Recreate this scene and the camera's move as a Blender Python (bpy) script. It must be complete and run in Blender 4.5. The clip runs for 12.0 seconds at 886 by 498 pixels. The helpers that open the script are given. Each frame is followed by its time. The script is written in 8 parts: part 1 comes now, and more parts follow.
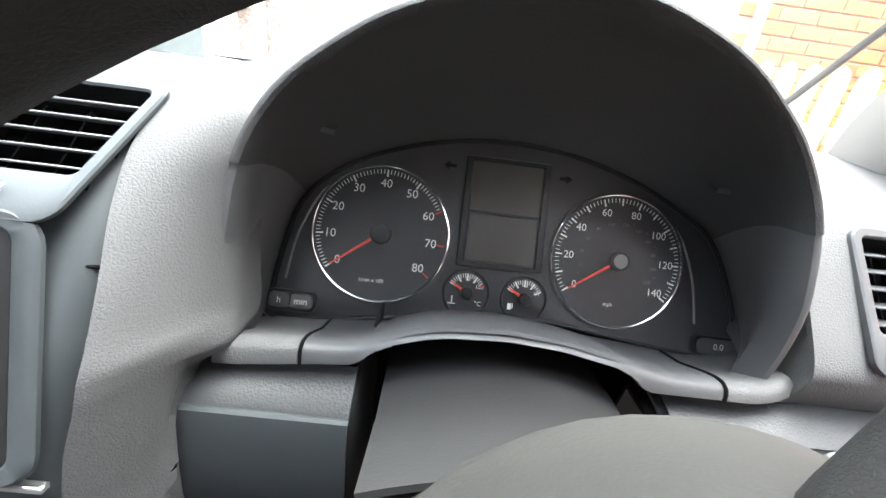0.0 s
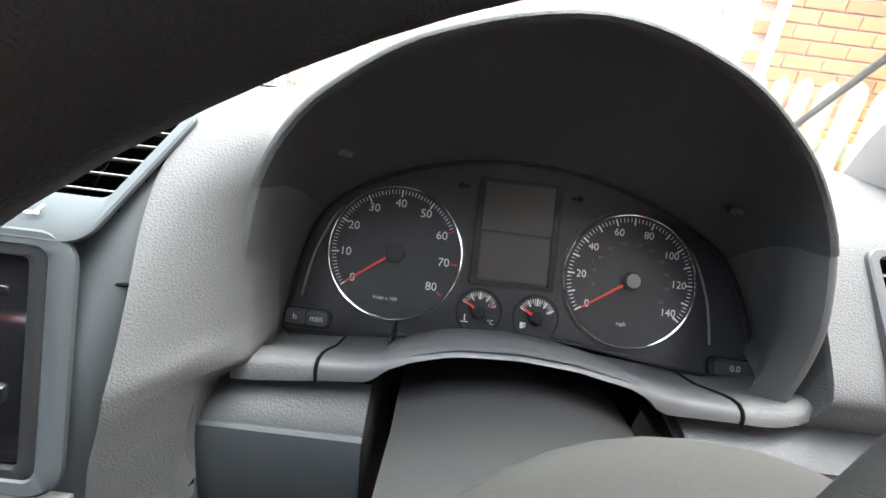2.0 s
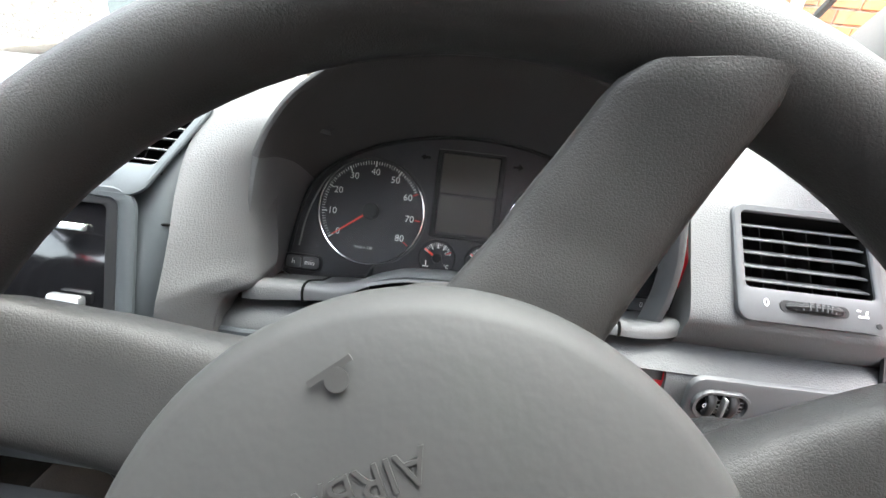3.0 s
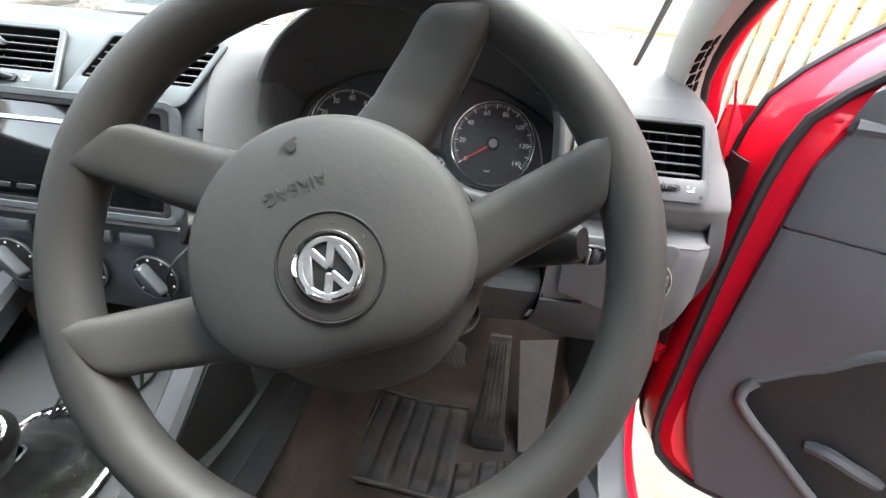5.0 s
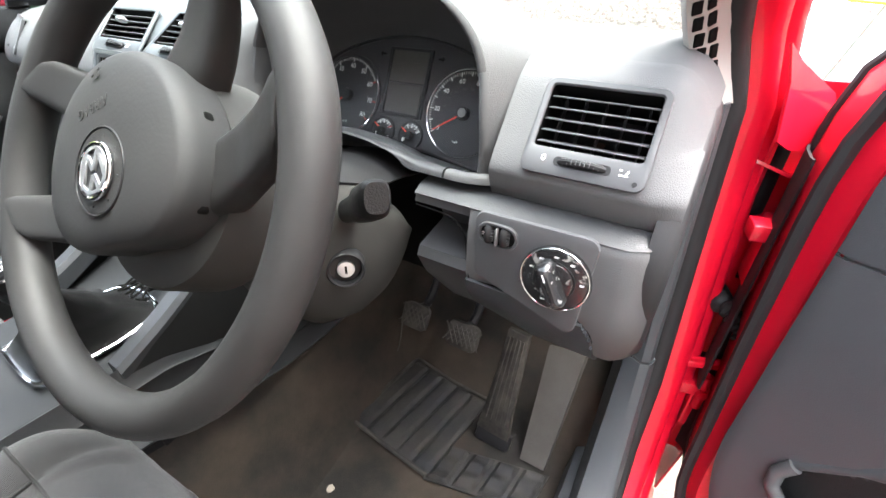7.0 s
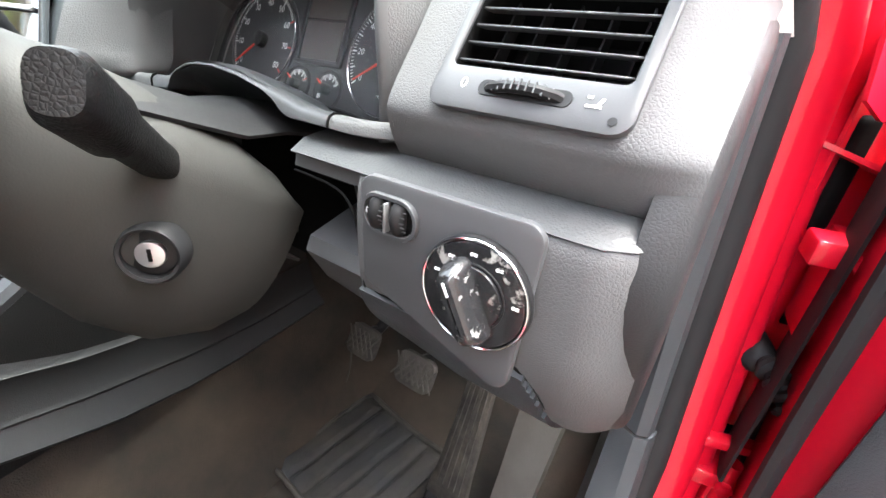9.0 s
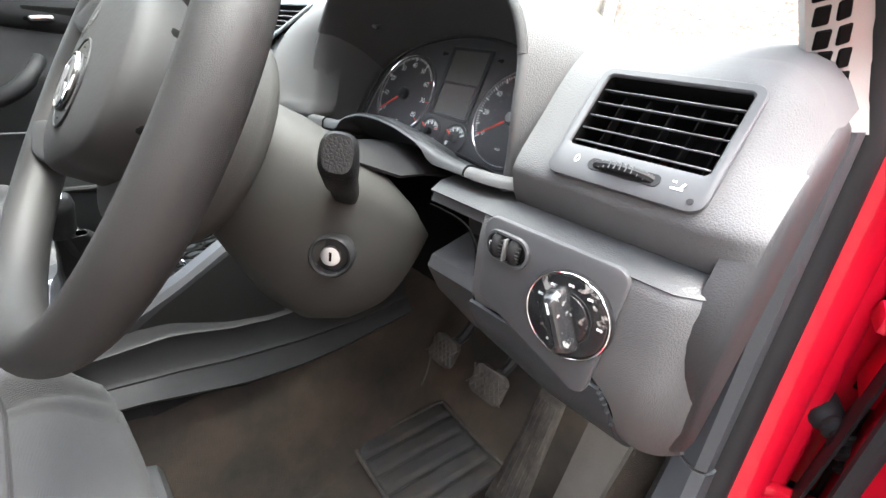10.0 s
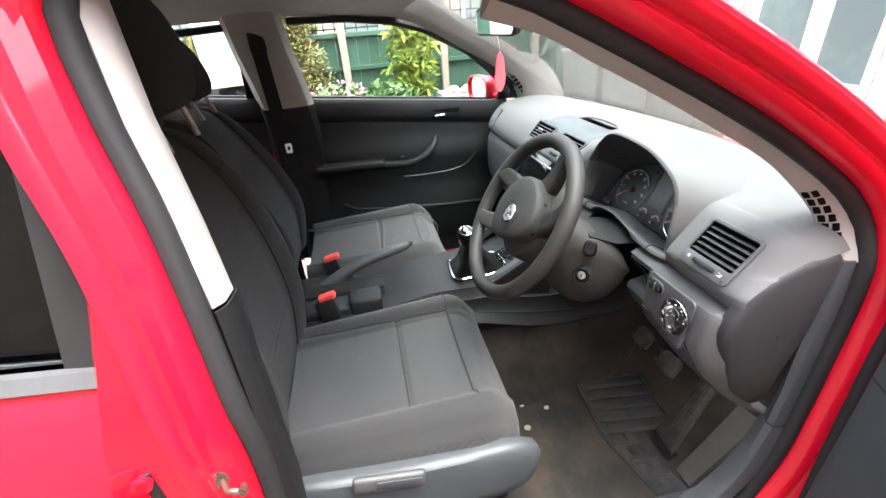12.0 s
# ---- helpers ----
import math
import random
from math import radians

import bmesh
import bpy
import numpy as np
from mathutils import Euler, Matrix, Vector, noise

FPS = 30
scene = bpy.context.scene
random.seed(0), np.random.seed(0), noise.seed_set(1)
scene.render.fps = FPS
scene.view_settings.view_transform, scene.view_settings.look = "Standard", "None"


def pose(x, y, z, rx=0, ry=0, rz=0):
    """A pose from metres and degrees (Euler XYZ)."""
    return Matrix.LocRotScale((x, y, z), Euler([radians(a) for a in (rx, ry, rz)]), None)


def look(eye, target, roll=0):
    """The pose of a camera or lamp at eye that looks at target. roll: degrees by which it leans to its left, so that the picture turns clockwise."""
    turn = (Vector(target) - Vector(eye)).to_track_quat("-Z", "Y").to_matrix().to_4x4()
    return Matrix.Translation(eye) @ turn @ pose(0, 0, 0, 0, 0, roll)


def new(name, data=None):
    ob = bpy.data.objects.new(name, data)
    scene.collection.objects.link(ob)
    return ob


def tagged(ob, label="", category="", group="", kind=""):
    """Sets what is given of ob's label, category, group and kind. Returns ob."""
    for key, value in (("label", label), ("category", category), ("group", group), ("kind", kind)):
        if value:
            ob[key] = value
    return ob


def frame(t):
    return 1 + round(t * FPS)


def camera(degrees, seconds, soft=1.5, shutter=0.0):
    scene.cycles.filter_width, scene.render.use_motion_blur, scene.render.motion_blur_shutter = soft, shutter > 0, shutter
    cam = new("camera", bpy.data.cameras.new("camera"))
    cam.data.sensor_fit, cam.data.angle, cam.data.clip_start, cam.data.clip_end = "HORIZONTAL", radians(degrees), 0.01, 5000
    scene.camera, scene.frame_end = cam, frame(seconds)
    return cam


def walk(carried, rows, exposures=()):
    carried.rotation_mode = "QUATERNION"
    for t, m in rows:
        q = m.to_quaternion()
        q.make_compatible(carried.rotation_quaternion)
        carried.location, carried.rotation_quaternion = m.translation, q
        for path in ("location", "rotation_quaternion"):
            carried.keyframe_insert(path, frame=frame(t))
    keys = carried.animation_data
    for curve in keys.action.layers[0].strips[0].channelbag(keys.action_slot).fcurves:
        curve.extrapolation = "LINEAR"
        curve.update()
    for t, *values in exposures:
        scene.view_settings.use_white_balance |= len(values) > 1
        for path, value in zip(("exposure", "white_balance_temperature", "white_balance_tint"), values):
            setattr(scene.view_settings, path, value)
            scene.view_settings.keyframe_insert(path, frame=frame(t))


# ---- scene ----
cam = camera(92.4, 12.0)
PATH = [
    (0, (-0.004, 0.011, 1.106), (0.077, 1.831, 0.282), 7.7),
    (0.5, (-0.003, 0.011, 1.103), (0.046, 1.847, 0.312), 7.1),
    (1, (-0.004, 0.011, 1.103), (0.025, 1.858, 0.337), 7.0),
    (1.5, (-0.003, 0.01, 1.103), (0.005, 1.86, 0.343), 7.0),
    (2, (-0.005, 0.007, 1.11), (0.009, 1.856, 0.348), 7.1),
    (2.5, (0.018, -0.03, 1.118), (-0.054, 1.81, 0.338), 6.0),
    (3, (0.056, -0.079, 1.131), (-0.028, 1.7, 0.282), 5.9),
    (3.5, (0.093, -0.134, 1.141), (0.029, 1.624, 0.19), 5.8),
    (5.5, (0.188, -0.249, 1.143), (-0.017, 1.432, 0.079), 3.5),
    (6, (0.272, -0.261, 1.154), (-0.155, 1.366, 0.072), 1.6),
    (6.5, (0.34, -0.212, 1.143), (-0.301, 1.341, 0.058), 1.1),
    (7, (0.415, -0.152, 1.122), (-0.459, 1.275, 0.027), 0.1),
    (7.5, (0.46, -0.096, 1.093), (-0.5, 1.281, 0.005), -0.0),
    (9.5, (0.425, 0.022, 1.002), (-0.592, 1.459, 0.053), 4.5),
    (10, (0.453, -0.067, 1.052), (-0.807, 1.192, 0.142), 4.6),
    (10.5, (0.531, -0.169, 1.186), (-1.032, 0.654, 0.249), 0.6),
    (11, (0.639, -0.225, 1.286), (-1.011, 0.451, 0.381), -2.3),
    (11.5, (0.773, -0.305, 1.356), (-0.883, 0.299, 0.411), -1.4),
    (12, (0.881, -0.328, 1.39), (-0.855, -0.047, 0.437), -4.6),
]
walk(cam, [(t, look(eye, target, roll)) for t, eye, target, roll in PATH],
     [(0, 5.0), (0.5, 4.85), (2, 4.75), (2.5, 4.8), (3, 4.85), (3.5, 4.55), (5.5, 4.55), (6.5, 4.8), (7.5, 4.75), (9.5, 5.1), (10, 4.9), (10.5, 4.18), (11, 4.05), (11.5, 4.12), (12, 4.15)])

# ---- world, sun and exposure ----
world = bpy.data.worlds.new("overcast_sky")
scene.world = world
world.use_nodes = True
wn, wl = world.node_tree.nodes, world.node_tree.links
sky = wn.new("ShaderNodeTexSky")
sky.sky_type = "NISHITA"
sky.sun_disc = False
sky.sun_elevation, sky.sun_rotation = radians(75), radians(41)
sky.dust_density = 4.0
grey = wn.new("ShaderNodeHueSaturation")
grey.inputs["Saturation"].default_value = 0.35
wl.new(sky.outputs[0], grey.inputs["Color"])
wl.new(grey.outputs[0], wn["Background"].inputs["Color"])
wn["Background"].inputs["Strength"].default_value = 0.15
sun = new("sun", bpy.data.lights.new("sun", "SUN"))
sun.data.energy, sun.data.angle, sun.data.color = 0.5, radians(40), (1.0, 0.97, 0.92)
sun.matrix_world = look((0.6, 0.7, 3.6), (0, 0, 0))


# ---- materials ----
def material(name, colour, rough=0.6, metal=0.0, grain=0.0, grain_scale=300.0, grain_kind="noise", mottle=0.0, mottle_scale=6.0,
             tint=None, coat=0.0, spec=0.28, edge=(0.38, 0.68), island=0.0, sheen=0.0, detail=3.0, rough_var=0.0):
    """A surface with fine relief (grain), broad stains (mottle, towards tint) and optional variation from piece to piece."""
    m = bpy.data.materials.new(name)
    m.use_nodes = True
    n, l = m.node_tree.nodes, m.node_tree.links
    b = n["Principled BSDF"]
    b.inputs["Roughness"].default_value = rough
    b.inputs["Metallic"].default_value = metal
    b.inputs["Specular IOR Level"].default_value = spec
    b.inputs["Coat Weight"].default_value = coat
    b.inputs["Coat Roughness"].default_value = 0.06
    b.inputs["Sheen Weight"].default_value = sheen
    b.inputs["Base Color"].default_value = (*colour, 1)
    co = n.new("ShaderNodeTexCoord")
    last = None
    if mottle > 0:
        t = n.new("ShaderNodeTexNoise")
        t.inputs["Scale"].default_value, t.inputs["Detail"].default_value = mottle_scale, 6
        t.inputs["Roughness"].default_value = 0.65
        l.new(co.outputs["Object"], t.inputs["Vector"])
        r = n.new("ShaderNodeMapRange")
        r.inputs["From Min"].default_value, r.inputs["From Max"].default_value = edge
        r.inputs["To Max"].default_value = mottle
        l.new(t.outputs["Fac"], r.inputs["Value"])
        mix = n.new("ShaderNodeMix")
        mix.data_type = "RGBA"
        mix.inputs["A"].default_value = (*colour, 1)
        tc = tint or tuple(c * 0.55 for c in colour)
        mix.inputs["B"].default_value = (*tc, 1)
        l.new(r.outputs[0], mix.inputs["Factor"])
        last = mix.outputs["Result"]
        if rough_var:
            rr = n.new("ShaderNodeMapRange")
            rr.inputs["To Min"].default_value, rr.inputs["To Max"].default_value = rough - rough_var, min(1, rough + rough_var)
            l.new(t.outputs["Fac"], rr.inputs["Value"])
            l.new(rr.outputs[0], b.inputs["Roughness"])
    if island > 0:
        g = n.new("ShaderNodeObjectInfo")
        hs = n.new("ShaderNodeHueSaturation")
        r2 = n.new("ShaderNodeMapRange")
        r2.inputs["To Min"].default_value, r2.inputs["To Max"].default_value = 1 - island, 1 + island
        l.new(g.outputs["Random"], r2.inputs["Value"])
        l.new(r2.outputs[0], hs.inputs["Value"])
        if last:
            l.new(last, hs.inputs["Color"])
        else:
            hs.inputs["Color"].default_value = (*colour, 1)
        last = hs.outputs[0]
    if last:
        l.new(last, b.inputs["Base Color"])
    if grain > 0:
        if grain_kind == "leather":
            v = n.new("ShaderNodeTexVoronoi")
            v.feature = "DISTANCE_TO_EDGE"
            v.inputs["Scale"].default_value = grain_scale
            wob = n.new("ShaderNodeTexNoise")
            wob.inputs["Scale"].default_value = grain_scale * 0.8
            add = n.new("ShaderNodeMix")
            add.data_type = "VECTOR"
            add.inputs["Factor"].default_value = 0.0012
            l.new(co.outputs["Object"], add.inputs["A"])
            l.new(wob.outputs["Color"], add.inputs["B"])
            l.new(co.outputs["Object"], wob.inputs["Vector"])
            l.new(add.outputs["Result"], v.inputs["Vector"])
            ramp = n.new("ShaderNodeMapRange")
            ramp.inputs["From Max"].default_value = 0.25
            l.new(v.outputs["Distance"], ramp.inputs["Value"])
            h = ramp.outputs[0]
        elif grain_kind == "pebble":
            v = n.new("ShaderNodeTexVoronoi")
            v.inputs["Scale"].default_value = grain_scale
            l.new(co.outputs["Object"], v.inputs["Vector"])
            h = v.outputs["Distance"]
        elif grain_kind == "weave":
            w1, w2 = n.new("ShaderNodeTexWave"), n.new("ShaderNodeTexWave")
            w2.bands_direction = "Y"
            mx = n.new("ShaderNodeMath")
            mx.operation = "MULTIPLY"
            for w in (w1, w2):
                w.inputs["Scale"].default_value = grain_scale
                w.inputs["Distortion"].default_value = 1.5
                l.new(co.outputs["Object"], w.inputs["Vector"])
            l.new(w1.outputs["Fac"], mx.inputs[0])
            l.new(w2.outputs["Fac"], mx.inputs[1])
            h = mx.outputs[0]
        elif grain_kind == "rib":
            w1 = n.new("ShaderNodeTexWave")
            w1.inputs["Scale"].default_value = grain_scale
            l.new(co.outputs["Object"], w1.inputs["Vector"])
            h = w1.outputs["Fac"]
        else:
            v = n.new("ShaderNodeTexNoise")
            v.inputs["Scale"].default_value, v.inputs["Detail"].default_value = grain_scale, detail
            l.new(co.outputs["Object"], v.inputs["Vector"])
            h = v.outputs["Fac"]
        bump = n.new("ShaderNodeBump")
        bump.inputs["Strength"].default_value = grain
        bump.inputs["Distance"].default_value = 0.6 / grain_scale
        l.new(h, bump.inputs["Height"])
        l.new(bump.outputs[0], b.inputs["Normal"])
    return m


def glass(name, tint=(0.92, 0.95, 0.94), gloss=0.06, dust=0.0):
    """Clear pane, glossier towards grazing angles, with an optional film of dust that scatters daylight."""
    m = bpy.data.materials.new(name)
    m.use_nodes = True
    n, l = m.node_tree.nodes, m.node_tree.links
    n.remove(n["Principled BSDF"])
    t, g, mix, f = n.new("ShaderNodeBsdfTransparent"), n.new("ShaderNodeBsdfGlossy"), n.new("ShaderNodeMixShader"), n.new("ShaderNodeLayerWeight")
    p, q = n.new("ShaderNodeMath"), n.new("ShaderNodeMapRange")
    p.operation = "POWER"
    p.inputs[1].default_value = 4.0
    q.inputs["To Min"].default_value, q.inputs["To Max"].default_value = 0.03, 0.55
    t.inputs["Color"].default_value = (*tint, 1)
    g.inputs["Roughness"].default_value = gloss
    f.inputs["Blend"].default_value = 0.5
    l.new(f.outputs["Facing"], p.inputs[0])
    l.new(p.outputs[0], q.inputs["Value"])
    l.new(q.outputs[0], mix.inputs[0])
    l.new(t.outputs[0], mix.inputs[1])
    l.new(g.outputs[0], mix.inputs[2])
    last = mix.outputs[0]
    if dust:
        film, veil = n.new("ShaderNodeBsdfTranslucent"), n.new("ShaderNodeMixShader")
        film.inputs["Color"].default_value = (0.80, 0.79, 0.76, 1)
        veil.inputs[0].default_value = dust
        l.new(last, veil.inputs[1])
        l.new(film.outputs[0], veil.inputs[2])
        last = veil.outputs[0]
    l.new(last, n["Material Output"].inputs["Surface"])
    return m


DASH = material("dash_soft_plastic", (0.076, 0.077, 0.079), 0.62, grain=0.20, grain_scale=480, grain_kind="leather", mottle=0.35, mottle_scale=9, tint=(0.098, 0.098, 0.098), rough_var=0.06, spec=0.2)
PIT = material("pitted_dark_plastic", (0.042, 0.044, 0.046), 0.55, grain=0.25, grain_scale=620, grain_kind="pebble", mottle=0.3, mottle_scale=12)
HARD = material("smooth_grey_plastic", (0.052, 0.054, 0.057), 0.42, grain=0.08, grain_scale=900, mottle=0.3, mottle_scale=12, tint=(0.075, 0.075, 0.077), rough_var=0.08)
CONSOLE = material("blue_grey_plastic", (0.044, 0.050, 0.054), 0.40, grain=0.06, grain_scale=900, mottle=0.3, mottle_scale=14, rough_var=0.08)
DARK = material("black_plastic", (0.012, 0.012, 0.013), 0.45, grain=0.1, grain_scale=700, mottle=0.3, tint=(0.020, 0.020, 0.020), spec=0.16)
BADGE = material("bright_badge_metal", (0.34, 0.35, 0.36), 0.33, 0.85, mottle=0.6, mottle_scale=140, tint=(0.16, 0.16, 0.165))
# darker than the flanks: the shade under the hood is in this colour
HOODIN = material("shaded_matt_lining", (0.044, 0.044, 0.045), 0.75, grain=0.3, grain_scale=600, grain_kind="leather", mottle=0.3, spec=0.15)
# near-black for black bits, and for the shade inside openings and hollows
VOID = material("black_and_unlit_depth", (0.004, 0.004, 0.004), 0.8, mottle=0.2, spec=0.05)
WHEEL = material("steering_wheel_rubber", (0.0165, 0.0165, 0.0165), 0.55, grain=0.16, grain_scale=1000, grain_kind="leather", mottle=0.5, mottle_scale=20, tint=(0.027, 0.0265, 0.026), rough_var=0.1)
HUB = material("airbag_cover_plastic", (0.023, 0.0235, 0.024), 0.64, grain=0.06, grain_scale=260, detail=1.5, mottle=0.4, mottle_scale=18, tint=(0.034, 0.034, 0.034), rough_var=0.08, spec=0.2)
SHROUD = material("column_shroud_plastic", (0.023, 0.0225, 0.021), 0.66, grain=0.15, grain_scale=800, mottle=0.4, mottle_scale=10, rough_var=0.07)
CHROME = material("chrome", (0.75, 0.76, 0.78), 0.12, 1.0, mottle=0.25, mottle_scale=60)
SILVER = material("satin_silver", (0.55, 0.56, 0.57), 0.32, 0.9, mottle=0.2, mottle_scale=40)
DIAL = material("dial_face_black", (0.022, 0.023, 0.026), 0.55, grain=0.1, grain_scale=900, mottle=0.2)
CLUSTER = material("cluster_face_plastic", (0.027, 0.028, 0.031), 0.5, grain=0.15, grain_scale=900, mottle=0.3)
SCREEN = material("unlit_display", (0.050, 0.048, 0.044), 0.32, mottle=0.3, mottle_scale=40, tint=(0.03, 0.026, 0.02))
RADIOGLASS = material("glossy_black_glass", (0.006, 0.006, 0.007), 0.08, mottle=0.3, mottle_scale=30, spec=0.5)
PRINT = material("white_print", (0.75, 0.75, 0.74), 0.6, mottle=0.1)
PRINTDIM = material("dim_print", (0.12, 0.12, 0.12), 0.6, mottle=0.1)
NEEDLE = material("red_needle", (0.75, 0.06, 0.04), 0.5, mottle=0.1)
REDMARK = material("red_mark", (0.45, 0.03, 0.03), 0.5, mottle=0.1)
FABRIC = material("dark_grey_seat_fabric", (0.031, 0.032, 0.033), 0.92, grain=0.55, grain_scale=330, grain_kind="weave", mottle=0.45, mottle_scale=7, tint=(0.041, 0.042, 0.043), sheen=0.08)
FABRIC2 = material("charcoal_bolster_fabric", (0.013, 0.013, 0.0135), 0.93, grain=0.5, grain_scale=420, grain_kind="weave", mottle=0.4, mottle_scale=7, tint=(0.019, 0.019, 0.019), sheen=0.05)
CARPET = material("worn_brown_black_carpet", (0.015, 0.0138, 0.0125), 0.97, grain=0.9, grain_scale=520, mottle=0.9, mottle_scale=5, tint=(0.050, 0.038, 0.028))
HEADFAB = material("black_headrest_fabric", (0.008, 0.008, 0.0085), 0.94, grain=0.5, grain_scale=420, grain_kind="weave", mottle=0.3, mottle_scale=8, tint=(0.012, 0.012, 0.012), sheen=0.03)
RUBBER = material("black_rubber_seal", (0.014, 0.014, 0.015), 0.55, grain=0.1, grain_scale=500, mottle=0.4, tint=(0.026, 0.026, 0.026), spec=0.15)
MATRUBBER = material("dusty_rubber_heel_pad", (0.014, 0.0155, 0.018), 0.55, grain=0.4, grain_scale=330, grain_kind="weave", mottle=0.9, mottle_scale=14, tint=(0.045, 0.040, 0.034), rough_var=0.15)
DUSTY = material("dusty_grey_panel", (0.07, 0.066, 0.060), 0.8, grain=0.2, grain_scale=300, mottle=0.6, mottle_scale=12, tint=(0.042, 0.037, 0.032))
PEDAL = material("dusty_pedal_rubber", (0.022, 0.021, 0.020), 0.7, grain=0.2, grain_scale=300, mottle=0.9, mottle_scale=25, tint=(0.075, 0.068, 0.058))
WORNDIAL = material("worn_black_dial", (0.010, 0.010, 0.011), 0.25, mottle=0.9, mottle_scale=75, tint=(0.24, 0.235, 0.22), edge=(0.56, 0.61), spec=0.5, coat=0.2)
WORNKNOB = material("worn_black_knob", (0.014, 0.014, 0.015), 0.25, mottle=0.9, mottle_scale=110, tint=(0.28, 0.28, 0.27), edge=(0.58, 0.64), spec=0.5, coat=0.3)
# dash plastic again, with the end's shade put into the colour
ENDPANEL = material("shaded_dash_end_plastic", (0.022, 0.0225, 0.024), 0.5, grain=0.12, grain_scale=480, grain_kind="leather", mottle=0.3, mottle_scale=6, tint=(0.02, 0.02, 0.021), spec=0.2)
EMBOSS = material("embossed_wheel_rubber", (0.026, 0.026, 0.026), 0.5, mottle=0.6, mottle_scale=120, tint=(0.018, 0.018, 0.018))
STRIPGREY = material("weathered_grey_rubber", (0.05, 0.052, 0.054), 0.85, mottle=0.4, mottle_scale=20)
RED = material("red_car_paint", (0.46, 0.003, 0.017), 0.50, coat=0.6, mottle=0.25, mottle_scale=3, tint=(0.46, 0.003, 0.016), spec=0.12)
BEIGE = material("pale_pillar_trim", (0.27, 0.254, 0.24), 0.72, grain=0.2, grain_scale=700, mottle=0.3, mottle_scale=6, tint=(0.24, 0.226, 0.213))
LINER = material("headliner_fabric", (0.40, 0.385, 0.36), 0.95, grain=0.4, grain_scale=400, mottle=0.2)
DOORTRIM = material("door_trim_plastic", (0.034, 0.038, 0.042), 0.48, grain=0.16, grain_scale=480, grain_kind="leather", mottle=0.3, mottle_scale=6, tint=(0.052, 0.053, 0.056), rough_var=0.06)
STRUT = material("grey_strut_plastic", (0.025, 0.027, 0.029), 0.45, grain=0.08, grain_scale=900, mottle=0.3, mottle_scale=12, tint=(0.036, 0.036, 0.051), rough_var=0.08)
LEATHER = material("black_leather", (0.0045, 0.0045, 0.0048), 0.42, grain=0.2, grain_scale=420, grain_kind="leather", mottle=0.4, mottle_scale=30, tint=(0.008, 0.008, 0.008), spec=0.22)
TUNNEL = material("scuffed_tunnel_plastic", (0.0125, 0.0135, 0.015), 0.5, grain=0.1, grain_scale=480, grain_kind="leather", mottle=0.4, mottle_scale=9, tint=(0.019, 0.0195, 0.020), rough_var=0.08, spec=0.22)
# black trim pieces, and door trim darkened for the dim far side
DARKTRIM = material("black_and_dimmed_trim", (0.0065, 0.007, 0.0075), 0.5, grain=0.35, grain_scale=480, grain_kind="leather", mottle=0.3, mottle_scale=6, tint=(0.014, 0.014, 0.015), rough_var=0.06, spec=0.2)
BUCKLE = material("red_release_button", (0.62, 0.06, 0.05), 0.4, mottle=0.2)
GLASS = glass("clear_car_glass", (0.93, 0.955, 0.945))
SCREENGLASS = glass("dusty_windscreen_glass", (0.84, 0.87, 0.86), 0.06, 0.006)
# clear glass darkened: the dim cabin behind it is put into the tint
DIMGLASS = glass("dimmed_rear_glass", (0.10, 0.105, 0.11))
HUBCAP = material("dull_grey_cap", (0.18, 0.18, 0.18), 0.4, mottle=0.2)
LENS = glass("cluster_lens", (0.95, 0.95, 0.95), 0.45)
FLANK = material("smooth_cluster_surround", (0.064, 0.065, 0.067), 0.48, grain=0.1, grain_scale=700, mottle=0.3, mottle_scale=12, tint=(0.069, 0.069, 0.071), rough_var=0.06)
STEEL = material("greased_steel", (0.22, 0.20, 0.17), 0.38, 0.9, mottle=0.7, mottle_scale=60, tint=(0.10, 0.07, 0.045))
HOUSEGLASS = material("house_window_glass", (0.10, 0.13, 0.13), 0.06, mottle=0.5, mottle_scale=1.2, tint=(0.22, 0.25, 0.24), spec=0.8)
UPVC = material("white_window_plastic", (0.80, 0.80, 0.80), 0.35, mottle=0.2, mottle_scale=3, tint=(0.70, 0.70, 0.69))
PEBBLE = material("pebbledash_render", (0.42, 0.37, 0.315), 0.9, grain=1.0, grain_scale=60, grain_kind="pebble", mottle=0.9, mottle_scale=34, tint=(0.23, 0.195, 0.155), edge=(0.47, 0.56))
BRICK = material("orange_brick", (0.50, 0.24, 0.11), 0.88, grain=0.5, grain_scale=120, mottle=0.5, mottle_scale=9, tint=(0.40, 0.17, 0.08), island=0.22)
MORTAR = material("mortar", (0.42, 0.36, 0.30), 0.95, grain=0.5, grain_scale=200, mottle=0.4)
PICKET = material("weathered_green_picket", (0.33, 0.38, 0.27), 0.85, grain=0.5, grain_scale=90, mottle=0.7, mottle_scale=6, tint=(0.24, 0.26, 0.17), island=0.12)
FENCE = material("dark_green_fence_boards", (0.036, 0.092, 0.060), 0.75, grain=0.4, grain_scale=70, mottle=0.5, mottle_scale=4, tint=(0.045, 0.085, 0.058), island=0.12)
POST = material("weathered_timber_post", (0.30, 0.27, 0.22), 0.9, grain=0.6, grain_scale=60, mottle=0.6, mottle_scale=5)
PAVE = material("concrete_drive", (0.095, 0.083, 0.068), 0.9, grain=0.6, grain_scale=60, mottle=0.8, mottle_scale=1.5, tint=(0.06, 0.054, 0.046))
BINS = material("grey_green_bin_plastic", (0.095, 0.083, 0.066), 0.6, grain=0.1, grain_scale=200, mottle=0.7, mottle_scale=5, tint=(0.14, 0.12, 0.095))
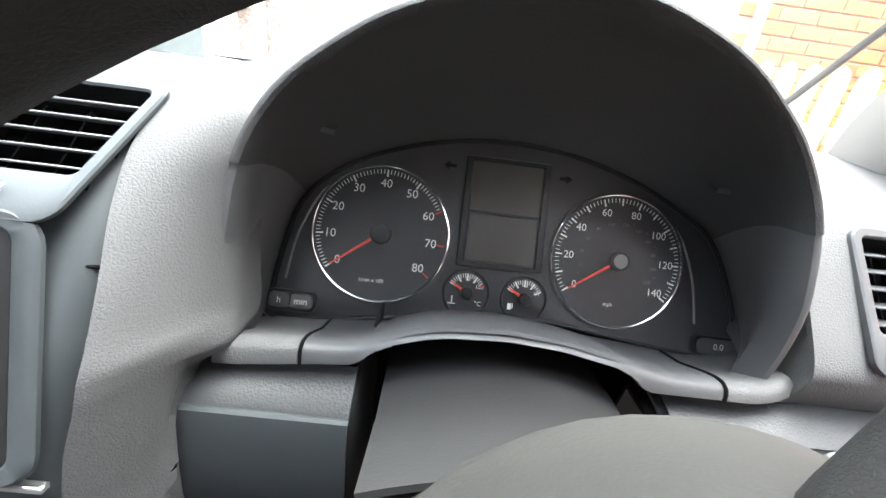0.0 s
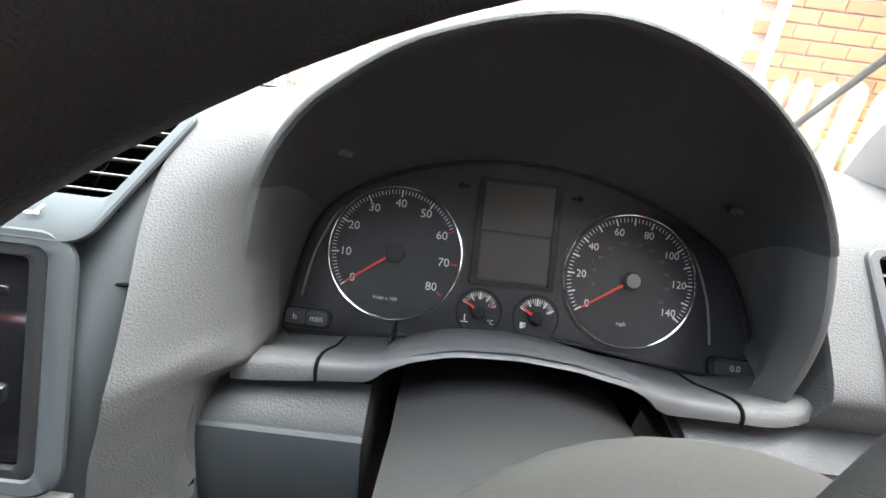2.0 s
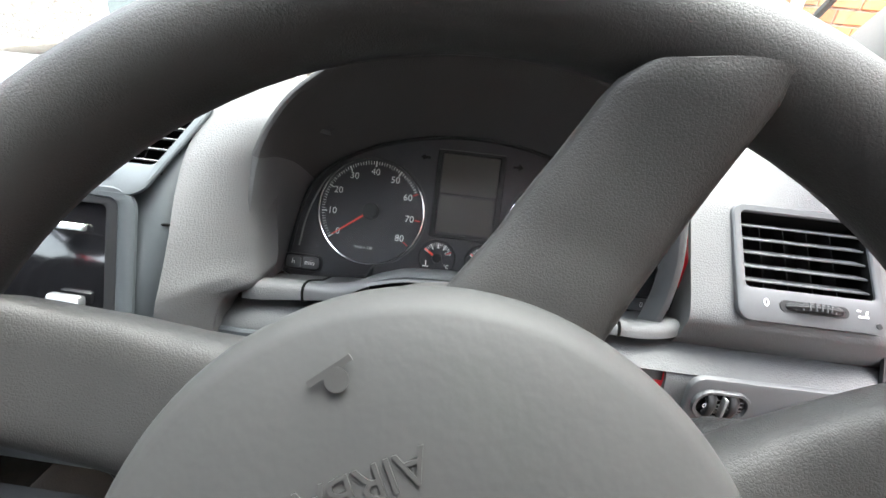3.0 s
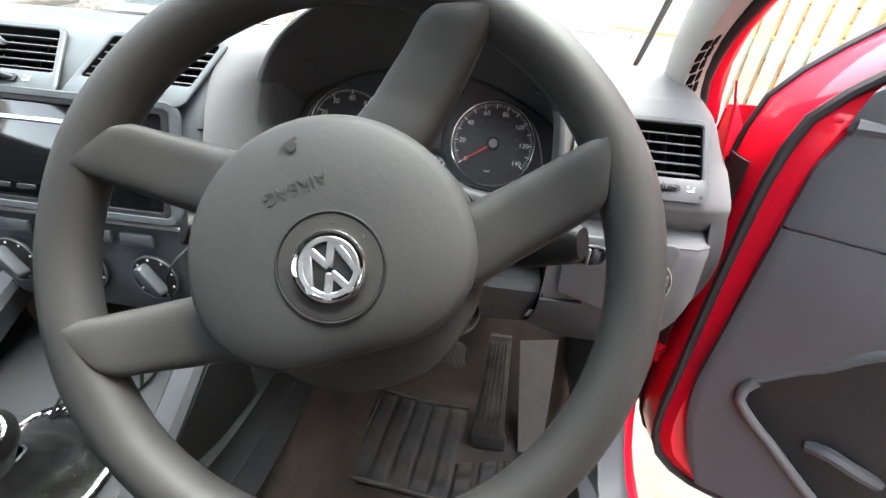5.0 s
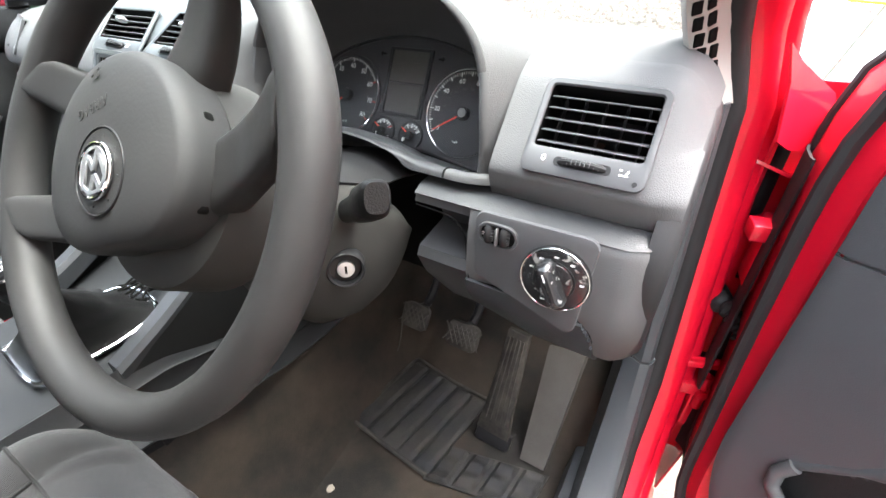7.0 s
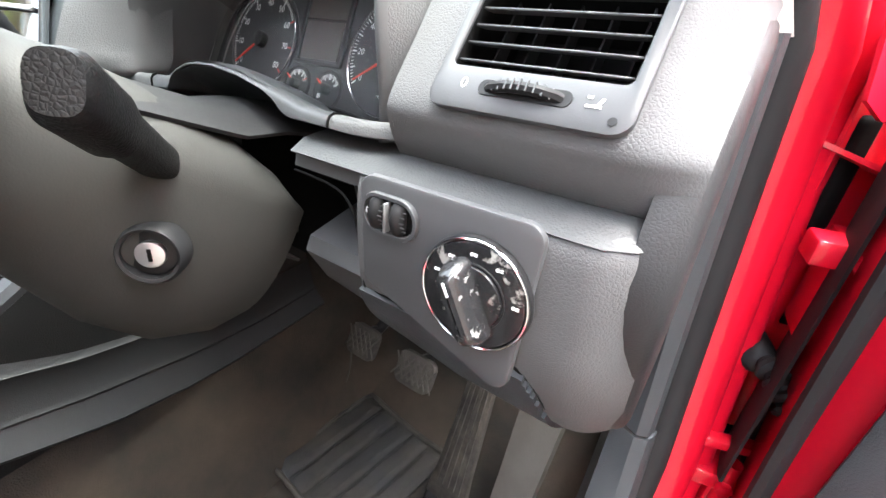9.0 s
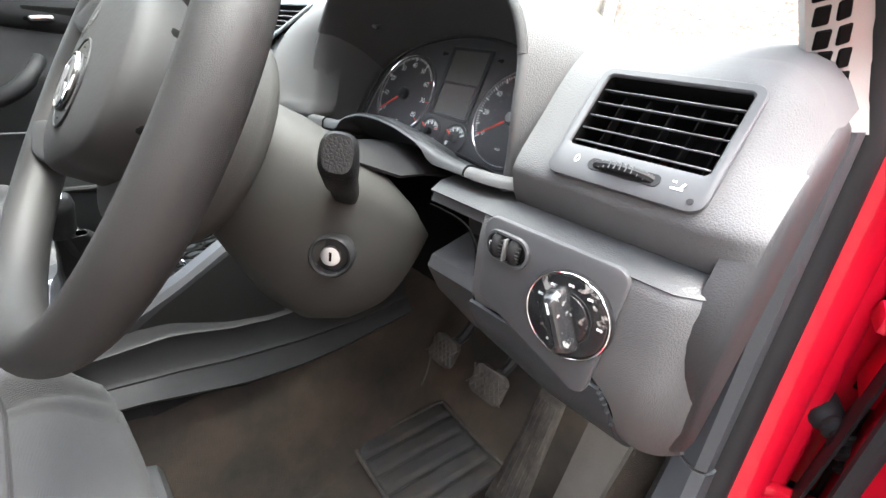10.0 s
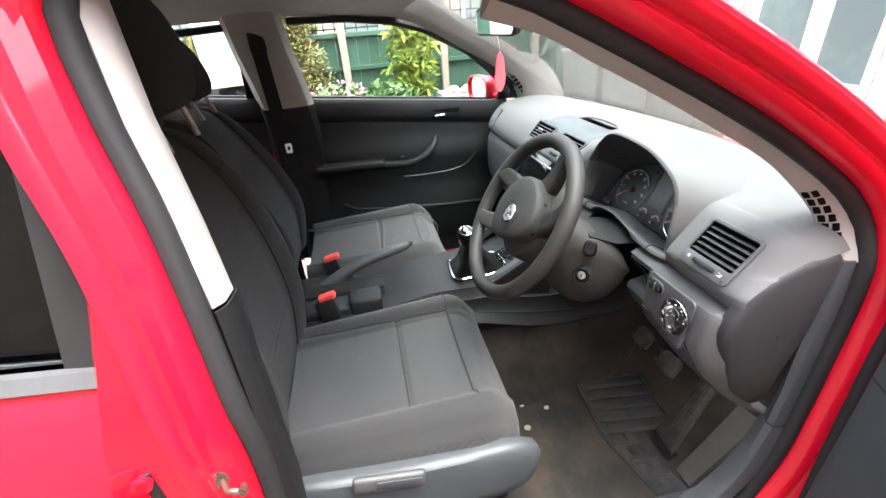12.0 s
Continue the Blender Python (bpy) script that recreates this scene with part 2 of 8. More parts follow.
BINGREEN = material("faded_green_bin_plastic", (0.105, 0.122, 0.092), 0.6, grain=0.1, grain_scale=200, mottle=0.6, mottle_scale=4, tint=(0.135, 0.148, 0.118))
LEAF = material("yellow_green_leaf", (0.20, 0.26, 0.035), 0.6, mottle=0.6, mottle_scale=5, tint=(0.09, 0.16, 0.03))
LEAF2 = material("olive_shrub_leaf", (0.13, 0.14, 0.045), 0.7, mottle=0.8, mottle_scale=3, tint=(0.17, 0.13, 0.05))
LEAF3 = material("low_plant_leaf", (0.06, 0.13, 0.04), 0.65, mottle=0.6, mottle_scale=5, tint=(0.12, 0.19, 0.07))
FLOWER = material("pink_flower", (0.62, 0.28, 0.34), 0.7, mottle=0.5, mottle_scale=20, tint=(0.75, 0.6, 0.6))
BARK = material("brown_stem", (0.13, 0.095, 0.06), 0.9, grain=0.5, grain_scale=60, mottle=0.5)


# ---- building helpers ----
def finish(name, bm, mat, parent=None, label="", smooth=40):
    bmesh.ops.recalc_face_normals(bm, faces=bm.faces)
    me = bpy.data.meshes.new(name)
    bm.to_mesh(me)
    bm.free()
    if smooth:
        for p in me.polygons:
            p.use_smooth = True
        me.set_sharp_from_angle(angle=radians(smooth))
    me.materials.append(mat)
    ob = new(name, me)
    if parent:
        ob.parent = parent
        ob.matrix_parent_inverse = parent.matrix_world.inverted()
    if label:
        ob["label"] = label
    return ob


def part(name, bm, mat, parent, label="", smooth=40):
    """One mesh object under a thing or under a part."""
    return finish(name, bm, mat, parent, label, smooth)


def thing(name, label, category, at=(0, 0, 0), group="", kind=""):
    ob = new(name)
    ob.location = at
    ob.matrix_world = Matrix.Translation(at)
    return tagged(ob, label, category, group, kind)


def single(name, bm, mat, label, category, group="", kind="", smooth=40):
    return tagged(finish(name, bm, mat, None, "", smooth), label, category, group, kind)


def axes(origin, x, up):
    """A pose whose local x runs along x, whose local y runs up and whose z faces outwards."""
    x = Vector(x).normalized()
    z = x.cross(Vector(up)).normalized()
    y = z.cross(x)
    m = Matrix((x, y, z)).transposed().to_4x4()
    m.translation = origin
    return m


def xf(bm, m):
    bmesh.ops.transform(bm, matrix=m, verts=bm.verts)
    return bm


def merge(*bms):
    out = bms[0]
    for b in bms[1:]:
        me = bpy.data.meshes.new("tmp")
        b.to_mesh(me)
        b.free()
        out.from_mesh(me)
        bpy.data.meshes.remove(me)
    return out


def rbox(sx, sy, sz, bev=0.004, seg=2, m=None):
    bm = bmesh.new()
    bmesh.ops.create_cube(bm, size=1)
    bmesh.ops.scale(bm, vec=(sx, sy, sz), verts=bm.verts)
    if bev > 0:
        bmesh.ops.bevel(bm, geom=bm.edges[:], offset=min(bev, 0.49 * min(sx, sy, sz)), segments=seg, profile=0.5, affect="EDGES")
    return xf(bm, m) if m else bm


def curve(points, n):
    """n points at even steps along a smooth curve through the given points."""
    p = [Vector(q) for q in points]
    if len(p) == 2:
        return [p[0].lerp(p[1], i / (n - 1)) for i in range(n)]
    dense = []
    for i in range(len(p) - 1):
        a, b, c, d = p[max(i - 1, 0)], p[i], p[i + 1], p[min(i + 2, len(p) - 1)]
        for k in range(16):
            t = k / 16
            dense.append(0.5 * ((2 * b) + (c - a) * t + (2 * a - 5 * b + 4 * c - d) * t * t + (3 * b - a - 3 * c + d) * t ** 3))
    dense.append(p[-1])
    run = [0.0]
    for a, b in zip(dense, dense[1:]):
        run.append(run[-1] + (b - a).length)
    out, j = [], 0
    for i in range(n):
        s = run[-1] * i / (n - 1)
        while j < len(run) - 2 and run[j + 1] < s:
            j += 1
        f = (s - run[j]) / max(run[j + 1] - run[j], 1e-9)
        out.append(dense[j].lerp(dense[j + 1], min(max(f, 0), 1)))
    return out


def loft(rows, closed=False, loop=False, caps=False, thick=0.0):
    """Faces between rows of points. closed: each row is a ring; loop: the last row joins the first; caps: the end rings are filled."""
    bm = bmesh.new()
    vs = [[bm.verts.new(p) for p in r] for r in rows]
    k = len(rows[0])
    for a, b in list(zip(vs, vs[1:])) + ([(vs[-1], vs[0])] if loop else []):
        for i in range(k if closed else k - 1):
            j = (i + 1) % k
            bm.faces.new((a[i], a[j], b[j], b[i]))
    if caps:
        bm.faces.new(vs[0][::-1])
        bm.faces.new(vs[-1])
    if thick:
        bmesh.ops.recalc_face_normals(bm, faces=bm.faces)
        bmesh.ops.solidify(bm, geom=bm.faces[:], thickness=thick)
    return bm


def cut(bm, m, w, h, skew=0.0, deep=0.03):
    """Opens a hole through a fine sheet where an insert sits."""
    inv = m.inverted()
    gone = []
    for f in bm.faces:
        q = inv @ f.calc_center_median()
        if abs(q.x - skew * q.y) < w / 2 and abs(q.y) < h / 2 and abs(q.z) < deep:
            gone.append(f)
    bmesh.ops.delete(bm, geom=gone, context="FACES")
    return bm


def tube(points, radius, seg=12, closed=False, flat=1.0, caps=True):
    """A round bar along points; radius is a number or a list; flat squeezes it along its binormal."""
    p = [Vector(q) for q in points]
    n = len(p)
    rad = radius if isinstance(radius, (list, tuple)) else [radius] * n
    rows, ref = [], None
    for i in range(n):
        a, b = p[i - 1] if (i or closed) else p[i], p[(i + 1) % n] if (i < n - 1 or closed) else p[i]
        d = (b - a).normalized()
        if ref is None:
            ref = d.orthogonal().normalized()
        ref = (ref - d * ref.dot(d)).normalized()
        s = d.cross(ref)
        rows.append([p[i] + rad[i] * (ref * math.cos(2 * math.pi * k / seg) + flat * s * math.sin(2 * math.pi * k / seg)) for k in range(seg)])
    return loft(rows, closed=True, loop=closed, caps=caps and not closed)


def outline(w, h, r, n=6):
    """Points round a rounded rectangle centred on the origin."""
    pts = []
    for cx, cy, a0 in ((w / 2 - r, h / 2 - r, 0), (-w / 2 + r, h / 2 - r, 90), (-w / 2 + r, -h / 2 + r, 180), (w / 2 - r, -h / 2 + r, 270)):
        for k in range(n):
            a = radians(a0 + 90 * k / (n - 1))
            pts.append((cx + r * math.cos(a), cy + r * math.sin(a)))
    return pts


def plate(pts, depth, bev=0.0, m=None):
    """A flat plate with the outline pts, from z = 0 up to depth, its front edge rounded by bev."""
    c = Vector((sum(p[0] for p in pts) / len(pts), sum(p[1] for p in pts) / len(pts)))

    def ring(z, s):
        out = []
        for x, y in pts:
            v = Vector((x, y)) - c
            k = max(0.0, 1 - s / max(v.length, 1e-6))
            out.append((c.x + v.x * k, c.y + v.y * k, z))
        return out
    rows = [ring(0, 0), ring(depth - bev, 0)]
    if bev:
        rows += [ring(depth - bev * 0.3, bev * 0.3), ring(depth, bev)]
    bm = loft(rows, closed=True, caps=True)
    return xf(bm, m) if m else bm


def frame_ring(outer, inner, depth, bev=0.0015, m=None):
    """A flat frame between two outlines with the same number of points."""
    def ring(p, z):
        return [(x, y, z) for x, y in p]
    mid = [((a[0] * 0.85 + b[0] * 0.15), (a[1] * 0.85 + b[1] * 0.15)) for a, b in zip(outer, inner)]
    mid2 = [((a[0] * 0.15 + b[0] * 0.85), (a[1] * 0.15 + b[1] * 0.85)) for a, b in zip(outer, inner)]
    bm = loft([ring(outer, 0), ring(outer, depth - bev), ring(mid, depth), ring(mid2, depth), ring(inner, depth - bev), ring(inner, 0)], closed=True, loop=True)
    return xf(bm, m) if m else bm


def disc(r, depth, seg=48, bev=0.0, m=None):
    return plate([(r * math.cos(2 * math.pi * k / seg), r * math.sin(2 * math.pi * k / seg)) for k in range(seg)], depth, bev, m)


def ring(r, tube_r, seg=64, m=None, side=8):
    bm = tube([(r * math.cos(2 * math.pi * k / seg), r * math.sin(2 * math.pi * k / seg), 0) for k in range(seg)], tube_r, side, closed=True)
    return xf(bm, m) if m else bm


def words(text, size, m, thick=0.0):
    """Built-in lettering as a mesh, centred on the pose m."""
    cu = bpy.data.curves.new("words", "FONT")
    cu.body, cu.size, cu.align_x, cu.align_y, cu.resolution_u = text, size, "CENTER", "CENTER", 3
    cu.extrude = thick
    tmp = bpy.data.objects.new("words", cu)
    me = bpy.data.meshes.new_from_object(tmp)
    bm = bmesh.new()
    bm.from_mesh(me)
    bpy.data.objects.remove(tmp)
    bpy.data.curves.remove(cu)
    bpy.data.meshes.remove(me)
    return xf(bm, m)


def table(pairs, v):
    """Straight steps between (key, value) pairs."""
    if v <= pairs[0][0]:
        return pairs[0][1]
    for (p, q), (r, w) in zip(pairs, pairs[1:]):
        if v <= r:
            return q + (w - q) * (v - p) / (r - p)
    return pairs[-1][1]


def at2(m, x, y, z=0.0, turn=0.0):
    return m @ pose(x, y, z, 0, 0, turn)


# ---- ground and car body ----
XC = -0.31          # the car's middle line


def ground():
    n = 40
    rows = [[(-60 + 120 * i / n, -60 + 120 * j / n, 0) for i in range(n + 1)] for j in range(n + 1)]
    single("ground", loft(rows, thick=0), PAVE, "pale worn concrete drive beside the house", "ground", kind="structure")


ground()


def side_x(z, y=-0.5):
    """The body side leans in above the waist and draws in towards the front."""
    f = min(max(y / 0.4, 0), 1)
    return (0.475 if z < 1.0 else 0.475 - (z - 1.0) * 0.24) - f * (0.013 + 0.06 * (min(max(z, 0.6), 1.06) - 0.6))


APERTURE = [(0.345, 0.47), (0.375, 0.58), (0.400, 0.75), (0.416, 0.92), (0.414, 1.02), (0.404, 1.062), (0.355, 1.122), (0.243, 1.200), (0.137, 1.262), (0.038, 1.314), (-0.090, 1.380), (-0.157, 1.409), (-0.33, 1.460),
            (-0.52, 1.472), (-0.576, 1.43), (-0.570, 1.33), (-0.549, 1.22), (-0.530, 1.05), (-0.521, 0.90), (-0.535, 0.68), (-0.555, 0.55), (-0.55, 0.45), (-0.45, 0.395),
            (-0.2, 0.38), (0.15, 0.38), (0.29, 0.40)]


def loop_points(n=110):
    pts = curve([(0, y, z) for y, z in APERTURE + APERTURE[:1]], n + 1)[:-1]
    return [Vector((side_x(p.z, p.y), p.y, p.z)) for p in pts]


def outward(pts):
    """Unit vectors away from the opening, in its plane."""
    out = []
    n = len(pts)
    for i in range(n):
        d = pts[(i + 1) % n] - pts[i - 1]
        v = Vector((0, d.z, -d.y)).normalized()
        out.append(v)
    mid = sum((p for p in pts), Vector()) / n
    if sum((p - mid).dot(v) for p, v in zip(pts, out)) < 0:
        out = [-v for v in out]
    return out


def car_body():
    car = thing("car", "bright red five-door hatchback body with open driver's door", "car", (XC, 0, 0))
    pts = loop_points()
    out = outward(pts)
    for side, mx in (("r", lambda p: p), ("l", lambda p: Vector((2 * XC - p.x, p.y, p.z)))):
        # black sealing strip round the opening, with its lip
        part("door_seal", tube([mx(p + o * 0.004) for p, o in zip(pts, out)], 0.014, 10, closed=True, flat=0.8), RUBBER, car, "black rubber door seal")
        # red flange and step of the opening
        rows = []
        for dx, do in ((-0.004, 0.012), (0.012, 0.014), (0.028, 0.018), (0.036, 0.024), (0.040, 0.034), (0.036, 0.039), (0.037, 0.042), (0.048, 0.047), (0.053, 0.054), (0.0545, 0.066)):
            rows.append([mx(p + o * do + Vector((dx, 0, 0))) for p, o in zip(pts, out)])
        part("door_aperture", loft(rows, closed=True, thick=0.002), RED if side == "r" else RUBBER, car, "glossy red painted door opening" if side == "r" else "black door opening lining")
    # roof skin and its lining, one sheet from side to side
    def roof_z(y):
        return 1.43 + 0.075 * (1 - ((y + 0.62) / 0.75) ** 2) if y > -0.62 else 1.505 - 0.03 * ((y + 0.62) / 1.0) ** 2
    ys = [-0.13 - 1.5 * k / 30 for k in range(31)]
    def roof_row(y, drop, half):
        z = roof_z(y) - drop
        pts2 = []
        for k in range(25):
            u = -1 + 2 * k / 24
            pts2.append((XC + half * u, y + 0.05 * (1 - u * u) , z - 0.045 * abs(u) ** 4))
        return pts2
    part("roof", loft([roof_row(y, 0.0, 0.70) for y in ys], thick=0.003), RED, car)
    part("headliner", loft([roof_row(y, 0.02, 0.67) for y in ys], thick=0.003), LINER, car, "pale fabric roof lining")
    # roof side rails and outer pillar skin in red
    for mx in (lambda p: p, lambda p: Vector((2 * XC - p.x, p.y, p.z))):
        rail = [i for i in range(len(pts)) if pts[i].z > 1.03]
        rail.sort(key=lambda i: -pts[i].y)
        front = [i for i in rail if pts[i].y > -0.50]
        rows = []
        for dx, do in ((0.0545, 0.062), (0.054, 0.068), (0.042, 0.075), (0.022, 0.077), (0.000, 0.070)):
            rows.append([mx(pts[i] + out[i] * do + Vector((dx, 0, 0))) for i in front])
        part("roof_rail", loft(rows, thick=0.003), RED, car, "red roof rail and windscreen pillar skin")
    # sills
    for s in (1, -1):
        prof = [(0.40, 0.30), (0.41, 0.375), (0.455, 0.385), (0.50, 0.365), (0.535, 0.30), (0.53, 0.20), (0.44, 0.19)]
        rows = [[(x if s > 0 else 2 * XC - x, y, z) for x, z in prof] for y in (0.42, 0.1, -0.3, -0.66)]
        part("sill", loft(rows, closed=True, caps=True), RED, car)
    # grey plastic sill cover inside the driver's opening
    prof = [(0.378, 0.30), (0.388, 0.385), (0.412, 0.404), (0.450, 0.400), (0.460, 0.384)]
    part("sill_trim", loft([[(x, y, z) for x, z in prof] for y in [0.37 - 0.96 * k / 20 for k in range(21)]], thick=0.003), DOORTRIM, car, "scuffed grey plastic sill cover")
    # front wings and bonnet
    for s in (1, -1):
        def wing(y):
            t = (y - 0.42) / 1.15
            w = 0.575 - 0.06 * t * t
            prof2 = [(w - 0.10, 0.945 - 0.27 * t), (w - 0.035, 0.925 - 0.27 * t), (w, 0.87 - 0.22 * t), (w + 0.004, 0.70), (w - 0.01, 0.45), (w - 0.03, 0.25)]
            return [(x if s > 0 else 2 * XC - x, y, z) for x, z in prof2]
        part("front_wing", loft([wing(0.46 + 1.1 * k / 12) for k in range(13)], thick=0.004), RED, car)
    rows = []
    for k in range(14):
        t = k / 13
        y = 0.74 + 0.84 * t
        rows.append([(XC + 0.72 * (1 - 0.1 * t) * u, y + 0.10 * (1 - u * u) - 0.08, 1.000 - 0.02 * abs(u) ** 3 - 0.27 * t - 0.05 * t ** 3) for u in [-1 + 2 * i / 16 for i in range(17)]])
    part("bonnet", loft(rows, thick=0.004), RED, car, "red bonnet seen through the windscreen")
    rows = [[(XC + 0.68 * u, 0.52 + 0.11 * (1 - u * u) + dy, z) for u in [-1 + 2 * i / 16 for i in range(17)]] for dy, z in ((0.0, 1.03), (0.05, 1.0), (0.12, 0.985))]
    part("scuttle", loft(rows, thick=0.004), DARK, car, "black scuttle panel below the windscreen")
    part("front_bumper", rbox(1.62, 0.16, 0.42, 0.06, 3, pose(XC, 1.60, 0.43)), RED, car)
    # windscreen
    def ws(u, t):
        # u from side to side, t from the base to the roof
        half = 0.70 - 0.10 * t
        y = 0.56 + 0.09 * (1 - u * u) + (-0.64) * t
        z = 1.045 + 0.375 * t + 0.02 * math.sin(math.pi * t) + 0.06 * t ** 1.5
        return (XC + half * u, y, z)
    w = part("windscreen", loft([[ws(-1 + 2 * i / 20, j / 10) for i in range(21)] for j in range(11)], thick=0.004), SCREENGLASS, car, "dusty windscreen glass")
    for u in (-1, 1):
        part("screen_border", tube([Vector(ws(u * 0.985, j / 10)) + Vector((0, 0.012, 0.010)) for j in range(11)], 0.009, 8, flat=0.4), RUBBER, car, "black border of the windscreen")
    # inner pillar trims beside the windscreen
    near = [(0.424, 0.400, 1.004), (0.412, 0.398, 1.055), (0.397, 0.354, 1.115), (0.388, 0.262, 1.187), (0.383, 0.154, 1.250), (0.379, 0.060, 1.302), (0.375, -0.020, 1.343), (0.366, -0.090, 1.381), (0.35, -0.166, 1.405)]
    far = [(0.424, 0.402, 0.995), (0.417, 0.396, 1.055), (0.408, 0.374, 1.108), (0.398, 0.323, 1.159), (0.385, 0.216, 1.229), (0.375, 0.121, 1.282), (0.360, 0.016, 1.344), (0.342, -0.05, 1.380), (0.32, -0.14, 1.41)]
    for s in (1, -1):
        c = curve(near if s > 0 else far, 30)
        rows = []
        for i, p in enumerate(c):
            d = (c[min(i + 1, 29)] - c[max(i - 1, 0)]).normalized()
            inn = Vector((-1, 0, 0))
            side = d.cross(inn).normalized()      # towards the windscreen
            if side.y < 0:
                side = -side
            w2 = 0.019 - 0.003 * i / 29
            low = max(0, 1 - i / 9)
            shape = [(0.014, 0.014), (0.002, 0.004), (-0.006 - 0.002 * low, -0.006), (-0.012 - 0.006 * low, -0.014), (-0.016 - 0.010 * low, -0.025), (-0.010 - 0.006 * low, -0.031), (0.008, -0.036), (0.024, -0.034), (0.040, -0.030)]
            sec = [side * a + Vector((b, 0, 0)) for a, b in shape] if s > 0 else [side * 0.020 + Vector((0.010, 0, 0)), side * 0.008 + Vector((0.004, 0, 0)), side * -0.004 + Vector((-0.006, 0, 0)), side * 0.002 + Vector((-0.016, 0, 0)), side * w2 * 0.7 + Vector((-0.030, 0, 0)), side * (w2 + 0.012) + Vector((-0.045, 0, 0)), side * (w2 + 0.034) + Vector((-0.056, 0, 0)), side * (w2 + 0.056 + 0.05 * low) + Vector((-0.068, 0, 0)), side * (w2 + 0.070 + 0.10 * low) + Vector((-0.070, 0, 0))]
            rows.append([(q.x if s > 0 else 2 * XC - q.x, q.y, q.z) for q in (p + v for v in sec)])
        pil = part("pillar_trim", loft(rows, thick=0.003), BEIGE, car, "pale grey windscreen pillar trim")
        # demister grille in the trim's foot: near-black blocks stand in for shaded slots
        lo, hi = c[3], c[8]
        d = (hi - lo).normalized()
        up = d.cross(Vector((-1, 0, 0))).normalized()
        up = up if up.y > 0 else -up
        if s > 0:
            for k in range(7):
                f = 0.75 + 0.80 * k
                i, w3 = int(f), f - int(f)
                row = [Vector(a).lerp(Vector(b), w3) for a, b in zip(rows[i], rows[i + 1])]
                for j in range(2):
                    a, b = row[2 + j], row[3 + j]
                    across = (b - a).normalized()
                    along = (Vector(rows[i + 1][4]) - Vector(rows[i][4])).normalized()
                    out = across.cross(along).normalized()
                    out = out if out.x > 0 else -out
                    along = out.cross(across)
                    m = Matrix((across, along, out)).transposed().to_4x4()
                    m.translation = (a + b) / 2 + out * 0.0030
                    part("grille_slot", rbox((b - a).length * 0.74, 0.0138, 0.0040, 0.001, 1, m), VOID, pil)
        else:
            for k in range(6):
                for j in range(2):
                    q = lo.lerp(hi, (k + 0.5) / 6) + up * (0.006 + 0.0085 * j) + Vector((-0.0205 - 0.0062 * j, 0, 0))
                    across = (up * 0.02 + Vector((-0.0145, 0, 0))).normalized()
                    m = Matrix((across, d, across.cross(d))).transposed().to_4x4()
                    m.translation = q
                    slot = rbox(0.0085, 0.0135, 0.004, 0.001, 1, m)
                    bmesh.ops.scale(slot, vec=(-1, 1, 1), verts=slot.verts)
                    bmesh.ops.translate(slot, vec=(2 * XC, 0, 0), verts=slot.verts)
                    part("grille_slot", slot, VOID, pil)
        # middle (B) pillar trims
        rows = []
        for y, z in ((-0.586, 1.46), (-0.571, 1.32), (-0.549, 1.20), (-0.537, 1.118)):
            xx = side_x(z)
            sec = [(xx - 0.006, y + 0.010), (xx - 0.018, y + 0.021), (xx - 0.045, y + 0.024), (xx - 0.075, y + 0.006), (xx - 0.085, y - 0.06), (xx - 0.070, y - 0.16), (xx - 0.01, y - 0.19)]
            rows.append([(a if s > 0 else 2 * XC - a, b, z) for a, b in sec])
        part("pillar_trim", loft(rows, thick=0.004), BEIGE, car, "pale grey middle pillar trim")
        rows = []
        for y, z in ((-0.536, 1.114), (-0.527, 0.95), (-0.529, 0.80), (-0.54, 0.65), (-0.56, 0.52), (-0.565, 0.42)):
            xx = side_x(z)
            sec = [(xx - 0.004, y + 0.012), (xx - 0.018, y + 0.023), (xx - 0.050, y + 0.026), (xx - 0.082, y + 0.006), (xx - 0.092, y - 0.06), (xx - 0.076, y - 0.17), (xx - 0.01, y - 0.2)]
            rows.append([(a if s > 0 else 2 * XC - a, b, z) for a, b in sec])
        part("lower_pillar_trim", loft(rows, thick=0.004), DARKTRIM, car, "black lower pillar cover")
        # outer red middle pillar
        rows = []
        for y, z in ((-0.586, 1.46), (-0.571, 1.32), (-0.549, 1.2), (-0.532, 1.0), (-0.534, 0.85), (-0.545, 0.68), (-0.565, 0.55), (-0.57, 0.42)):
            xx = side_x(z)
            back = 0.068 if z > 1.05 else 0.13
            sec = [(xx + 0.030, y - 0.016), (xx + 0.046, y - 0.03), (xx + 0.046, y - back + 0.01), (xx + 0.010, y - back - 0.012)]
            rows.append([(a if s > 0 else 2 * XC - a, b, z) for a, b in sec])
        part("middle_pillar", loft(rows, thick=0.003), RED, car, "red middle pillar with door striker")
    # side cover of the footwell beside the pedals
    rows = []
    for y, z in ((0.165, 0.395), (0.215, 0.410), (0.265, 0.445), (0.308, 0.500), (0.336, 0.560), (0.352, 0.618), (0.360, 0.648)):
        q = 0.05 * (z - 0.75)
        rows.append([(0.447 - q, y + 0.030, z), (0.445 - q, y + 0.012, z), (0.441 - q, y + 0.003, z), (0.432 - q, y, z), (0.418, y + 0.010, z), (0.408, y + 0.08, z), (0.40, 0.62, z)])
    part("kick_panel", loft(rows, thick=0.004), DOORTRIM, car, "scuffed dark grey footwell side panel")
    # dark lower pillar trim above it, next to the dash end
    rows = []
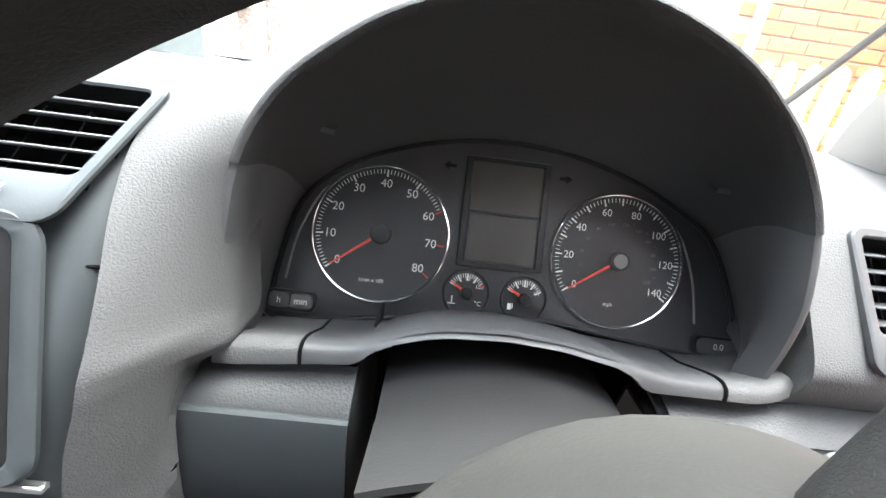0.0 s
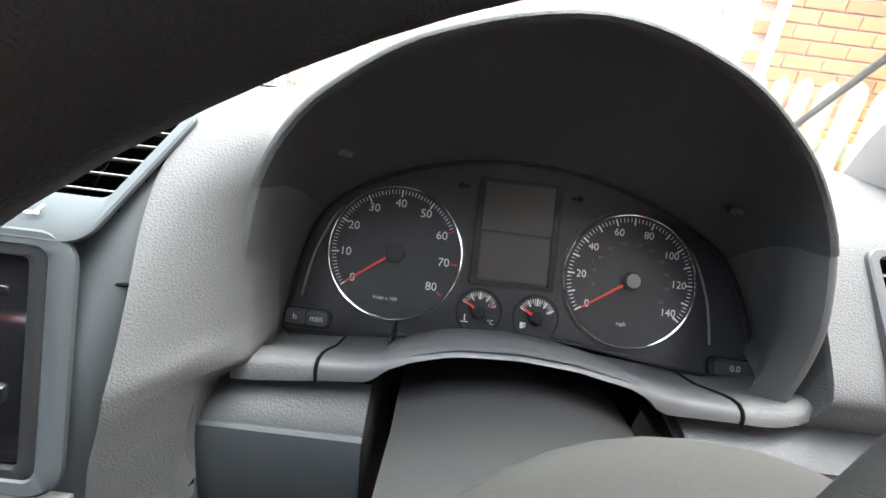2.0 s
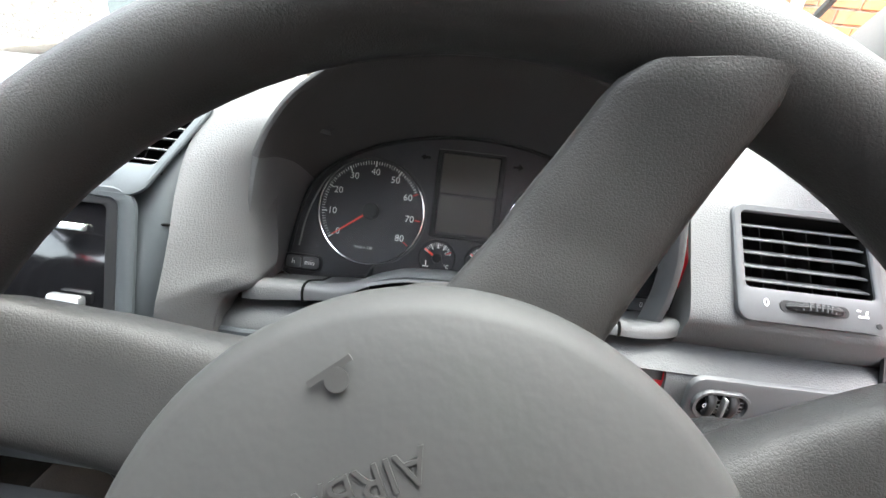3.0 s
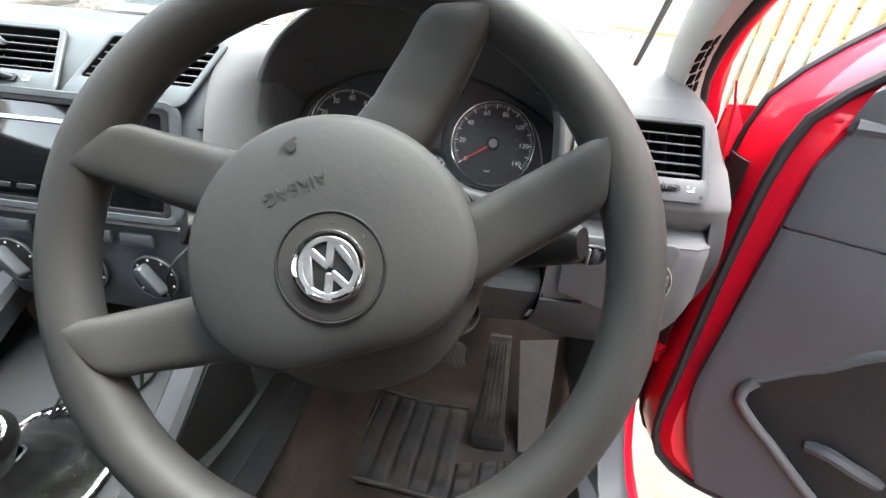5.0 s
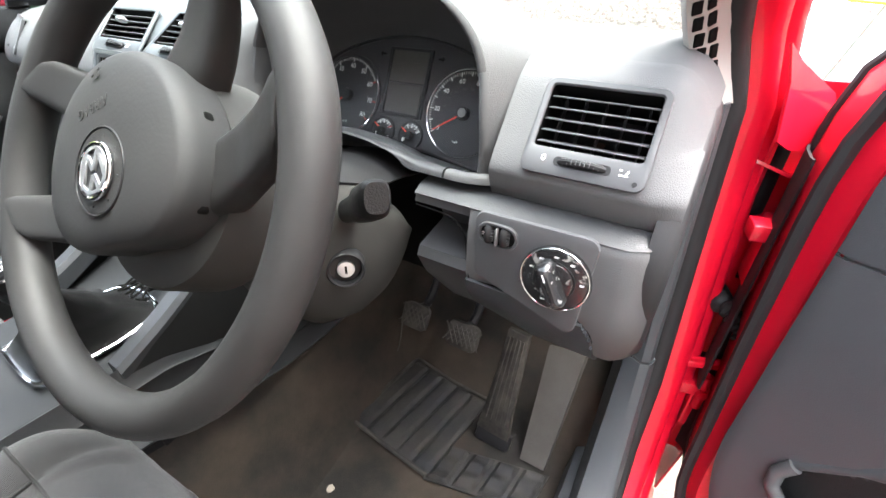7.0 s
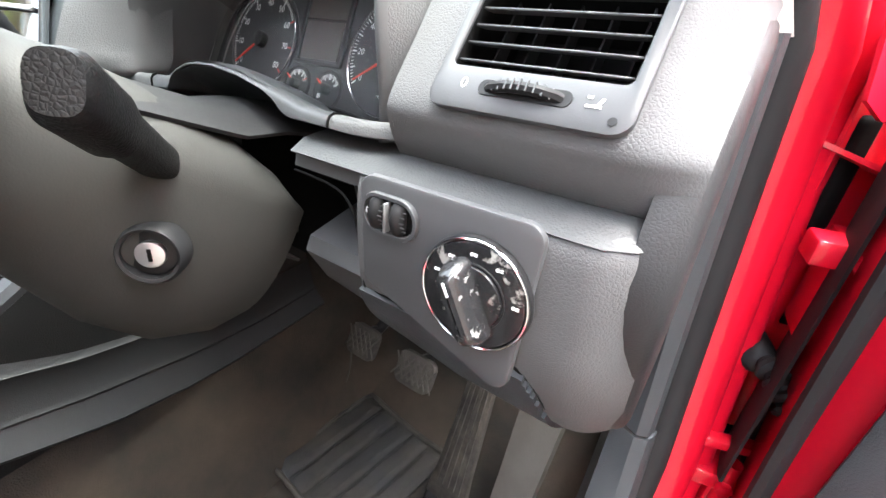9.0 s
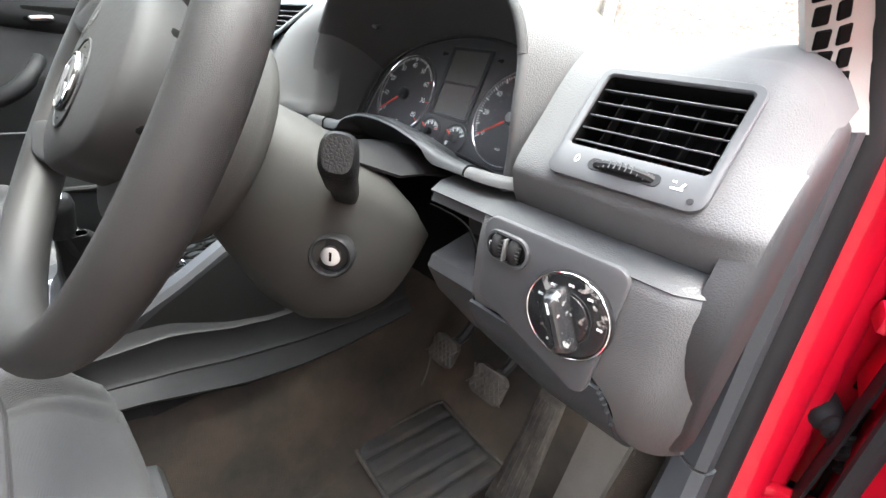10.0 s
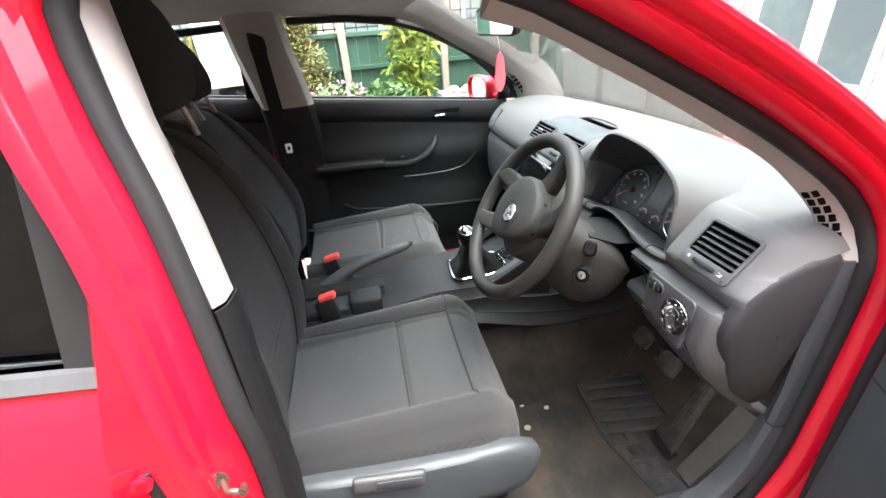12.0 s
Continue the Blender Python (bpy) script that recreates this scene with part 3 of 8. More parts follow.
    for y, z in ((0.361, 0.652), (0.371, 0.723), (0.379, 0.858), (0.384, 0.95), (0.385, 0.985), (0.386, 1.006)):
        q = 0.05 * (z - 0.75)
        rows.append([(0.443 - q, y + 0.030, z), (0.443 - q, y + 0.012, z), (0.440 - q, y + 0.003, z), (0.433 - q, y, z), (0.424 - 0.5 * q, y + 0.006, z), (0.415, y + 0.06, z)])
    part("front_pillar_cover", loft(rows, thick=0.004), DOORTRIM, car, "dark grey cover on the front door pillar")
    # bulkhead ahead of the pedals and the far footwell's side, in the darkened trim
    part("bulkhead", rbox(1.46, 0.02, 0.76, 0.004, 1, pose(XC, 0.655, 0.65)), CARPET, car, "dark carpeted bulkhead")
    part("kick_panel", rbox(0.02, 0.40, 0.72, 0.004, 1, pose(-1.05, 0.45, 0.64)), DARKTRIM, car)
    # rear of the cabin
    part("tailgate", rbox(1.30, 0.06, 0.75, 0.02, 2, pose(XC, -1.85, 0.68)), HARD, car)
    for s in (1, -1):
        x = XC + s * 0.76
        part("rear_side_panel", rbox(0.05, 0.35, 1.1, 0.015, 2, pose(x, -1.72, 0.85)), RED, car)
    part("parcel_shelf", rbox(1.25, 0.42, 0.03, 0.01, 2, pose(XC, -1.62, 1.03)), DARK, car)
    return car


car_body()


def rear_bench():
    b = thing("rear_bench", "black fabric rear bench behind the front seats", "bench seat", (XC, -1.25, 0.3))
    part("cushion", rbox(1.26, 0.48, 0.20, 0.06, 3, pose(XC, -1.10, 0.48, 4)), FABRIC2, b)
    for x in (-0.42, 0.0, 0.42):
        part("backrest", rbox(0.415, 0.14, 0.60, 0.05, 3, pose(XC + x, -1.38, 0.84, 14)), FABRIC2, b)
    part("footing", rbox(1.2, 0.40, 0.14, 0.02, 2, pose(XC, -1.12, 0.33)), CARPET, b)


rear_bench()


def striker_and_strap():
    # latch loop and check-strap bracket on the middle pillar
    st = thing("door_striker", "worn steel latch loop bolted to red pillar", "latch", (0.50, -0.60, 0.85))
    part("loop", tube(curve([(0.520, -0.554, 0.930), (0.536, -0.544, 0.933), (0.541, -0.533, 0.935), (0.536, -0.528, 0.922), (0.518, -0.536, 0.913)], 18), 0.0034, 8), STEEL, st)
    part("base_plate", disc(0.017, 0.007, 28, 0.002, axes((0.519, -0.566, 0.927), (0.25, -1, 0), (0, 0, 1))), STEEL, st)
    part("bolt", disc(0.010, 0.013, 20, 0.003, axes((0.521, -0.566, 0.927), (0.25, -1, 0), (0, 0, 1))), STEEL, st)
    br = thing("hinge_bracket", "red painted door hinge bracket bolted to middle pillar", "hinge", (0.52, -0.64, 0.93))
    part("plate", plate(outline(0.062, 0.07, 0.018, 6), 0.007, 0.002, axes((0.521, -0.630, 0.946), (0.2, -1, 0.1), (0, 0.1, 1))), RED, br)
    part("bolt", disc(0.011, 0.008, 24, 0.002, axes((0.530, -0.628, 0.960), (0.2, -1, 0.1), (0, 0.1, 1))), RED, br)
    part("bolt", disc(0.0065, 0.013, 6, 0.001, axes((0.530, -0.628, 0.960), (0.2, -1, 0.1), (0, 0.1, 1))), RED, br)
    part("arm", tube([(0.532, -0.638, 0.933), (0.540, -0.655, 0.925), (0.545, -0.675, 0.92)], 0.016, 10), RED, br)


def floor():
    # carpet: flat in the middle, rising to the bulkhead, the sill and the tunnel
    rows = []
    for j in range(61):
        y = -1.3 + 2.0 * j / 60
        row = []
        for i in range(71):
            x = -1.08 + 1.54 * i / 70
            z = 0.272 + 0.012 * noise.noise(Vector((x * 5, y * 5, 0)))
            f = min(max((y - 0.08) / 0.14, 0), 1)
            z = z * (1 - f) + 0.301 * f
            if y > 0.44:
                z += 1.6 * (y - 0.44) ** 1.15
            e = min(max((abs(x - XC) - 0.16) / 0.13, 0), 1)
            z = max(z, z + 0.25 * (1 - e) * (1 - e) * (1 + 2 * e))
            row.append((x, y, min(z, 0.75)))
        rows.append(row)
    single("floor", loft(rows, thick=0.004), CARPET, "dirty brown-black car carpet with crumbs", "floor", kind="structure")
    # bulkhead behind the pedals
    rows = [[(x, y, z) for x in (-1.05, -0.7, -0.31, 0.0, 0.42)] for y, z in ((0.50, 0.30), (0.60, 0.50), (0.64, 0.75), (0.64, 0.98))]
    single("bulkhead", loft(rows, thick=0.004), CARPET, "dark carpeted bulkhead behind the pedals", "wall", kind="structure")


floor()


# ---- dashboard ----
CX = 0.056          # the driver's middle line
VX = Vector((1, 0, 0))


def icon_person(m, s, parent):
    """The seated-figure air symbol beside a vent wheel, as plain bars."""
    b = merge(rbox(0.9 * s, 0.16 * s, 0.0004, 0, 1, at2(m, 0, -0.3 * s, 0, 0)), rbox(0.16 * s, 0.55 * s, 0.0004, 0, 1, at2(m, 0.32 * s, 0.0, 0, -25)), rbox(0.3 * s, 0.14 * s, 0.0004, 0, 1, at2(m, -0.35 * s, 0.25 * s)))
    part("symbol", b, PRINT, parent, smooth=0)


def air_vent(parent, m, w, h, slats, skew=0.0, wheel=True, zero=True, name="air_vent", mat=None):
    """A vent in its plate: m is the middle of the opening; w and h its size; skew slants its sides."""
    mg, low = 0.007, 0.026 if wheel else 0.007
    def sk(pts):
        return [(x + skew * y, y) for x, y in pts]
    outer = sk([(x, y + (mg - low) / 2) for x, y in outline(w + 2 * mg, h + mg + low, 0.010, 6)])
    inner = sk(outline(w, h, 0.004, 6))
    v = part(name, frame_ring(outer, inner, 0.005 if skew == 0 else 0.0032, 0.0012, m), mat or HARD, parent, "dark grey air vent with thin horizontal slats")
    # housing behind the slats, its unlit depth put into a near-black colour
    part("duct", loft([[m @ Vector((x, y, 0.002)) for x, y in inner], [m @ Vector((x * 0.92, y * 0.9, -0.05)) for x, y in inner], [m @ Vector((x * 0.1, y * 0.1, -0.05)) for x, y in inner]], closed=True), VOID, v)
    for k in range(slats):
        y = h * (0.5 - (k + 0.75) / (slats + 0.5))
        sl = rbox(w - 0.002, 0.0014, 0.012, 0.0005, 1, at2(m, skew * y, y, -0.004) @ pose(0, 0, 0, 31))
        part("slat", sl, HARD, v)
    for k in range(5):
        x = w * (-0.4 + 0.2 * k)
        part("vane", rbox(0.0012, h * 0.95, 0.012, 0, 1, at2(m, x, 0, -0.024)), DARK, v)
    if wheel:
        yy = -h / 2 - 0.0125
        part("slot", plate([(x, y) for x, y in outline(0.052, 0.009, 0.004, 5)], 0.0012, 0, at2(m, skew * yy, yy, 0.0045)), DARK, v)
        tw = tube([(-0.020, 0, 0), (-0.018, 0, 0.002), (-0.01, 0, 0.0045), (0, 0, 0.0055), (0.01, 0, 0.0045), (0.018, 0, 0.002), (0.020, 0, 0)], 0.0032, 8)
        part("thumbwheel", xf(tw, at2(m, skew * yy, yy, 0.004)), DARK, v, "ribbed thumbwheel")
        for k in range(9):
            x = -0.016 + 0.004 * k
            part("rib", rbox(0.0008, 0.0062, 0.001, 0, 1, at2(m, skew * yy + x, yy, 0.0125 - 0.0055 * (x / 0.018) ** 2)), HARD, v)
        if zero:
            part("mark", words("0", 0.009, at2(m, skew * yy - 0.036, yy + 0.001, 0.0053)), PRINT, v, smooth=0)
        icon_person(at2(m, skew * yy + 0.037, yy + 0.001, 0.0053), 0.0085, v)
    return v


DRIVER_FACE = [(0.275, 0.916), (0.250, 0.916), (0.236, 0.919), (0.228, 0.928), (0.221, 0.945), (0.221, 0.960), (0.247, 0.994), (0.278, 1.031), (0.300, 1.046), (0.318, 1.0505), (0.335, 1.049)]
END_ROLL = [(0.915, 0.004), (0.930, 0.004), (0.957, 0.016), (0.994, 0.036), (1.046, 0.036)]     # how far the end turns forward, by height


def dashboard():
    d = thing("dashboard", "grained dark grey plastic dashboard with air vents", "dashboard", (XC, 0.3, 0.9))
    # driver's outer face with the vent and the overhanging lip
    n = 80
    rows = []
    for k in range(71):
        x = 0.242 + 0.182 * k / 70
        e = max(0, (x - 0.384) / 0.040) ** 2
        q = max(0, (x - 0.374) / 0.050) ** 2.4
        rows.append([(x, y + e * table(END_ROLL, z), z - 0.038 * q * max(0, (z - 0.985) / 0.06)) for _, y, z in curve([(0, a, b) for a, b in DRIVER_FACE], n)])
    m = axes((0.3315, 0.2575, 1.0035), (1, 0.01, 0), (0, 0.66, 0.75))
    part("upper_panel", cut(loft(rows, thick=0.004), m, 0.102, 0.067), DASH, d)
    face = curve([(0.2435, a, b) for a, b in DRIVER_FACE], 40)
    part("inner_flank", loft([face, [(0.2435, max(p.y, 0.250) + 0.002, p.z) for p in face]], thick=0.002), DASH, d)
    air_vent(d, m @ pose(0, 0, 0.0015), 0.100, 0.064, 5)
    part("screw_cap", disc(0.0022, 0.001, 12, 0, at2(m, 0.048, -0.052, 0.006)), DARK, d)
    # dash end panel, seen with the door open; its shade is in the darker colour
    end = [(0.232, 0.816), (0.217, 0.850), (0.211, 0.886), (0.219, 0.92), (0.247, 0.964), (0.275, 0.986), (0.298, 0.999), (0.336, 1.012), (0.385, 1.014), (0.402, 0.99), (0.397, 0.93), (0.377, 0.846), (0.355, 0.76), (0.339, 0.706), (0.32, 0.697), (0.273, 0.735), (0.245, 0.78)]
    c = curve([(0, a, b) for a, b in end + end[:1]], 60)[:-1]
    mid = sum(c, Vector()) / len(c)
    rows = [[(x, mid.y + (p.y - mid.y) * s, mid.z + (p.z - mid.z) * s) for p in c] for x, s in ((0.405, 1.03), (0.415, 1.02), (0.422, 1.0), (0.4265, 0.965), (0.429, 0.90), (0.4305, 0.5), (0.4305, 0.02))]
    part("end_panel", loft(rows, closed=True, thick=0.003), ENDPANEL, d, "rounded dashboard end panel, coloured darker as if shaded")
    # top of the dash across the car
    rows = []
    for k in range(121):
        x = -1.03 + 1.454 * k / 120
        u = (x - XC) / 0.72
        rise = 0.024 * math.exp(-((x - XC) / 0.22) ** 4)
        yend = 0.50 + 0.115 * (1 - u * u)
        front = [(0.300, 1.046 + rise), (0.345, 1.056 + rise), (0.42, 1.064 + 0.5 * rise), (yend - 0.03, 1.062), (yend, 1.054), (yend + 0.03, 1.03)]
        drop = 0.012 * max(0, abs(u) - 0.93) / 0.07 if u < 0 else 0.038 * max(0, (x - 0.374) / 0.050) ** 2.4
        turn = 0.036 * max(0, (x - 0.384) / 0.040) ** 2
        rows.append([(x, y + turn * max(0, min(1, (0.46 - y) / 0.12)), z - drop) for _, y, z in curve([(0, a, b) for a, b in front], 40)])
    top = cut(loft(rows, thick=0.004), axes((0.0605, 0.345, 1.05), VX, (0, 1, 0)), 0.275, 0.13, 0, 0.06)
    top = cut(top, axes((XC, 0.350, 1.075), VX, (0, 1, 0)), 0.185, 0.062, 0, 0.03)
    part("top_panel", top, DASH, d)
    # shallow tray let into the middle of the top, its far edge bowed
    def bow(k, z, drop=0.0):
        pts = []
        for i in range(48):
            a = 2 * math.pi * i / 48
            px = 0.100 * k * math.copysign(abs(math.cos(a)) ** 0.6, math.cos(a))
            py = 0.036 * k * math.copysign(abs(math.sin(a)) ** 0.7, math.sin(a))
            pts.append((XC + px, 0.350 + py + (0.012 * (1 - (px / 0.1) ** 2) if py > 0 else 0), z - drop))
        return pts
    part("tray_rim", loft([bow(1.10, 1.0760), bow(1.06, 1.0815), bow(1.0, 1.0822), bow(0.97, 1.0790)], closed=True), DASH, d, "raised rim of the dash-top tray")
    part("tray", loft([bow(0.97, 1.0790), bow(0.94, 1.0655), bow(0.88, 1.0640), bow(0.05, 1.0640)], closed=True), DARK, d, "shallow black tray sunk in the dash top")
    # fascia below the instruments: rolled crest, short front face, arched over the column
    crest = [(-0.125, 0.9366), (-0.107, 0.9376), (-0.072, 0.9397), (-0.061, 0.9400), (-0.046, 0.9412), (-0.0344, 0.9440), (-0.015, 0.9524), (0.0042, 0.9578), (0.017, 0.9600), (0.050, 0.9617), (0.084, 0.9592), (0.120, 0.9518), (0.139, 0.9466), (0.158, 0.9428), (0.187, 0.9418), (0.230, 0.9420), (0.262, 0.9425)]
    foot = [(-0.125, 0.9208), (-0.107, 0.9216), (-0.072, 0.9264), (-0.061, 0.9278), (-0.041, 0.9298), (-0.035, 0.9335), (-0.028, 0.9415), (-0.015, 0.9490), (0.0042, 0.9558), (0.017, 0.9582), (0.050, 0.9602), (0.084, 0.9570), (0.118, 0.9495), (0.130, 0.9430), (0.138, 0.9350), (0.145, 0.9324), (0.190, 0.9322), (0.235, 0.9310), (0.262, 0.9310)]
    back = [(-0.125, 0.9015), (-0.085, 0.9035), (-0.023, 0.9100), (0.046, 0.9185), (0.104, 0.9185), (0.164, 0.9125), (0.216, 0.9065), (0.262, 0.9055)]
    def ledge_row(x):
        c, f, b = table(crest, x), table(foot, x), table(back, x)
        e = min(0.004, (c - f) * 0.45)
        g = 0.024 * max(0, (x - 0.20) / 0.06) ** 2
        return [(x, y + g, z) for y, z in ((0.302, b - 0.004), (0.296, b), (0.288, b + 0.0045), (0.262, b + (c - b) * 0.42), (0.236, b + (c - b) * 0.84), (0.227, c - 0.0013), (0.2205, c), (0.2165, c - e * 0.35), (0.2145, c - e), (0.2135, f + e * 0.4), (0.2160, f), (0.236, f - 0.004), (0.27, f - 0.020))]
    part("ledge", loft([ledge_row(-0.0715 + 0.2605 * k / 70) for k in range(71)], thick=0.003), HARD, d, "smooth grey ledge arched over the column")
    part("ledge_end", loft([ledge_row(0.1900 + 0.072 * k / 12) for k in range(13)], thick=0.003), DASH, d, "grained end of the ledge")
    part("bridge", loft([ledge_row(-0.1235 + 0.0510 * k / 12) for k in range(13)], thick=0.003), DASH, d, "grained bridge over the storage flap")
    for x in (-0.0720, 0.1895):
        r = ledge_row(x)
        part("joint", tube([(x + 0.001, y - 0.0004, z + 0.0005) for _, y, z in r[2:11]], 0.0011, 6), VOID, d)
    # knee panel round the light switch
    prof = [(0.262, 0.922), (0.225, 0.921), (0.205, 0.914), (0.199, 0.895), (0.197, 0.86), (0.199, 0.825), (0.214, 0.785), (0.25, 0.735), (0.31, 0.675), (0.365, 0.637), (0.40, 0.63)]
    cc = curve([(0, a, b) for a, b in prof], 30)
    fine = curve([(0, a, b) for a, b in prof], 90)
    rows = []
    for k in range(73):
        x = 0.232 + 0.192 * k / 72
        e = max(0, (x - 0.388) / 0.036)
        low = 0.035 * max(0, (0.30 - x) / 0.07)
        rows.append([(x, y + 0.030 * e * e, z + low * max(0, (0.82 - z) / 0.19)) for _, y, z in fine])
    seam = [(0.225, 0.822), (0.25, 0.825), (0.30, 0.829), (0.334, 0.828), (0.355, 0.822), (0.370, 0.812), (0.379, 0.79), (0.381, 0.75), (0.382, 0.60)]
    # flap's darker colour: partly its plastic, partly the shade below the curve
    for name, mat, below, label in (("knee_panel", DASH, False, "grained knee panel"), ("knee_flap", DOORTRIM, True, "smooth dark flap below the light switch, partly darkened for shade")):
        bm = loft(rows)
        gone = [f for f in bm.faces if (f.calc_center_median().x < 0.382 and f.calc_center_median().z < table(seam, f.calc_center_median().x)) != below]
        bmesh.ops.delete(bm, geom=gone, context="FACES")
        bmesh.ops.recalc_face_normals(bm, faces=bm.faces)
        bmesh.ops.solidify(bm, geom=bm.faces[:], thickness=0.004)
        part(name, bm, mat, d, label)
    # pitted strip along the top of the knee panel
    band = [p for p in cc if p.z > 0.9035 and p.y < 0.25]
    rows = []
    for k in range(19):
        x = 0.160 + 0.262 * k / 18
        e = max(0, (x - 0.388) / 0.036)
        rows.append([(x, y - 0.0012 + 0.030 * e * e, z + 0.0012) for _, y, z in band])
    part("knee_strip", loft(rows, thick=0.001), PIT, d, "pitted dark strip above the light switch")
    # dark recess between column and knee panel, with its sloping floor
    rows = [[(x, y, z) for y, z in ((0.245, 0.918), (0.210, 0.914), (0.206, 0.901), (0.260, 0.896), (0.268, 0.850), (0.212, 0.838), (0.206, 0.826), (0.225, 0.79), (0.30, 0.70))] for x in (0.158, 0.18, 0.205, 0.232)]
    part("oddments_pocket", loft(rows, thick=0.003), HARD, d, "open pocket beside the column")
    part("trim_joint", tube(curve([(0.160, 0.204, 0.898), (0.195, 0.203, 0.897), (0.215, 0.2025, 0.892), (0.228, 0.2005, 0.876), (0.232, 0.1985, 0.85), (0.235, 0.199, 0.825)], 20), 0.0011, 6), VOID, d)
    # storage flap left of the column: sloping pitted strip over a grained door
    strip = [(0.2235, 0.9215, -0.137), (0.2150, 0.9150, -0.1425), (0.2080, 0.9095, -0.1450), (0.2015, 0.9042, -0.1455), (0.2000, 0.9018, -0.1455)]
    part("flap_strip", loft([[(xl + (-0.038 - xl) * k / 8, y, z - 0.006 * (1 - k / 8) ** 2 * (y > 0.21)) for k in range(9)] for y, z, xl in strip], thick=0.003), PIT, d, "pitted dark strip on the storage flap")
    rows = [[(-0.148 + 0.110 * k / 10, y, z) for k in range(11)] for y, z in ((0.2060, 0.9012), (0.1985, 0.9016), (0.1965, 0.9000), (0.1945, 0.890), (0.1930, 0.86), (0.1925, 0.83), (0.205, 0.79), (0.25, 0.74), (0.33, 0.68))]
    part("storage_flap", loft(rows, thick=0.004), CONSOLE, d, "grained storage flap beside the column")
    edge = [(0.2235, 0.9215), (0.2015, 0.9042), (0.1965, 0.9000), (0.1930, 0.86), (0.1925, 0.83), (0.205, 0.79), (0.26, 0.73)]
    part("flap_side", loft([[(-0.0375, y, z) for y, z in edge], [(-0.0355, y + 0.004, z) for y, z in edge], [(-0.031, y + 0.08, z) for y, z in edge]], thick=0.002), DARK, d)
    # grained cheek between the centre stack and the instruments, with a rounded recess for the flap
    zs = (1.080, 1.078, 1.068, 1.045, 1.020, 0.990, 0.960, 0.9475, 0.939, 0.9345, 0.926, 0.905, 0.870, 0.83, 0.78, 0.72)
    a = [(-0.152, 0.345), (-0.153, 0.300), (-0.155, 0.262), (-0.156, 0.228), (-0.156, 0.205), (-0.1555, 0.186), (-0.1575, 0.171), (-0.159, 0.165), (-0.1605, 0.1625), (-0.1612, 0.1615), (-0.163, 0.160), (-0.168, 0.1555), (-0.173, 0.151), (-0.177, 0.147), (-0.184, 0.155), (-0.188, 0.19)]
    b = [(-0.090, 0.345), (-0.093, 0.300), (-0.098, 0.265), (-0.110, 0.247), (-0.116, 0.2405), (-0.1185, 0.233), (-0.117, 0.2255), (-0.1155, 0.2205), (-0.1165, 0.2135), (-0.1270, 0.2055), (-0.1375, 0.197), (-0.1425, 0.187), (-0.145, 0.180), (-0.146, 0.177), (-0.147, 0.19), (-0.147, 0.22)]
    def smooth_edge(pts):
        """Soft curve with six steps between one point and the next."""
        res = []
        for i in range(len(pts) - 1):
            p0, p1, p2, p3 = (pts[max(0, min(len(pts) - 1, i + q))] for q in (-1, 0, 1, 2))
            for j in range(6):
                t = j / 6
                res.append(p1 + 0.5 * t * ((p2 - p0) + t * ((2 * p0 - 5 * p1 + 4 * p2 - p3) + t * (3 * (p1 - p2) + p3 - p0))))
        return res + [pts[-1]]
    ca = smooth_edge([Vector((x, y, z)) for (x, y), z in zip(a, zs)])
    cb = smooth_edge([Vector((x, y, z + (0.006 if i < 2 else 0))) for i, ((x, y), z) in enumerate(zip(b, zs))])
    # the recess bites into the right edge only: elsewhere the cheek runs on evenly
    even = b[:8] + [(-0.1175, 0.2185), (-0.1185, 0.2175), (-0.1205, 0.2155), (-0.126, 0.208), (-0.134, 0.197), (-0.140, 0.187), (-0.147, 0.19), (-0.147, 0.22)]
    ce = smooth_edge([Vector((x, y, z + (0.006 if i < 2 else 0))) for i, ((x, y), z) in enumerate(zip(even, zs))])
    rows = []
    for k in range(25):
        t = k / 24
        rows.append([p.lerp(e, t) + (q - e) * t ** 5 + Vector((0, -0.005 * math.sin(math.pi * t) ** 0.8 * (e.x - p.x) / 0.04, 0.003 * math.sin(math.pi * t))) for p, e, q in zip(ca, ce, cb)])
    for dx, dy in ((0.0015, 0.003), (0.0025, 0.010), (0.003, 0.035)):
        rows.append([q + Vector((dx, dy, -0.002 if q.z > 0.93 else 0)) for q in cb])
    part("cheek", loft(rows, thick=0.003), DASH, d)
    # near-black sheet added behind the instruments and the ledge, so gaps look shaded
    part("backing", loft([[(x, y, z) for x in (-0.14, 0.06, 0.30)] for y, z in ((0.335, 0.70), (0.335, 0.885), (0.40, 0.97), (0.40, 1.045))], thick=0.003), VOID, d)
    # passenger side: sloping face, groove and glovebox
    prof = [(0.30, 1.052), (0.262, 1.035), (0.232, 1.005), (0.215, 0.975), (0.212, 0.955), (0.222, 0.945), (0.226, 0.935), (0.214, 0.925), (0.208, 0.90), (0.206, 0.82), (0.215, 0.75), (0.25, 0.70), (0.33, 0.66)]
    cc = curve([(0, p, q) for p, q in prof], 44)
    rows = []
    for k in range(15):
        x = -1.03 + 0.565 * k / 14
        e = max(0, (-0.93 - x) / 0.10)
        rows.append([(x, y + 0.05 * e * e, z - 0.01 * e * e) for _, y, z in cc])
    part("passenger_panel", loft(rows, thick=0.004), DASH, d, "grained passenger side panel with glovebox lid")
    mv = axes((-0.925, 0.252, 1.012), (1, -0.25, 0), (0, 0.55, 0.83))
    air_vent(d, mv, 0.095, 0.05, 4, zero=False)
    # headlamp switch and beam adjuster in their panel
    mp = axes((0.309, 0.1935, 0.8765), (1, 0.02, 0), (0, 0.06, 1))
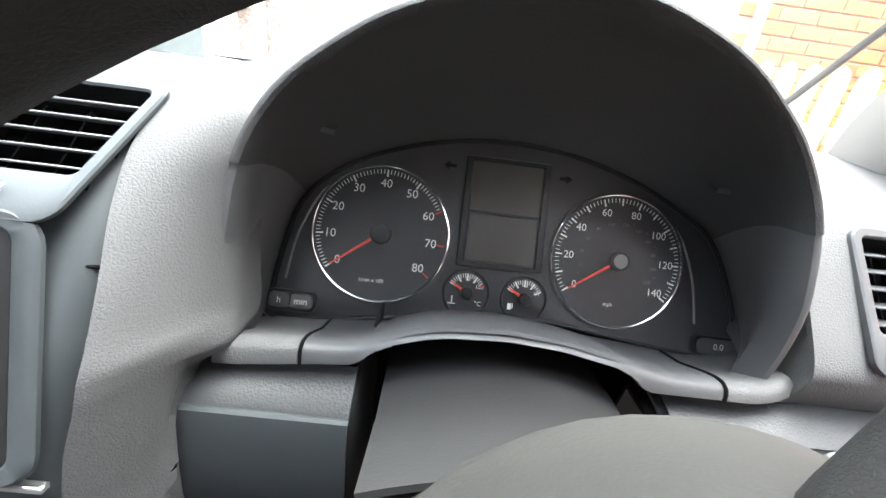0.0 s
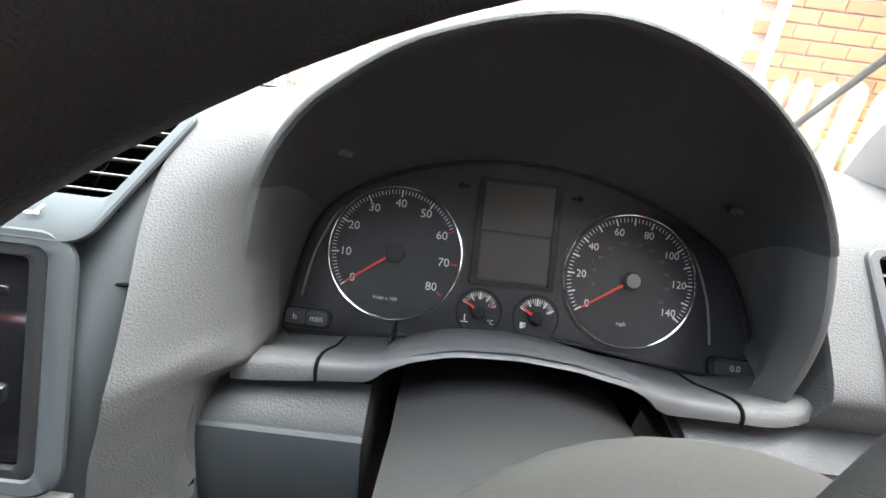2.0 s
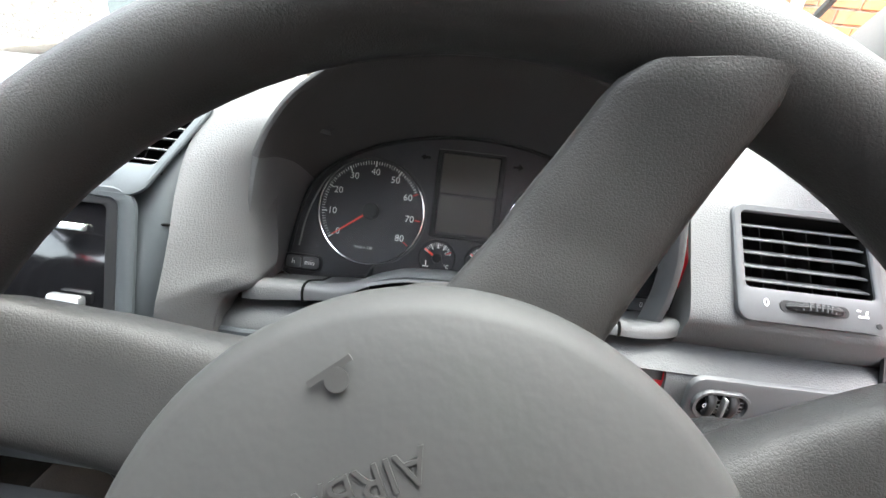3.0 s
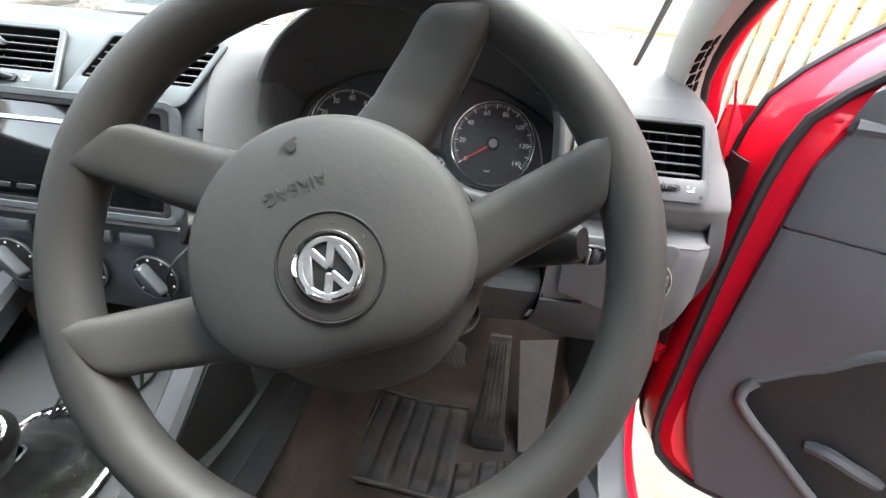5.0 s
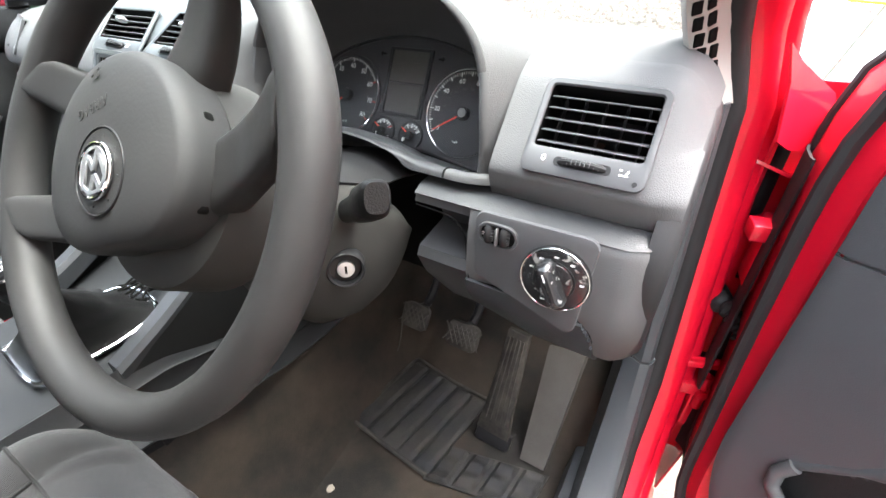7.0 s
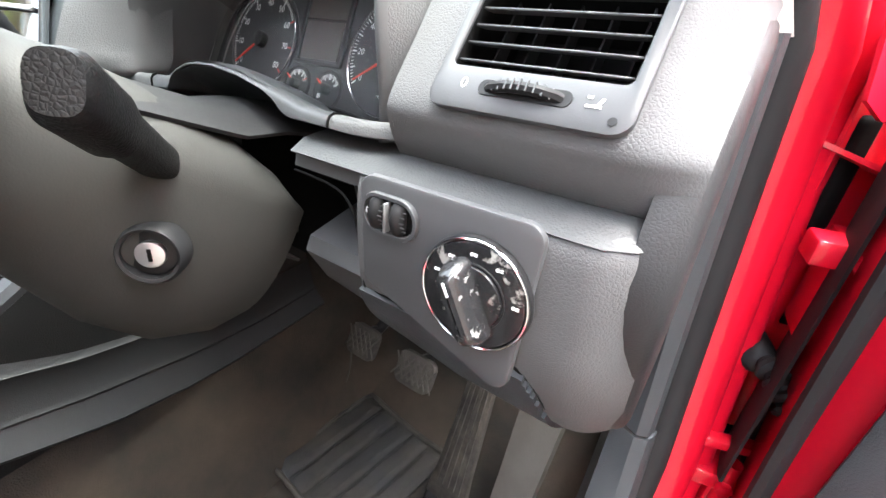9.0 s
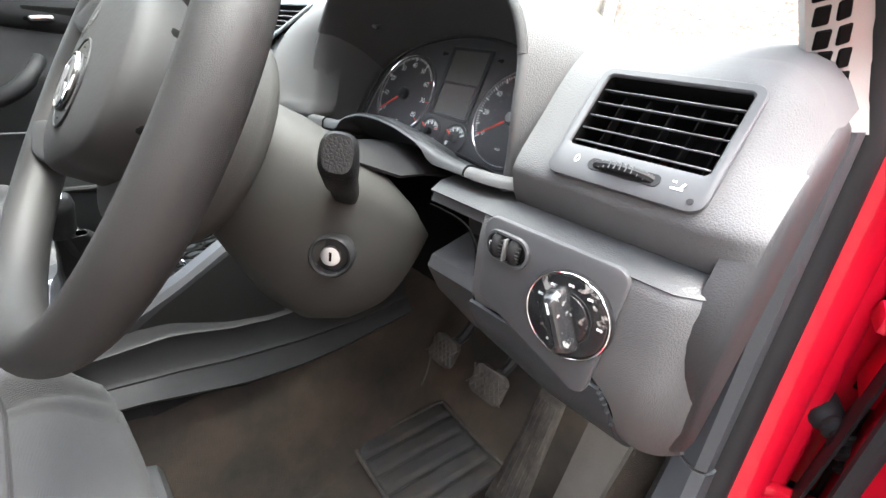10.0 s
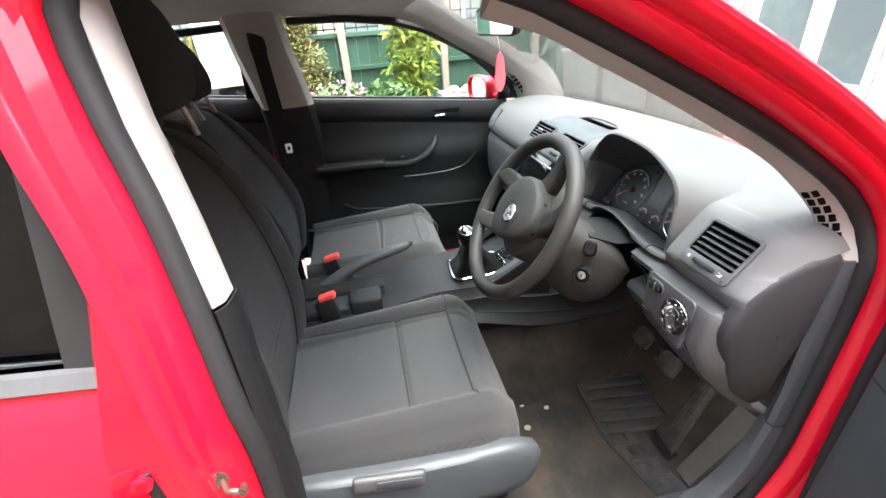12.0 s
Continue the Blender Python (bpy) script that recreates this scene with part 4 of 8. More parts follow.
    # panel outline: its lower edge falls towards the door, all corners rounded
    panel_pts = []
    for cx, cy, a0 in ((0.049, 0.033, 0), (-0.053, 0.033, 90), (-0.051, -0.023, 180), (0.043, -0.056, 270)):
        for k in range(7):
            a = radians(a0 + 15 * k)
            panel_pts.append((cx + 0.011 * math.cos(a), cy + 0.011 * math.sin(a)))
    part("switch_panel", plate(panel_pts, 0.005, 0.002, mp), HARD, d, "smooth grey headlamp switch panel")
    ms = at2(mp, 0.026, -0.006, 0.005)
    sw = part("light_switch", disc(0.0355, 0.004, 56, 0.0015, ms), DARK, d, "worn black rotary headlamp switch with bright ring")
    part("bright_ring", ring(0.0338, 0.0009, 64, ms @ pose(0, 0, 0.0045)), CHROME, sw)
    part("dial_plate", disc(0.0325, 0.0055, 56, 0.001, ms), WORNDIAL, sw, "black dial with worn paint")
    part("inner_ring", ring(0.0205, 0.0006, 48, ms @ pose(0, 0, 0.0058)), DARK, sw)
    part("knob_base", disc(0.0195, 0.003, 40, 0.001, ms @ pose(0, 0, 0.0055)), WORNDIAL, sw)
    mk = ms @ pose(0, -0.001, 0.006, 0, 0, 27)
    grip = loft([[mk @ Vector((x * s, y * (0.5 + 0.5 * s), z)) for x, y in outline(0.017, 0.050, 0.006, 6)] for s, z in ((1.0, 0.0), (0.92, 0.009), (0.66, 0.0165), (0.45, 0.0185), (0.05, 0.0188))], closed=True)
    part("knob", grip, WORNKNOB, sw, "black turning knob worn pale along its edge")
    part("pointer", rbox(0.0014, 0.008, 0.0006, 0, 1, ms @ pose(-0.0055, 0.011, 0.0252, 0, 0, 27)), PRINT, sw)
    for a in (128, 95, 58, 160, 8, 250):
        mm = ms @ pose(0.026 * math.cos(radians(a)), 0.026 * math.sin(radians(a)), 0.0057)
        part("symbol", merge(disc(0.0011, 0.0003, 10, 0, mm), rbox(0.0022, 0.0004, 0.0003, 0, 1, mm @ pose(0.0022, 0.0006, 0)), rbox(0.0022, 0.0004, 0.0003, 0, 1, mm @ pose(0.0022, -0.0006, 0))), PRINT, sw, smooth=0)
    ma = at2(mp, -0.038, 0.022, 0.005)
    ad = part("beam_adjuster", frame_ring(outline(0.044, 0.027, 0.013, 7), outline(0.038, 0.021, 0.010, 7), 0.0035, 0.001, ma), HARD, d, "headlamp level wheel in oval recess")
    # near-black plate for the shade in the recess
    part("recess", plate(outline(0.037, 0.021, 0.01, 7), 0.0008, 0, ma), VOID, ad)
    for dx in (-0.0085, 0.0085):
        part("wheel", xf(tube([(0, -0.0085, 0), (0, -0.006, 0.004), (0, 0, 0.0055), (0, 0.006, 0.004), (0, 0.0085, 0)], 0.0056, 12, flat=0.6), at2(ma, dx, 0, -0.002)), DARK, ad)
        for k in range(5):
            part("rib", rbox(0.011, 0.0007, 0.0008, 0, 1, at2(ma, dx, -0.006 + 0.003 * k, 0.0054 - 0.0016 * abs(k - 2) ** 1.5 * 0.5)), HARD, ad)
    part("divider", rbox(0.0022, 0.019, 0.006, 0.0006, 1, at2(ma, 0, 0, 0.004)), PRINTDIM, ad)
    part("mark", words("0", 0.006, at2(ma, -0.0145, 0.001, 0.0050)), PRINT, ad, smooth=0)
    # joints of the knee panel
    part("trim_joint", tube(curve([(0.240, 0.1995, 0.824), (0.300, 0.1985, 0.829), (0.334, 0.1985, 0.828), (0.355, 0.1995, 0.822), (0.370, 0.2035, 0.812), (0.3795, 0.212, 0.790), (0.3815, 0.240, 0.750), (0.382, 0.290, 0.695)], 24), 0.0012, 6), VOID, d)
    return d


dashboard()


# ---- instrument cluster ----
UPC = Vector((0, 0.425, 0.905))
MC = axes((CX, 0.327, 0.97), VX, UPC)     # middle between the two large dials


def cluster():
    c = thing("instrument_cluster", "black instrument cluster with two white-ringed dials", "instrument cluster", (CX, 0.33, 0.97))
    # hood: rounded rim, outer shell and lining, whose shade is put into its colour
    rim = curve([(-0.172, 0.2315, 0.926), (-0.175, 0.2300, 0.955), (-0.175, 0.2295, 0.975), (-0.173, 0.230, 1.000), (-0.166, 0.238, 1.040), (-0.150, 0.243, 1.072), (-0.122, 0.240, 1.099), (-0.072, 0.230, 1.127), (0.0, 0.215, 1.141),
                 (0.072, 0.230, 1.127), (0.122, 0.240, 1.099), (0.150, 0.243, 1.072), (0.166, 0.238, 1.040), (0.173, 0.230, 1.000), (0.175, 0.2295, 0.975), (0.175, 0.2300, 0.955), (0.172, 0.2315, 0.926)], 57)
    HX = 0.0530
    def shell(kx, kz, dy, flat=0.0):
        return [(HX + p.x * kx, p.y * (1 - flat) + 0.22 * flat + dy, 0.94 + (p.z - 0.94) * kz) for p in rim]
    part("hood", loft([shell(1.020, 1.007, 0.0045), shell(1.024, 1.008, 0.006), shell(1.038, 1.010, 0.012), shell(1.065, 1.008, 0.024), shell(1.11, 0.992, 0.042), shell(1.16, 0.965, 0.07, 0.3), shell(1.24, 0.88, 0.14, 0.7), shell(1.28, 0.60, 0.24, 1.0)], thick=0.002), DASH, c, "grained grey instrument hood")
    # outline of the instrument face, bottom left round the top to bottom right
    upper = curve([(-0.181, -0.071, 0), (-0.179, -0.050, 0), (-0.175, -0.022, 0), (-0.165, 0.018, 0), (-0.142, 0.045, 0), (-0.104, 0.066, 0), (-0.055, 0.081, 0), (0.0, 0.087, 0), (0.055, 0.082, 0), (0.104, 0.068, 0), (0.146, 0.048, 0), (0.174, 0.028, 0), (0.191, -0.003, 0), (0.203, -0.039, 0), (0.213, -0.066, 0)], 57)
    r0 = [Vector(p) for p in shell(0.9525, 0.9625, 0.0175)]
    f = [MC @ Vector((p.x, p.y, 0.001)) for p in upper]
    inner = [shell(1.022, 1.007, 0.005), shell(1.016, 1.0055, 0.002), shell(1.008, 1.002, 0.0), shell(0.996, 0.996, -0.0008), shell(0.982, 0.987, 0.0), shell(0.966, 0.975, 0.005), r0]
    inner += [[p.lerp(q, t) + Vector((0, 0, 0.010 * math.sin(math.pi * t) * math.sin(math.pi * k / 56))) for k, (p, q) in enumerate(zip(r0, f))] for t in (0.2, 0.4, 0.6, 0.8, 1.0)]
    lo, hi = 10, 47
    part("hood_lining", loft([[Vector(q) + Vector((0, -0.0012, 0)) for q in r[lo:hi]] for r in inner], thick=0.003), HOODIN, c, "soft matt hood lining, coloured darker for shade")
    part("hood_flank", loft([r[:lo + 1] for r in inner], thick=0.002), FLANK, c, "smooth grey flank beside the instruments")
    part("hood_flank", loft([r[hi - 1:] for r in inner], thick=0.002), FLANK, c, "smooth grey flank beside the instruments")
    # face plate
    lower = curve([(0.213, -0.066, 0), (0.207, -0.071, 0), (0.16, -0.070, 0), (0.10, -0.063, 0), (0.048, -0.057, 0), (-0.01, -0.057, 0), (-0.079, -0.066, 0), (-0.143, -0.075, 0), (-0.176, -0.077, 0), (-0.181, -0.071, 0)], 30)
    pts = [(p.x, p.y) for p in upper][::-1] + [(p.x, p.y) for p in lower][::-1][1:-1]
    part("face_plate", plate(pts, 0.003, 0, MC @ pose(0, 0, -0.004)), CLUSTER, c)
    part("face_edge", tube([MC @ Vector((p.x * 0.985, p.y * 0.985, 0.002)) for p in upper], 0.0022, 6), DARK, c)
    part("face_edge", tube([MC @ Vector((p.x, p.y + 0.001, 0.002)) for p in lower], 0.0018, 6), DARK, c)
    # pale tubes: the light caught along the face edge, put into colour
    for s in (-1, 1):
        line = [(s * 0.168, -0.044), (s * 0.163, -0.010), (s * 0.152, 0.020), (s * 0.142, 0.034)]
        part("edge_glint", tube([MC @ Vector((x, y, 0.0)) for x, y in [(q.x, q.y) for q in curve([(a, b, 0) for a, b in line], 12)]], 0.0010, 5), HUBCAP, c)
    def dial(x, y, r, marks, start, sweep, minor, texts, text_r, size, needle_at, red_from=2.0, silver_hub=False):
        mm = at2(MC, x, y, 0)
        dl = part("dial", disc(r, 0.0016, 64, 0, mm @ pose(0, 0, -0.001)), DIAL, c, "black dial with white figures and red needle")
        part("chrome_ring" if r > 0.03 else "dark_ring", ring(r, 0.0011, 80, mm @ pose(0, 0, 0.0012)), CHROME if r > 0.03 else DARK, dl)
        part("dial_wall", loft([[mm @ Vector((q * r * math.cos(t), q * r * math.sin(t), z)) for t in [2 * math.pi * k / 64 for k in range(64)]] for q, z in ((1.0, 0.0012), (1.05, 0.0008), (1.055, -0.002))], closed=True), CLUSTER, dl)
        b_w = None
        for k in range(marks * minor + 1):
            f2 = k / (marks * minor)
            a = radians(start - sweep * f2)
            big = k % minor == 0
            ln = 0.0058 if big else 0.0034
            rr = r - 0.0028 - ln / 2
            q = rbox(ln, 0.0012 if big else 0.0005, 0.0003, 0, 1, mm @ pose(rr * math.cos(a), rr * math.sin(a), 0.0011) @ pose(0, 0, 0, 0, 0, math.degrees(a)))
            if f2 >= red_from - 1e-6:
                if big:
                    part("red_mark", q, REDMARK, dl, smooth=0)
                else:
                    q.free()
            else:
                b_w = merge(b_w, q) if b_w else q
        part("scale_print", b_w, PRINT, dl, smooth=0)
        for s, f2 in texts:
            a = radians(start - sweep * f2)
            part("figure", words(s, size, mm @ pose(text_r * math.cos(a), text_r * math.sin(a), 0.0012)), PRINT, dl, smooth=0)
        a = radians(start - sweep * needle_at)
        tip = r * 0.86
        nd = loft([[mm @ pose(0, 0, 0, 0, 0, math.degrees(a)) @ Vector(p) for p in ((u, -w, 0.004), (u, w, 0.004), (u, w * 0.6, 0.0052), (u, -w * 0.6, 0.0052))] for u, w in ((0.004, 0.0013), (tip, 0.0006))], closed=True, caps=True)
        part("needle", nd, NEEDLE, dl, "red needle at zero")
        hub_r = 0.0085 if r > 0.03 else 0.0052
        part("needle_hub", disc(hub_r, 0.0085, 32, 0.002, mm), DARK, dl)
        if silver_hub:
            part("hub_cap", disc(hub_r * 0.72, 0.0092, 32, 0.0015, mm), HUBCAP, dl)
        return dl, mm
    t = dial(-0.097, 0.0, 0.0545, 8, 217, 254, 10, [(str(10 * k) if k else "0", k / 8) for k in range(9)], 0.0405, 0.0096, 0.0, 0.75)
    part("legend", words("1/min x 100", 0.0042, t[1] @ pose(-0.004, -0.038, 0.0012)), PRINT, t[0], smooth=0)
    s = dial(0.097, 0.0, 0.0545, 14, 214, 248, 5, [(str(20 * k), k / 7) for k in range(8)], 0.0405, 0.0086, 0.0, silver_hub=True)
    part("legend", words("mph", 0.0046, s[1] @ pose(-0.004, -0.036, 0.0012)), PRINT, s[0], smooth=0)
    for k in range(1, 12):
        a = radians(214 - 248 * (k * 20 / 1.609) / 140)
        part("inner_figure", words(str(20 * k), 0.0038, s[1] @ pose(0.0305 * math.cos(a), 0.0305 * math.sin(a), 0.0012)), PRINTDIM, s[0], smooth=0)
        b2 = radians(214 - 248 * ((k * 20 - 10) / 1.609) / 140)
        part("inner_dot", disc(0.0005, 0.0003, 8, 0, s[1] @ pose(0.034 * math.cos(b2), 0.034 * math.sin(b2), 0.0011)), PRINTDIM, s[0], smooth=0)
    g1 = dial(-0.0235, -0.0395, 0.0185, 4, 152, 124, 4, [("90", 0.5), ("130", 1.0)], 0.0115, 0.0046, 0.03, 0.95)
    g2 = dial(0.0235, -0.0395, 0.0185, 4, 152, 124, 4, [("1/2", 0.5), ("1/1", 1.0)], 0.0115, 0.0046, 0.03)
    part("legend", words("°C", 0.0052, g1[1] @ pose(0.010, -0.008, 0.0012)), PRINT, g1[0], smooth=0)
    part("symbol", merge(rbox(0.001, 0.005, 0.0003, 0, 1, g1[1] @ pose(-0.011, -0.006, 0.001)), rbox(0.006, 0.0008, 0.0003, 0, 1, g1[1] @ pose(-0.011, -0.0095, 0.001))), PRINT, g1[0], smooth=0)
    part("symbol", merge(rbox(0.003, 0.005, 0.0003, 0, 1, g2[1] @ pose(-0.011, -0.007, 0.001)), rbox(0.0008, 0.004, 0.0003, 0, 1, g2[1] @ pose(-0.0085, -0.0065, 0.001))), PRINT, g2[0], smooth=0)
    # middle display, two panes
    dm = at2(MC, 0.0, 0.027, 0)
    fr = part("display_frame", frame_ring(outline(0.070, 0.090, 0.002, 4), outline(0.058, 0.082, 0.001, 4), 0.003, 0.001, dm), DARK, c)
    part("display", rbox(0.057, 0.041, 0.0012, 0, 1, dm @ pose(0, 0.0205, 0.001)), SCREEN, fr, "unlit grey display")
    part("display", rbox(0.055, 0.037, 0.0012, 0, 1, dm @ pose(0, -0.0205, 0.0014)), SCREEN, fr, "unlit brown-grey display")
    part("display_bar", rbox(0.058, 0.0018, 0.002, 0, 1, dm @ pose(0, 0.0, 0.001)), DARK, fr)
    # turn arrows, hardly visible
    for sx in (-0.048, 0.048):
        k = 1 if sx > 0 else -1
        part("turn_arrow", merge(rbox(0.006, 0.0028, 0.0003, 0, 1, at2(MC, sx - k * 0.0025, 0.062, 0.0)), plate([(0, 0.004), (k * 0.005, 0), (0, -0.004)] if k < 0 else [(0, -0.004), (0.005, 0), (0, 0.004)], 0.0003, 0, at2(MC, sx, 0.062, 0.0))), VOID, c, smooth=0)
    # clear curved lens over the whole face
    rows = []
    for k in range(len(upper)):
        p, q = upper[k], lower[min(int((1 - k / (len(upper) - 1)) * (len(lower) - 1)), len(lower) - 1)]
        rows.append([MC @ Vector((p.x * 0.985 + (q.x - p.x) * 0.97 * t, p.y * 0.985 + (q.y - p.y) * 0.97 * t, 0.012 + 0.006 * math.sin(math.pi * t))) for t in [i / 6 for i in range(7)]])
    lens = part("lens", loft(rows), LENS, c, "clear dusty instrument lens")
    lens.visible_shadow = False
    # setting buttons at the lower corners
    for sx, n2 in ((-0.161, 2), (0.186, 1)):
        mm = at2(MC, sx, -0.0605, 0.0)
        bz = part("button_bezel", frame_ring(outline(0.040, 0.017, 0.006, 6), outline(0.035, 0.012, 0.005, 6), 0.005, 0.001, mm), DARK, c)
        for k in range(n2):
            w = 0.034 / n2
            part("button", plate(outline(w - 0.001, 0.0115, 0.003, 5), 0.0062, 0.001, at2(mm, (k - (n2 - 1) / 2) * w, 0)), FLANK, bz)
            part("legend", words("h" if n2 == 2 and k == 0 else "min" if n2 == 2 else "0.0", 0.0072, at2(mm, (k - (n2 - 1) / 2) * w, 0, 0.0066)), PRINT, bz, smooth=0)
    return c


cluster()


# ---- steering wheel and column ----
TILTW = radians(31)
WC = Vector((0.0615, -0.0205, 0.994))
WUP = Vector((0, math.sin(TILTW), math.cos(TILTW)))
MW0 = axes(WC, VX, WUP)                       # wheel plane, facing the driver
MW = MW0 @ pose(0, 0, 0, 0, 0, -152)          # the wheel is turned far round


def steering_wheel():
    w = thing("steering_wheel", "black four-spoke steering wheel turned far round", "steering wheel", WC)
    w.matrix_world = Matrix.Translation(WC)
    seg, R = 96, 0.1767
    rows = []
    for k in range(seg):
        a = 2 * math.pi * k / seg
        # the rim swells a little at the thumb rests
        sw = 1 + 0.10 * sum(math.exp(-((math.degrees(a) - q + 180) % 360 - 180) ** 2 / 160) for q in (4, 176, 225, 314))
        row = []
        for j in range(18):
            b = 2 * math.pi * j / 18
            rr = R + 0.0160 * sw * math.cos(b)
            row.append(MW @ Vector((rr * math.cos(a), rr * math.sin(a), 0.0175 * math.sin(b))))
        rows.append(row)
    part("rim", loft(rows, closed=True, loop=True), WHEEL, w)
    # hub cushion: round, flattened on the side that now hangs lowest
    def hub_r(a):
        return 0.0885 - 0.004 * math.cos(a) - 0.030 * max(0.0, math.cos(a - radians(290))) ** 2.5
    rings = []
    for s, z in ((0.90, -0.046), (0.985, -0.034), (1.0, -0.022), (1.0, 0.003), (0.994, 0.0075), (0.978, 0.0108), (0.948, 0.0140), (0.934, 0.0150), (0.915, 0.0158), (0.80, 0.0188), (0.62, 0.0208), (0.45, 0.0216), (0.40, 0.0216)):
        rings.append([MW0 @ Vector((s * hub_r(a) * math.cos(a), s * hub_r(a) * math.sin(a), z)) for a in [2 * math.pi * k / 96 for k in range(96)]])
    part("airbag_cover", loft(rings, closed=True, caps=True), HUB, w, "grained black airbag cover")
    # near-black blocks stand in for the shade in the hub's holes
    for ang in (41, -4, 158, 206):
        a = radians(ang)
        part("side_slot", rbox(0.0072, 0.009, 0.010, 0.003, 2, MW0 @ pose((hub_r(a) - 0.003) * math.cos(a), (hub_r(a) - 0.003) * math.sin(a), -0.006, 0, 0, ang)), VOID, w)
    mh = MW @ pose(0, 0.002, 0.0215) @ Matrix.Scale(0.885, 4)
    part("emblem_ring", ring(0.0355, 0.0010, 64, mh @ pose(0, 0, 0.0004)), DARK, w)
    part("emblem_dish", disc(0.034, 0.0006, 56, 0, mh), WHEEL, w)
    em = part("emblem", disc(0.0232, 0.003, 56, 0.001, mh), DARK, w, "chrome round maker's badge")
    part("badge_ring", ring(0.0222, 0.0018, 64, mh @ pose(0, 0, 0.0030)), CHROME, em)
    part("badge_ring", frame_ring([(0.0198 * math.cos(2 * math.pi * k / 56), 0.0198 * math.sin(2 * math.pi * k / 56)) for k in range(56)], [(0.0160 * math.cos(2 * math.pi * k / 56), 0.0160 * math.sin(2 * math.pi * k / 56)) for k in range(56)], 0.0018, 0.0006, mh @ pose(0, 0, 0.0030)), BADGE, em)
    def bar(x0, y0, x1, y1, wd=0.0052):
        dx, dy = x1 - x0, y1 - y0
        return rbox(math.hypot(dx, dy), wd, 0.0022, 0.0007, 1, mh @ pose((x0 + x1) / 2, (y0 + y1) / 2, 0.0036) @ pose(0, 0, 0, 0, 0, math.degrees(math.atan2(dy, dx))))
    for q in ((-0.0085, 0.0195, -0.0005, 0.0035), (0.0085, 0.0195, 0.0005, 0.0035), (-0.0175, 0.012, -0.0085, -0.0165), (-0.0085, -0.0165, 0.0, 0.0), (0.0, 0.0, 0.0085, -0.0165), (0.0085, -0.0165, 0.0175, 0.012)):
        part("badge_bar", bar(*q), BADGE, em)
    for k in range(8):
        a = radians(22.5 + 45 * k)
        part("stud", disc(0.0009, 0.0008, 10, 0, mh @ pose(0.0288 * math.cos(a), 0.0288 * math.sin(a), 0.0005)), HUB, w)
    part("legend", words("AIRBAG", 0.0115, MW @ pose(0.003, -0.047, 0.02165), 0.0002), EMBOSS, w, smooth=0)
    part("symbol", merge(rbox(0.012, 0.0016, 0.0005, 0, 1, MW @ pose(-0.002, -0.073, 0.0203) @ pose(0, 0, 0, 0, 0, 12)), disc(0.003, 0.0004, 12, 0, MW @ pose(-0.003, -0.0705, 0.0203))), EMBOSS, w, smooth=0)
    # four leaf-shaped spokes: one straight edge, one curving out to a point on the rim
    spread = [(0.060, 46), (0.08, 40), (0.09, 35), (0.10, 30), (0.11, 26), (0.12, 23.3), (0.13, 21), (0.14, 18.7), (0.15, 16.9), (0.158, 15.6), (0.164, 14.2), (0.1685, 11.5), (0.1705, 8)]
    front = [(0.060, -0.008), (0.09, -0.006), (0.11, -0.004), (0.13, 0.001), (0.14, 0.0045), (0.15, 0.009), (0.16, 0.0140), (0.1705, 0.0172)]
    deep = [(0.060, 0.034), (0.09, 0.032), (0.11, 0.028), (0.15, 0.022), (0.1705, 0.014)]
    for ang, root, side in ((32.5, 0, -1), (63.5, -3, 1), (168, 3, -1), (199.5, 0, 1)):
        rows = []
        for k in range(25):
            r = 0.062 + 0.1085 * k / 24
            wide, th = table(spread, r), table(deep, r)
            ring_pts = []
            for j in range(36):
                b = 2 * math.pi * j / 36
                v = 0.5 + 0.5 * math.copysign(abs(math.cos(b)) ** 0.55, math.cos(b))
                h = 0.5 * th * math.copysign(abs(math.sin(b)) ** 0.62, math.sin(b))
                a = radians(ang + root * (1 - k / 24) + side * v * wide)
                q = r - 0.006 * v * v * k / 24       # the outer corner runs into the rim early
                ring_pts.append(MW0 @ Vector((q * math.cos(a), q * math.sin(a), table(front, q) - 0.002 * v * k / 24 - th / 2 + h)))
            rows.append(ring_pts)
        part("spoke", loft(rows, closed=True, caps=True), WHEEL, w)
    # drum-shaped housing behind the cushion
    part("boss", loft([[MW0 @ Vector((r * math.cos(a), r * math.sin(a), z)) for a in [2 * math.pi * k / 48 for k in range(48)]] for r, z in ((0.075, -0.018), (0.0865, -0.021), (0.0885, -0.026), (0.0905, -0.045), (0.0918, -0.066), (0.0905, -0.073), (0.086, -0.077), (0.078, -0.080), (0.050, -0.081))], closed=True, caps=True), SHROUD, w, "smooth dark housing behind the airbag")
    return w


steering_wheel()


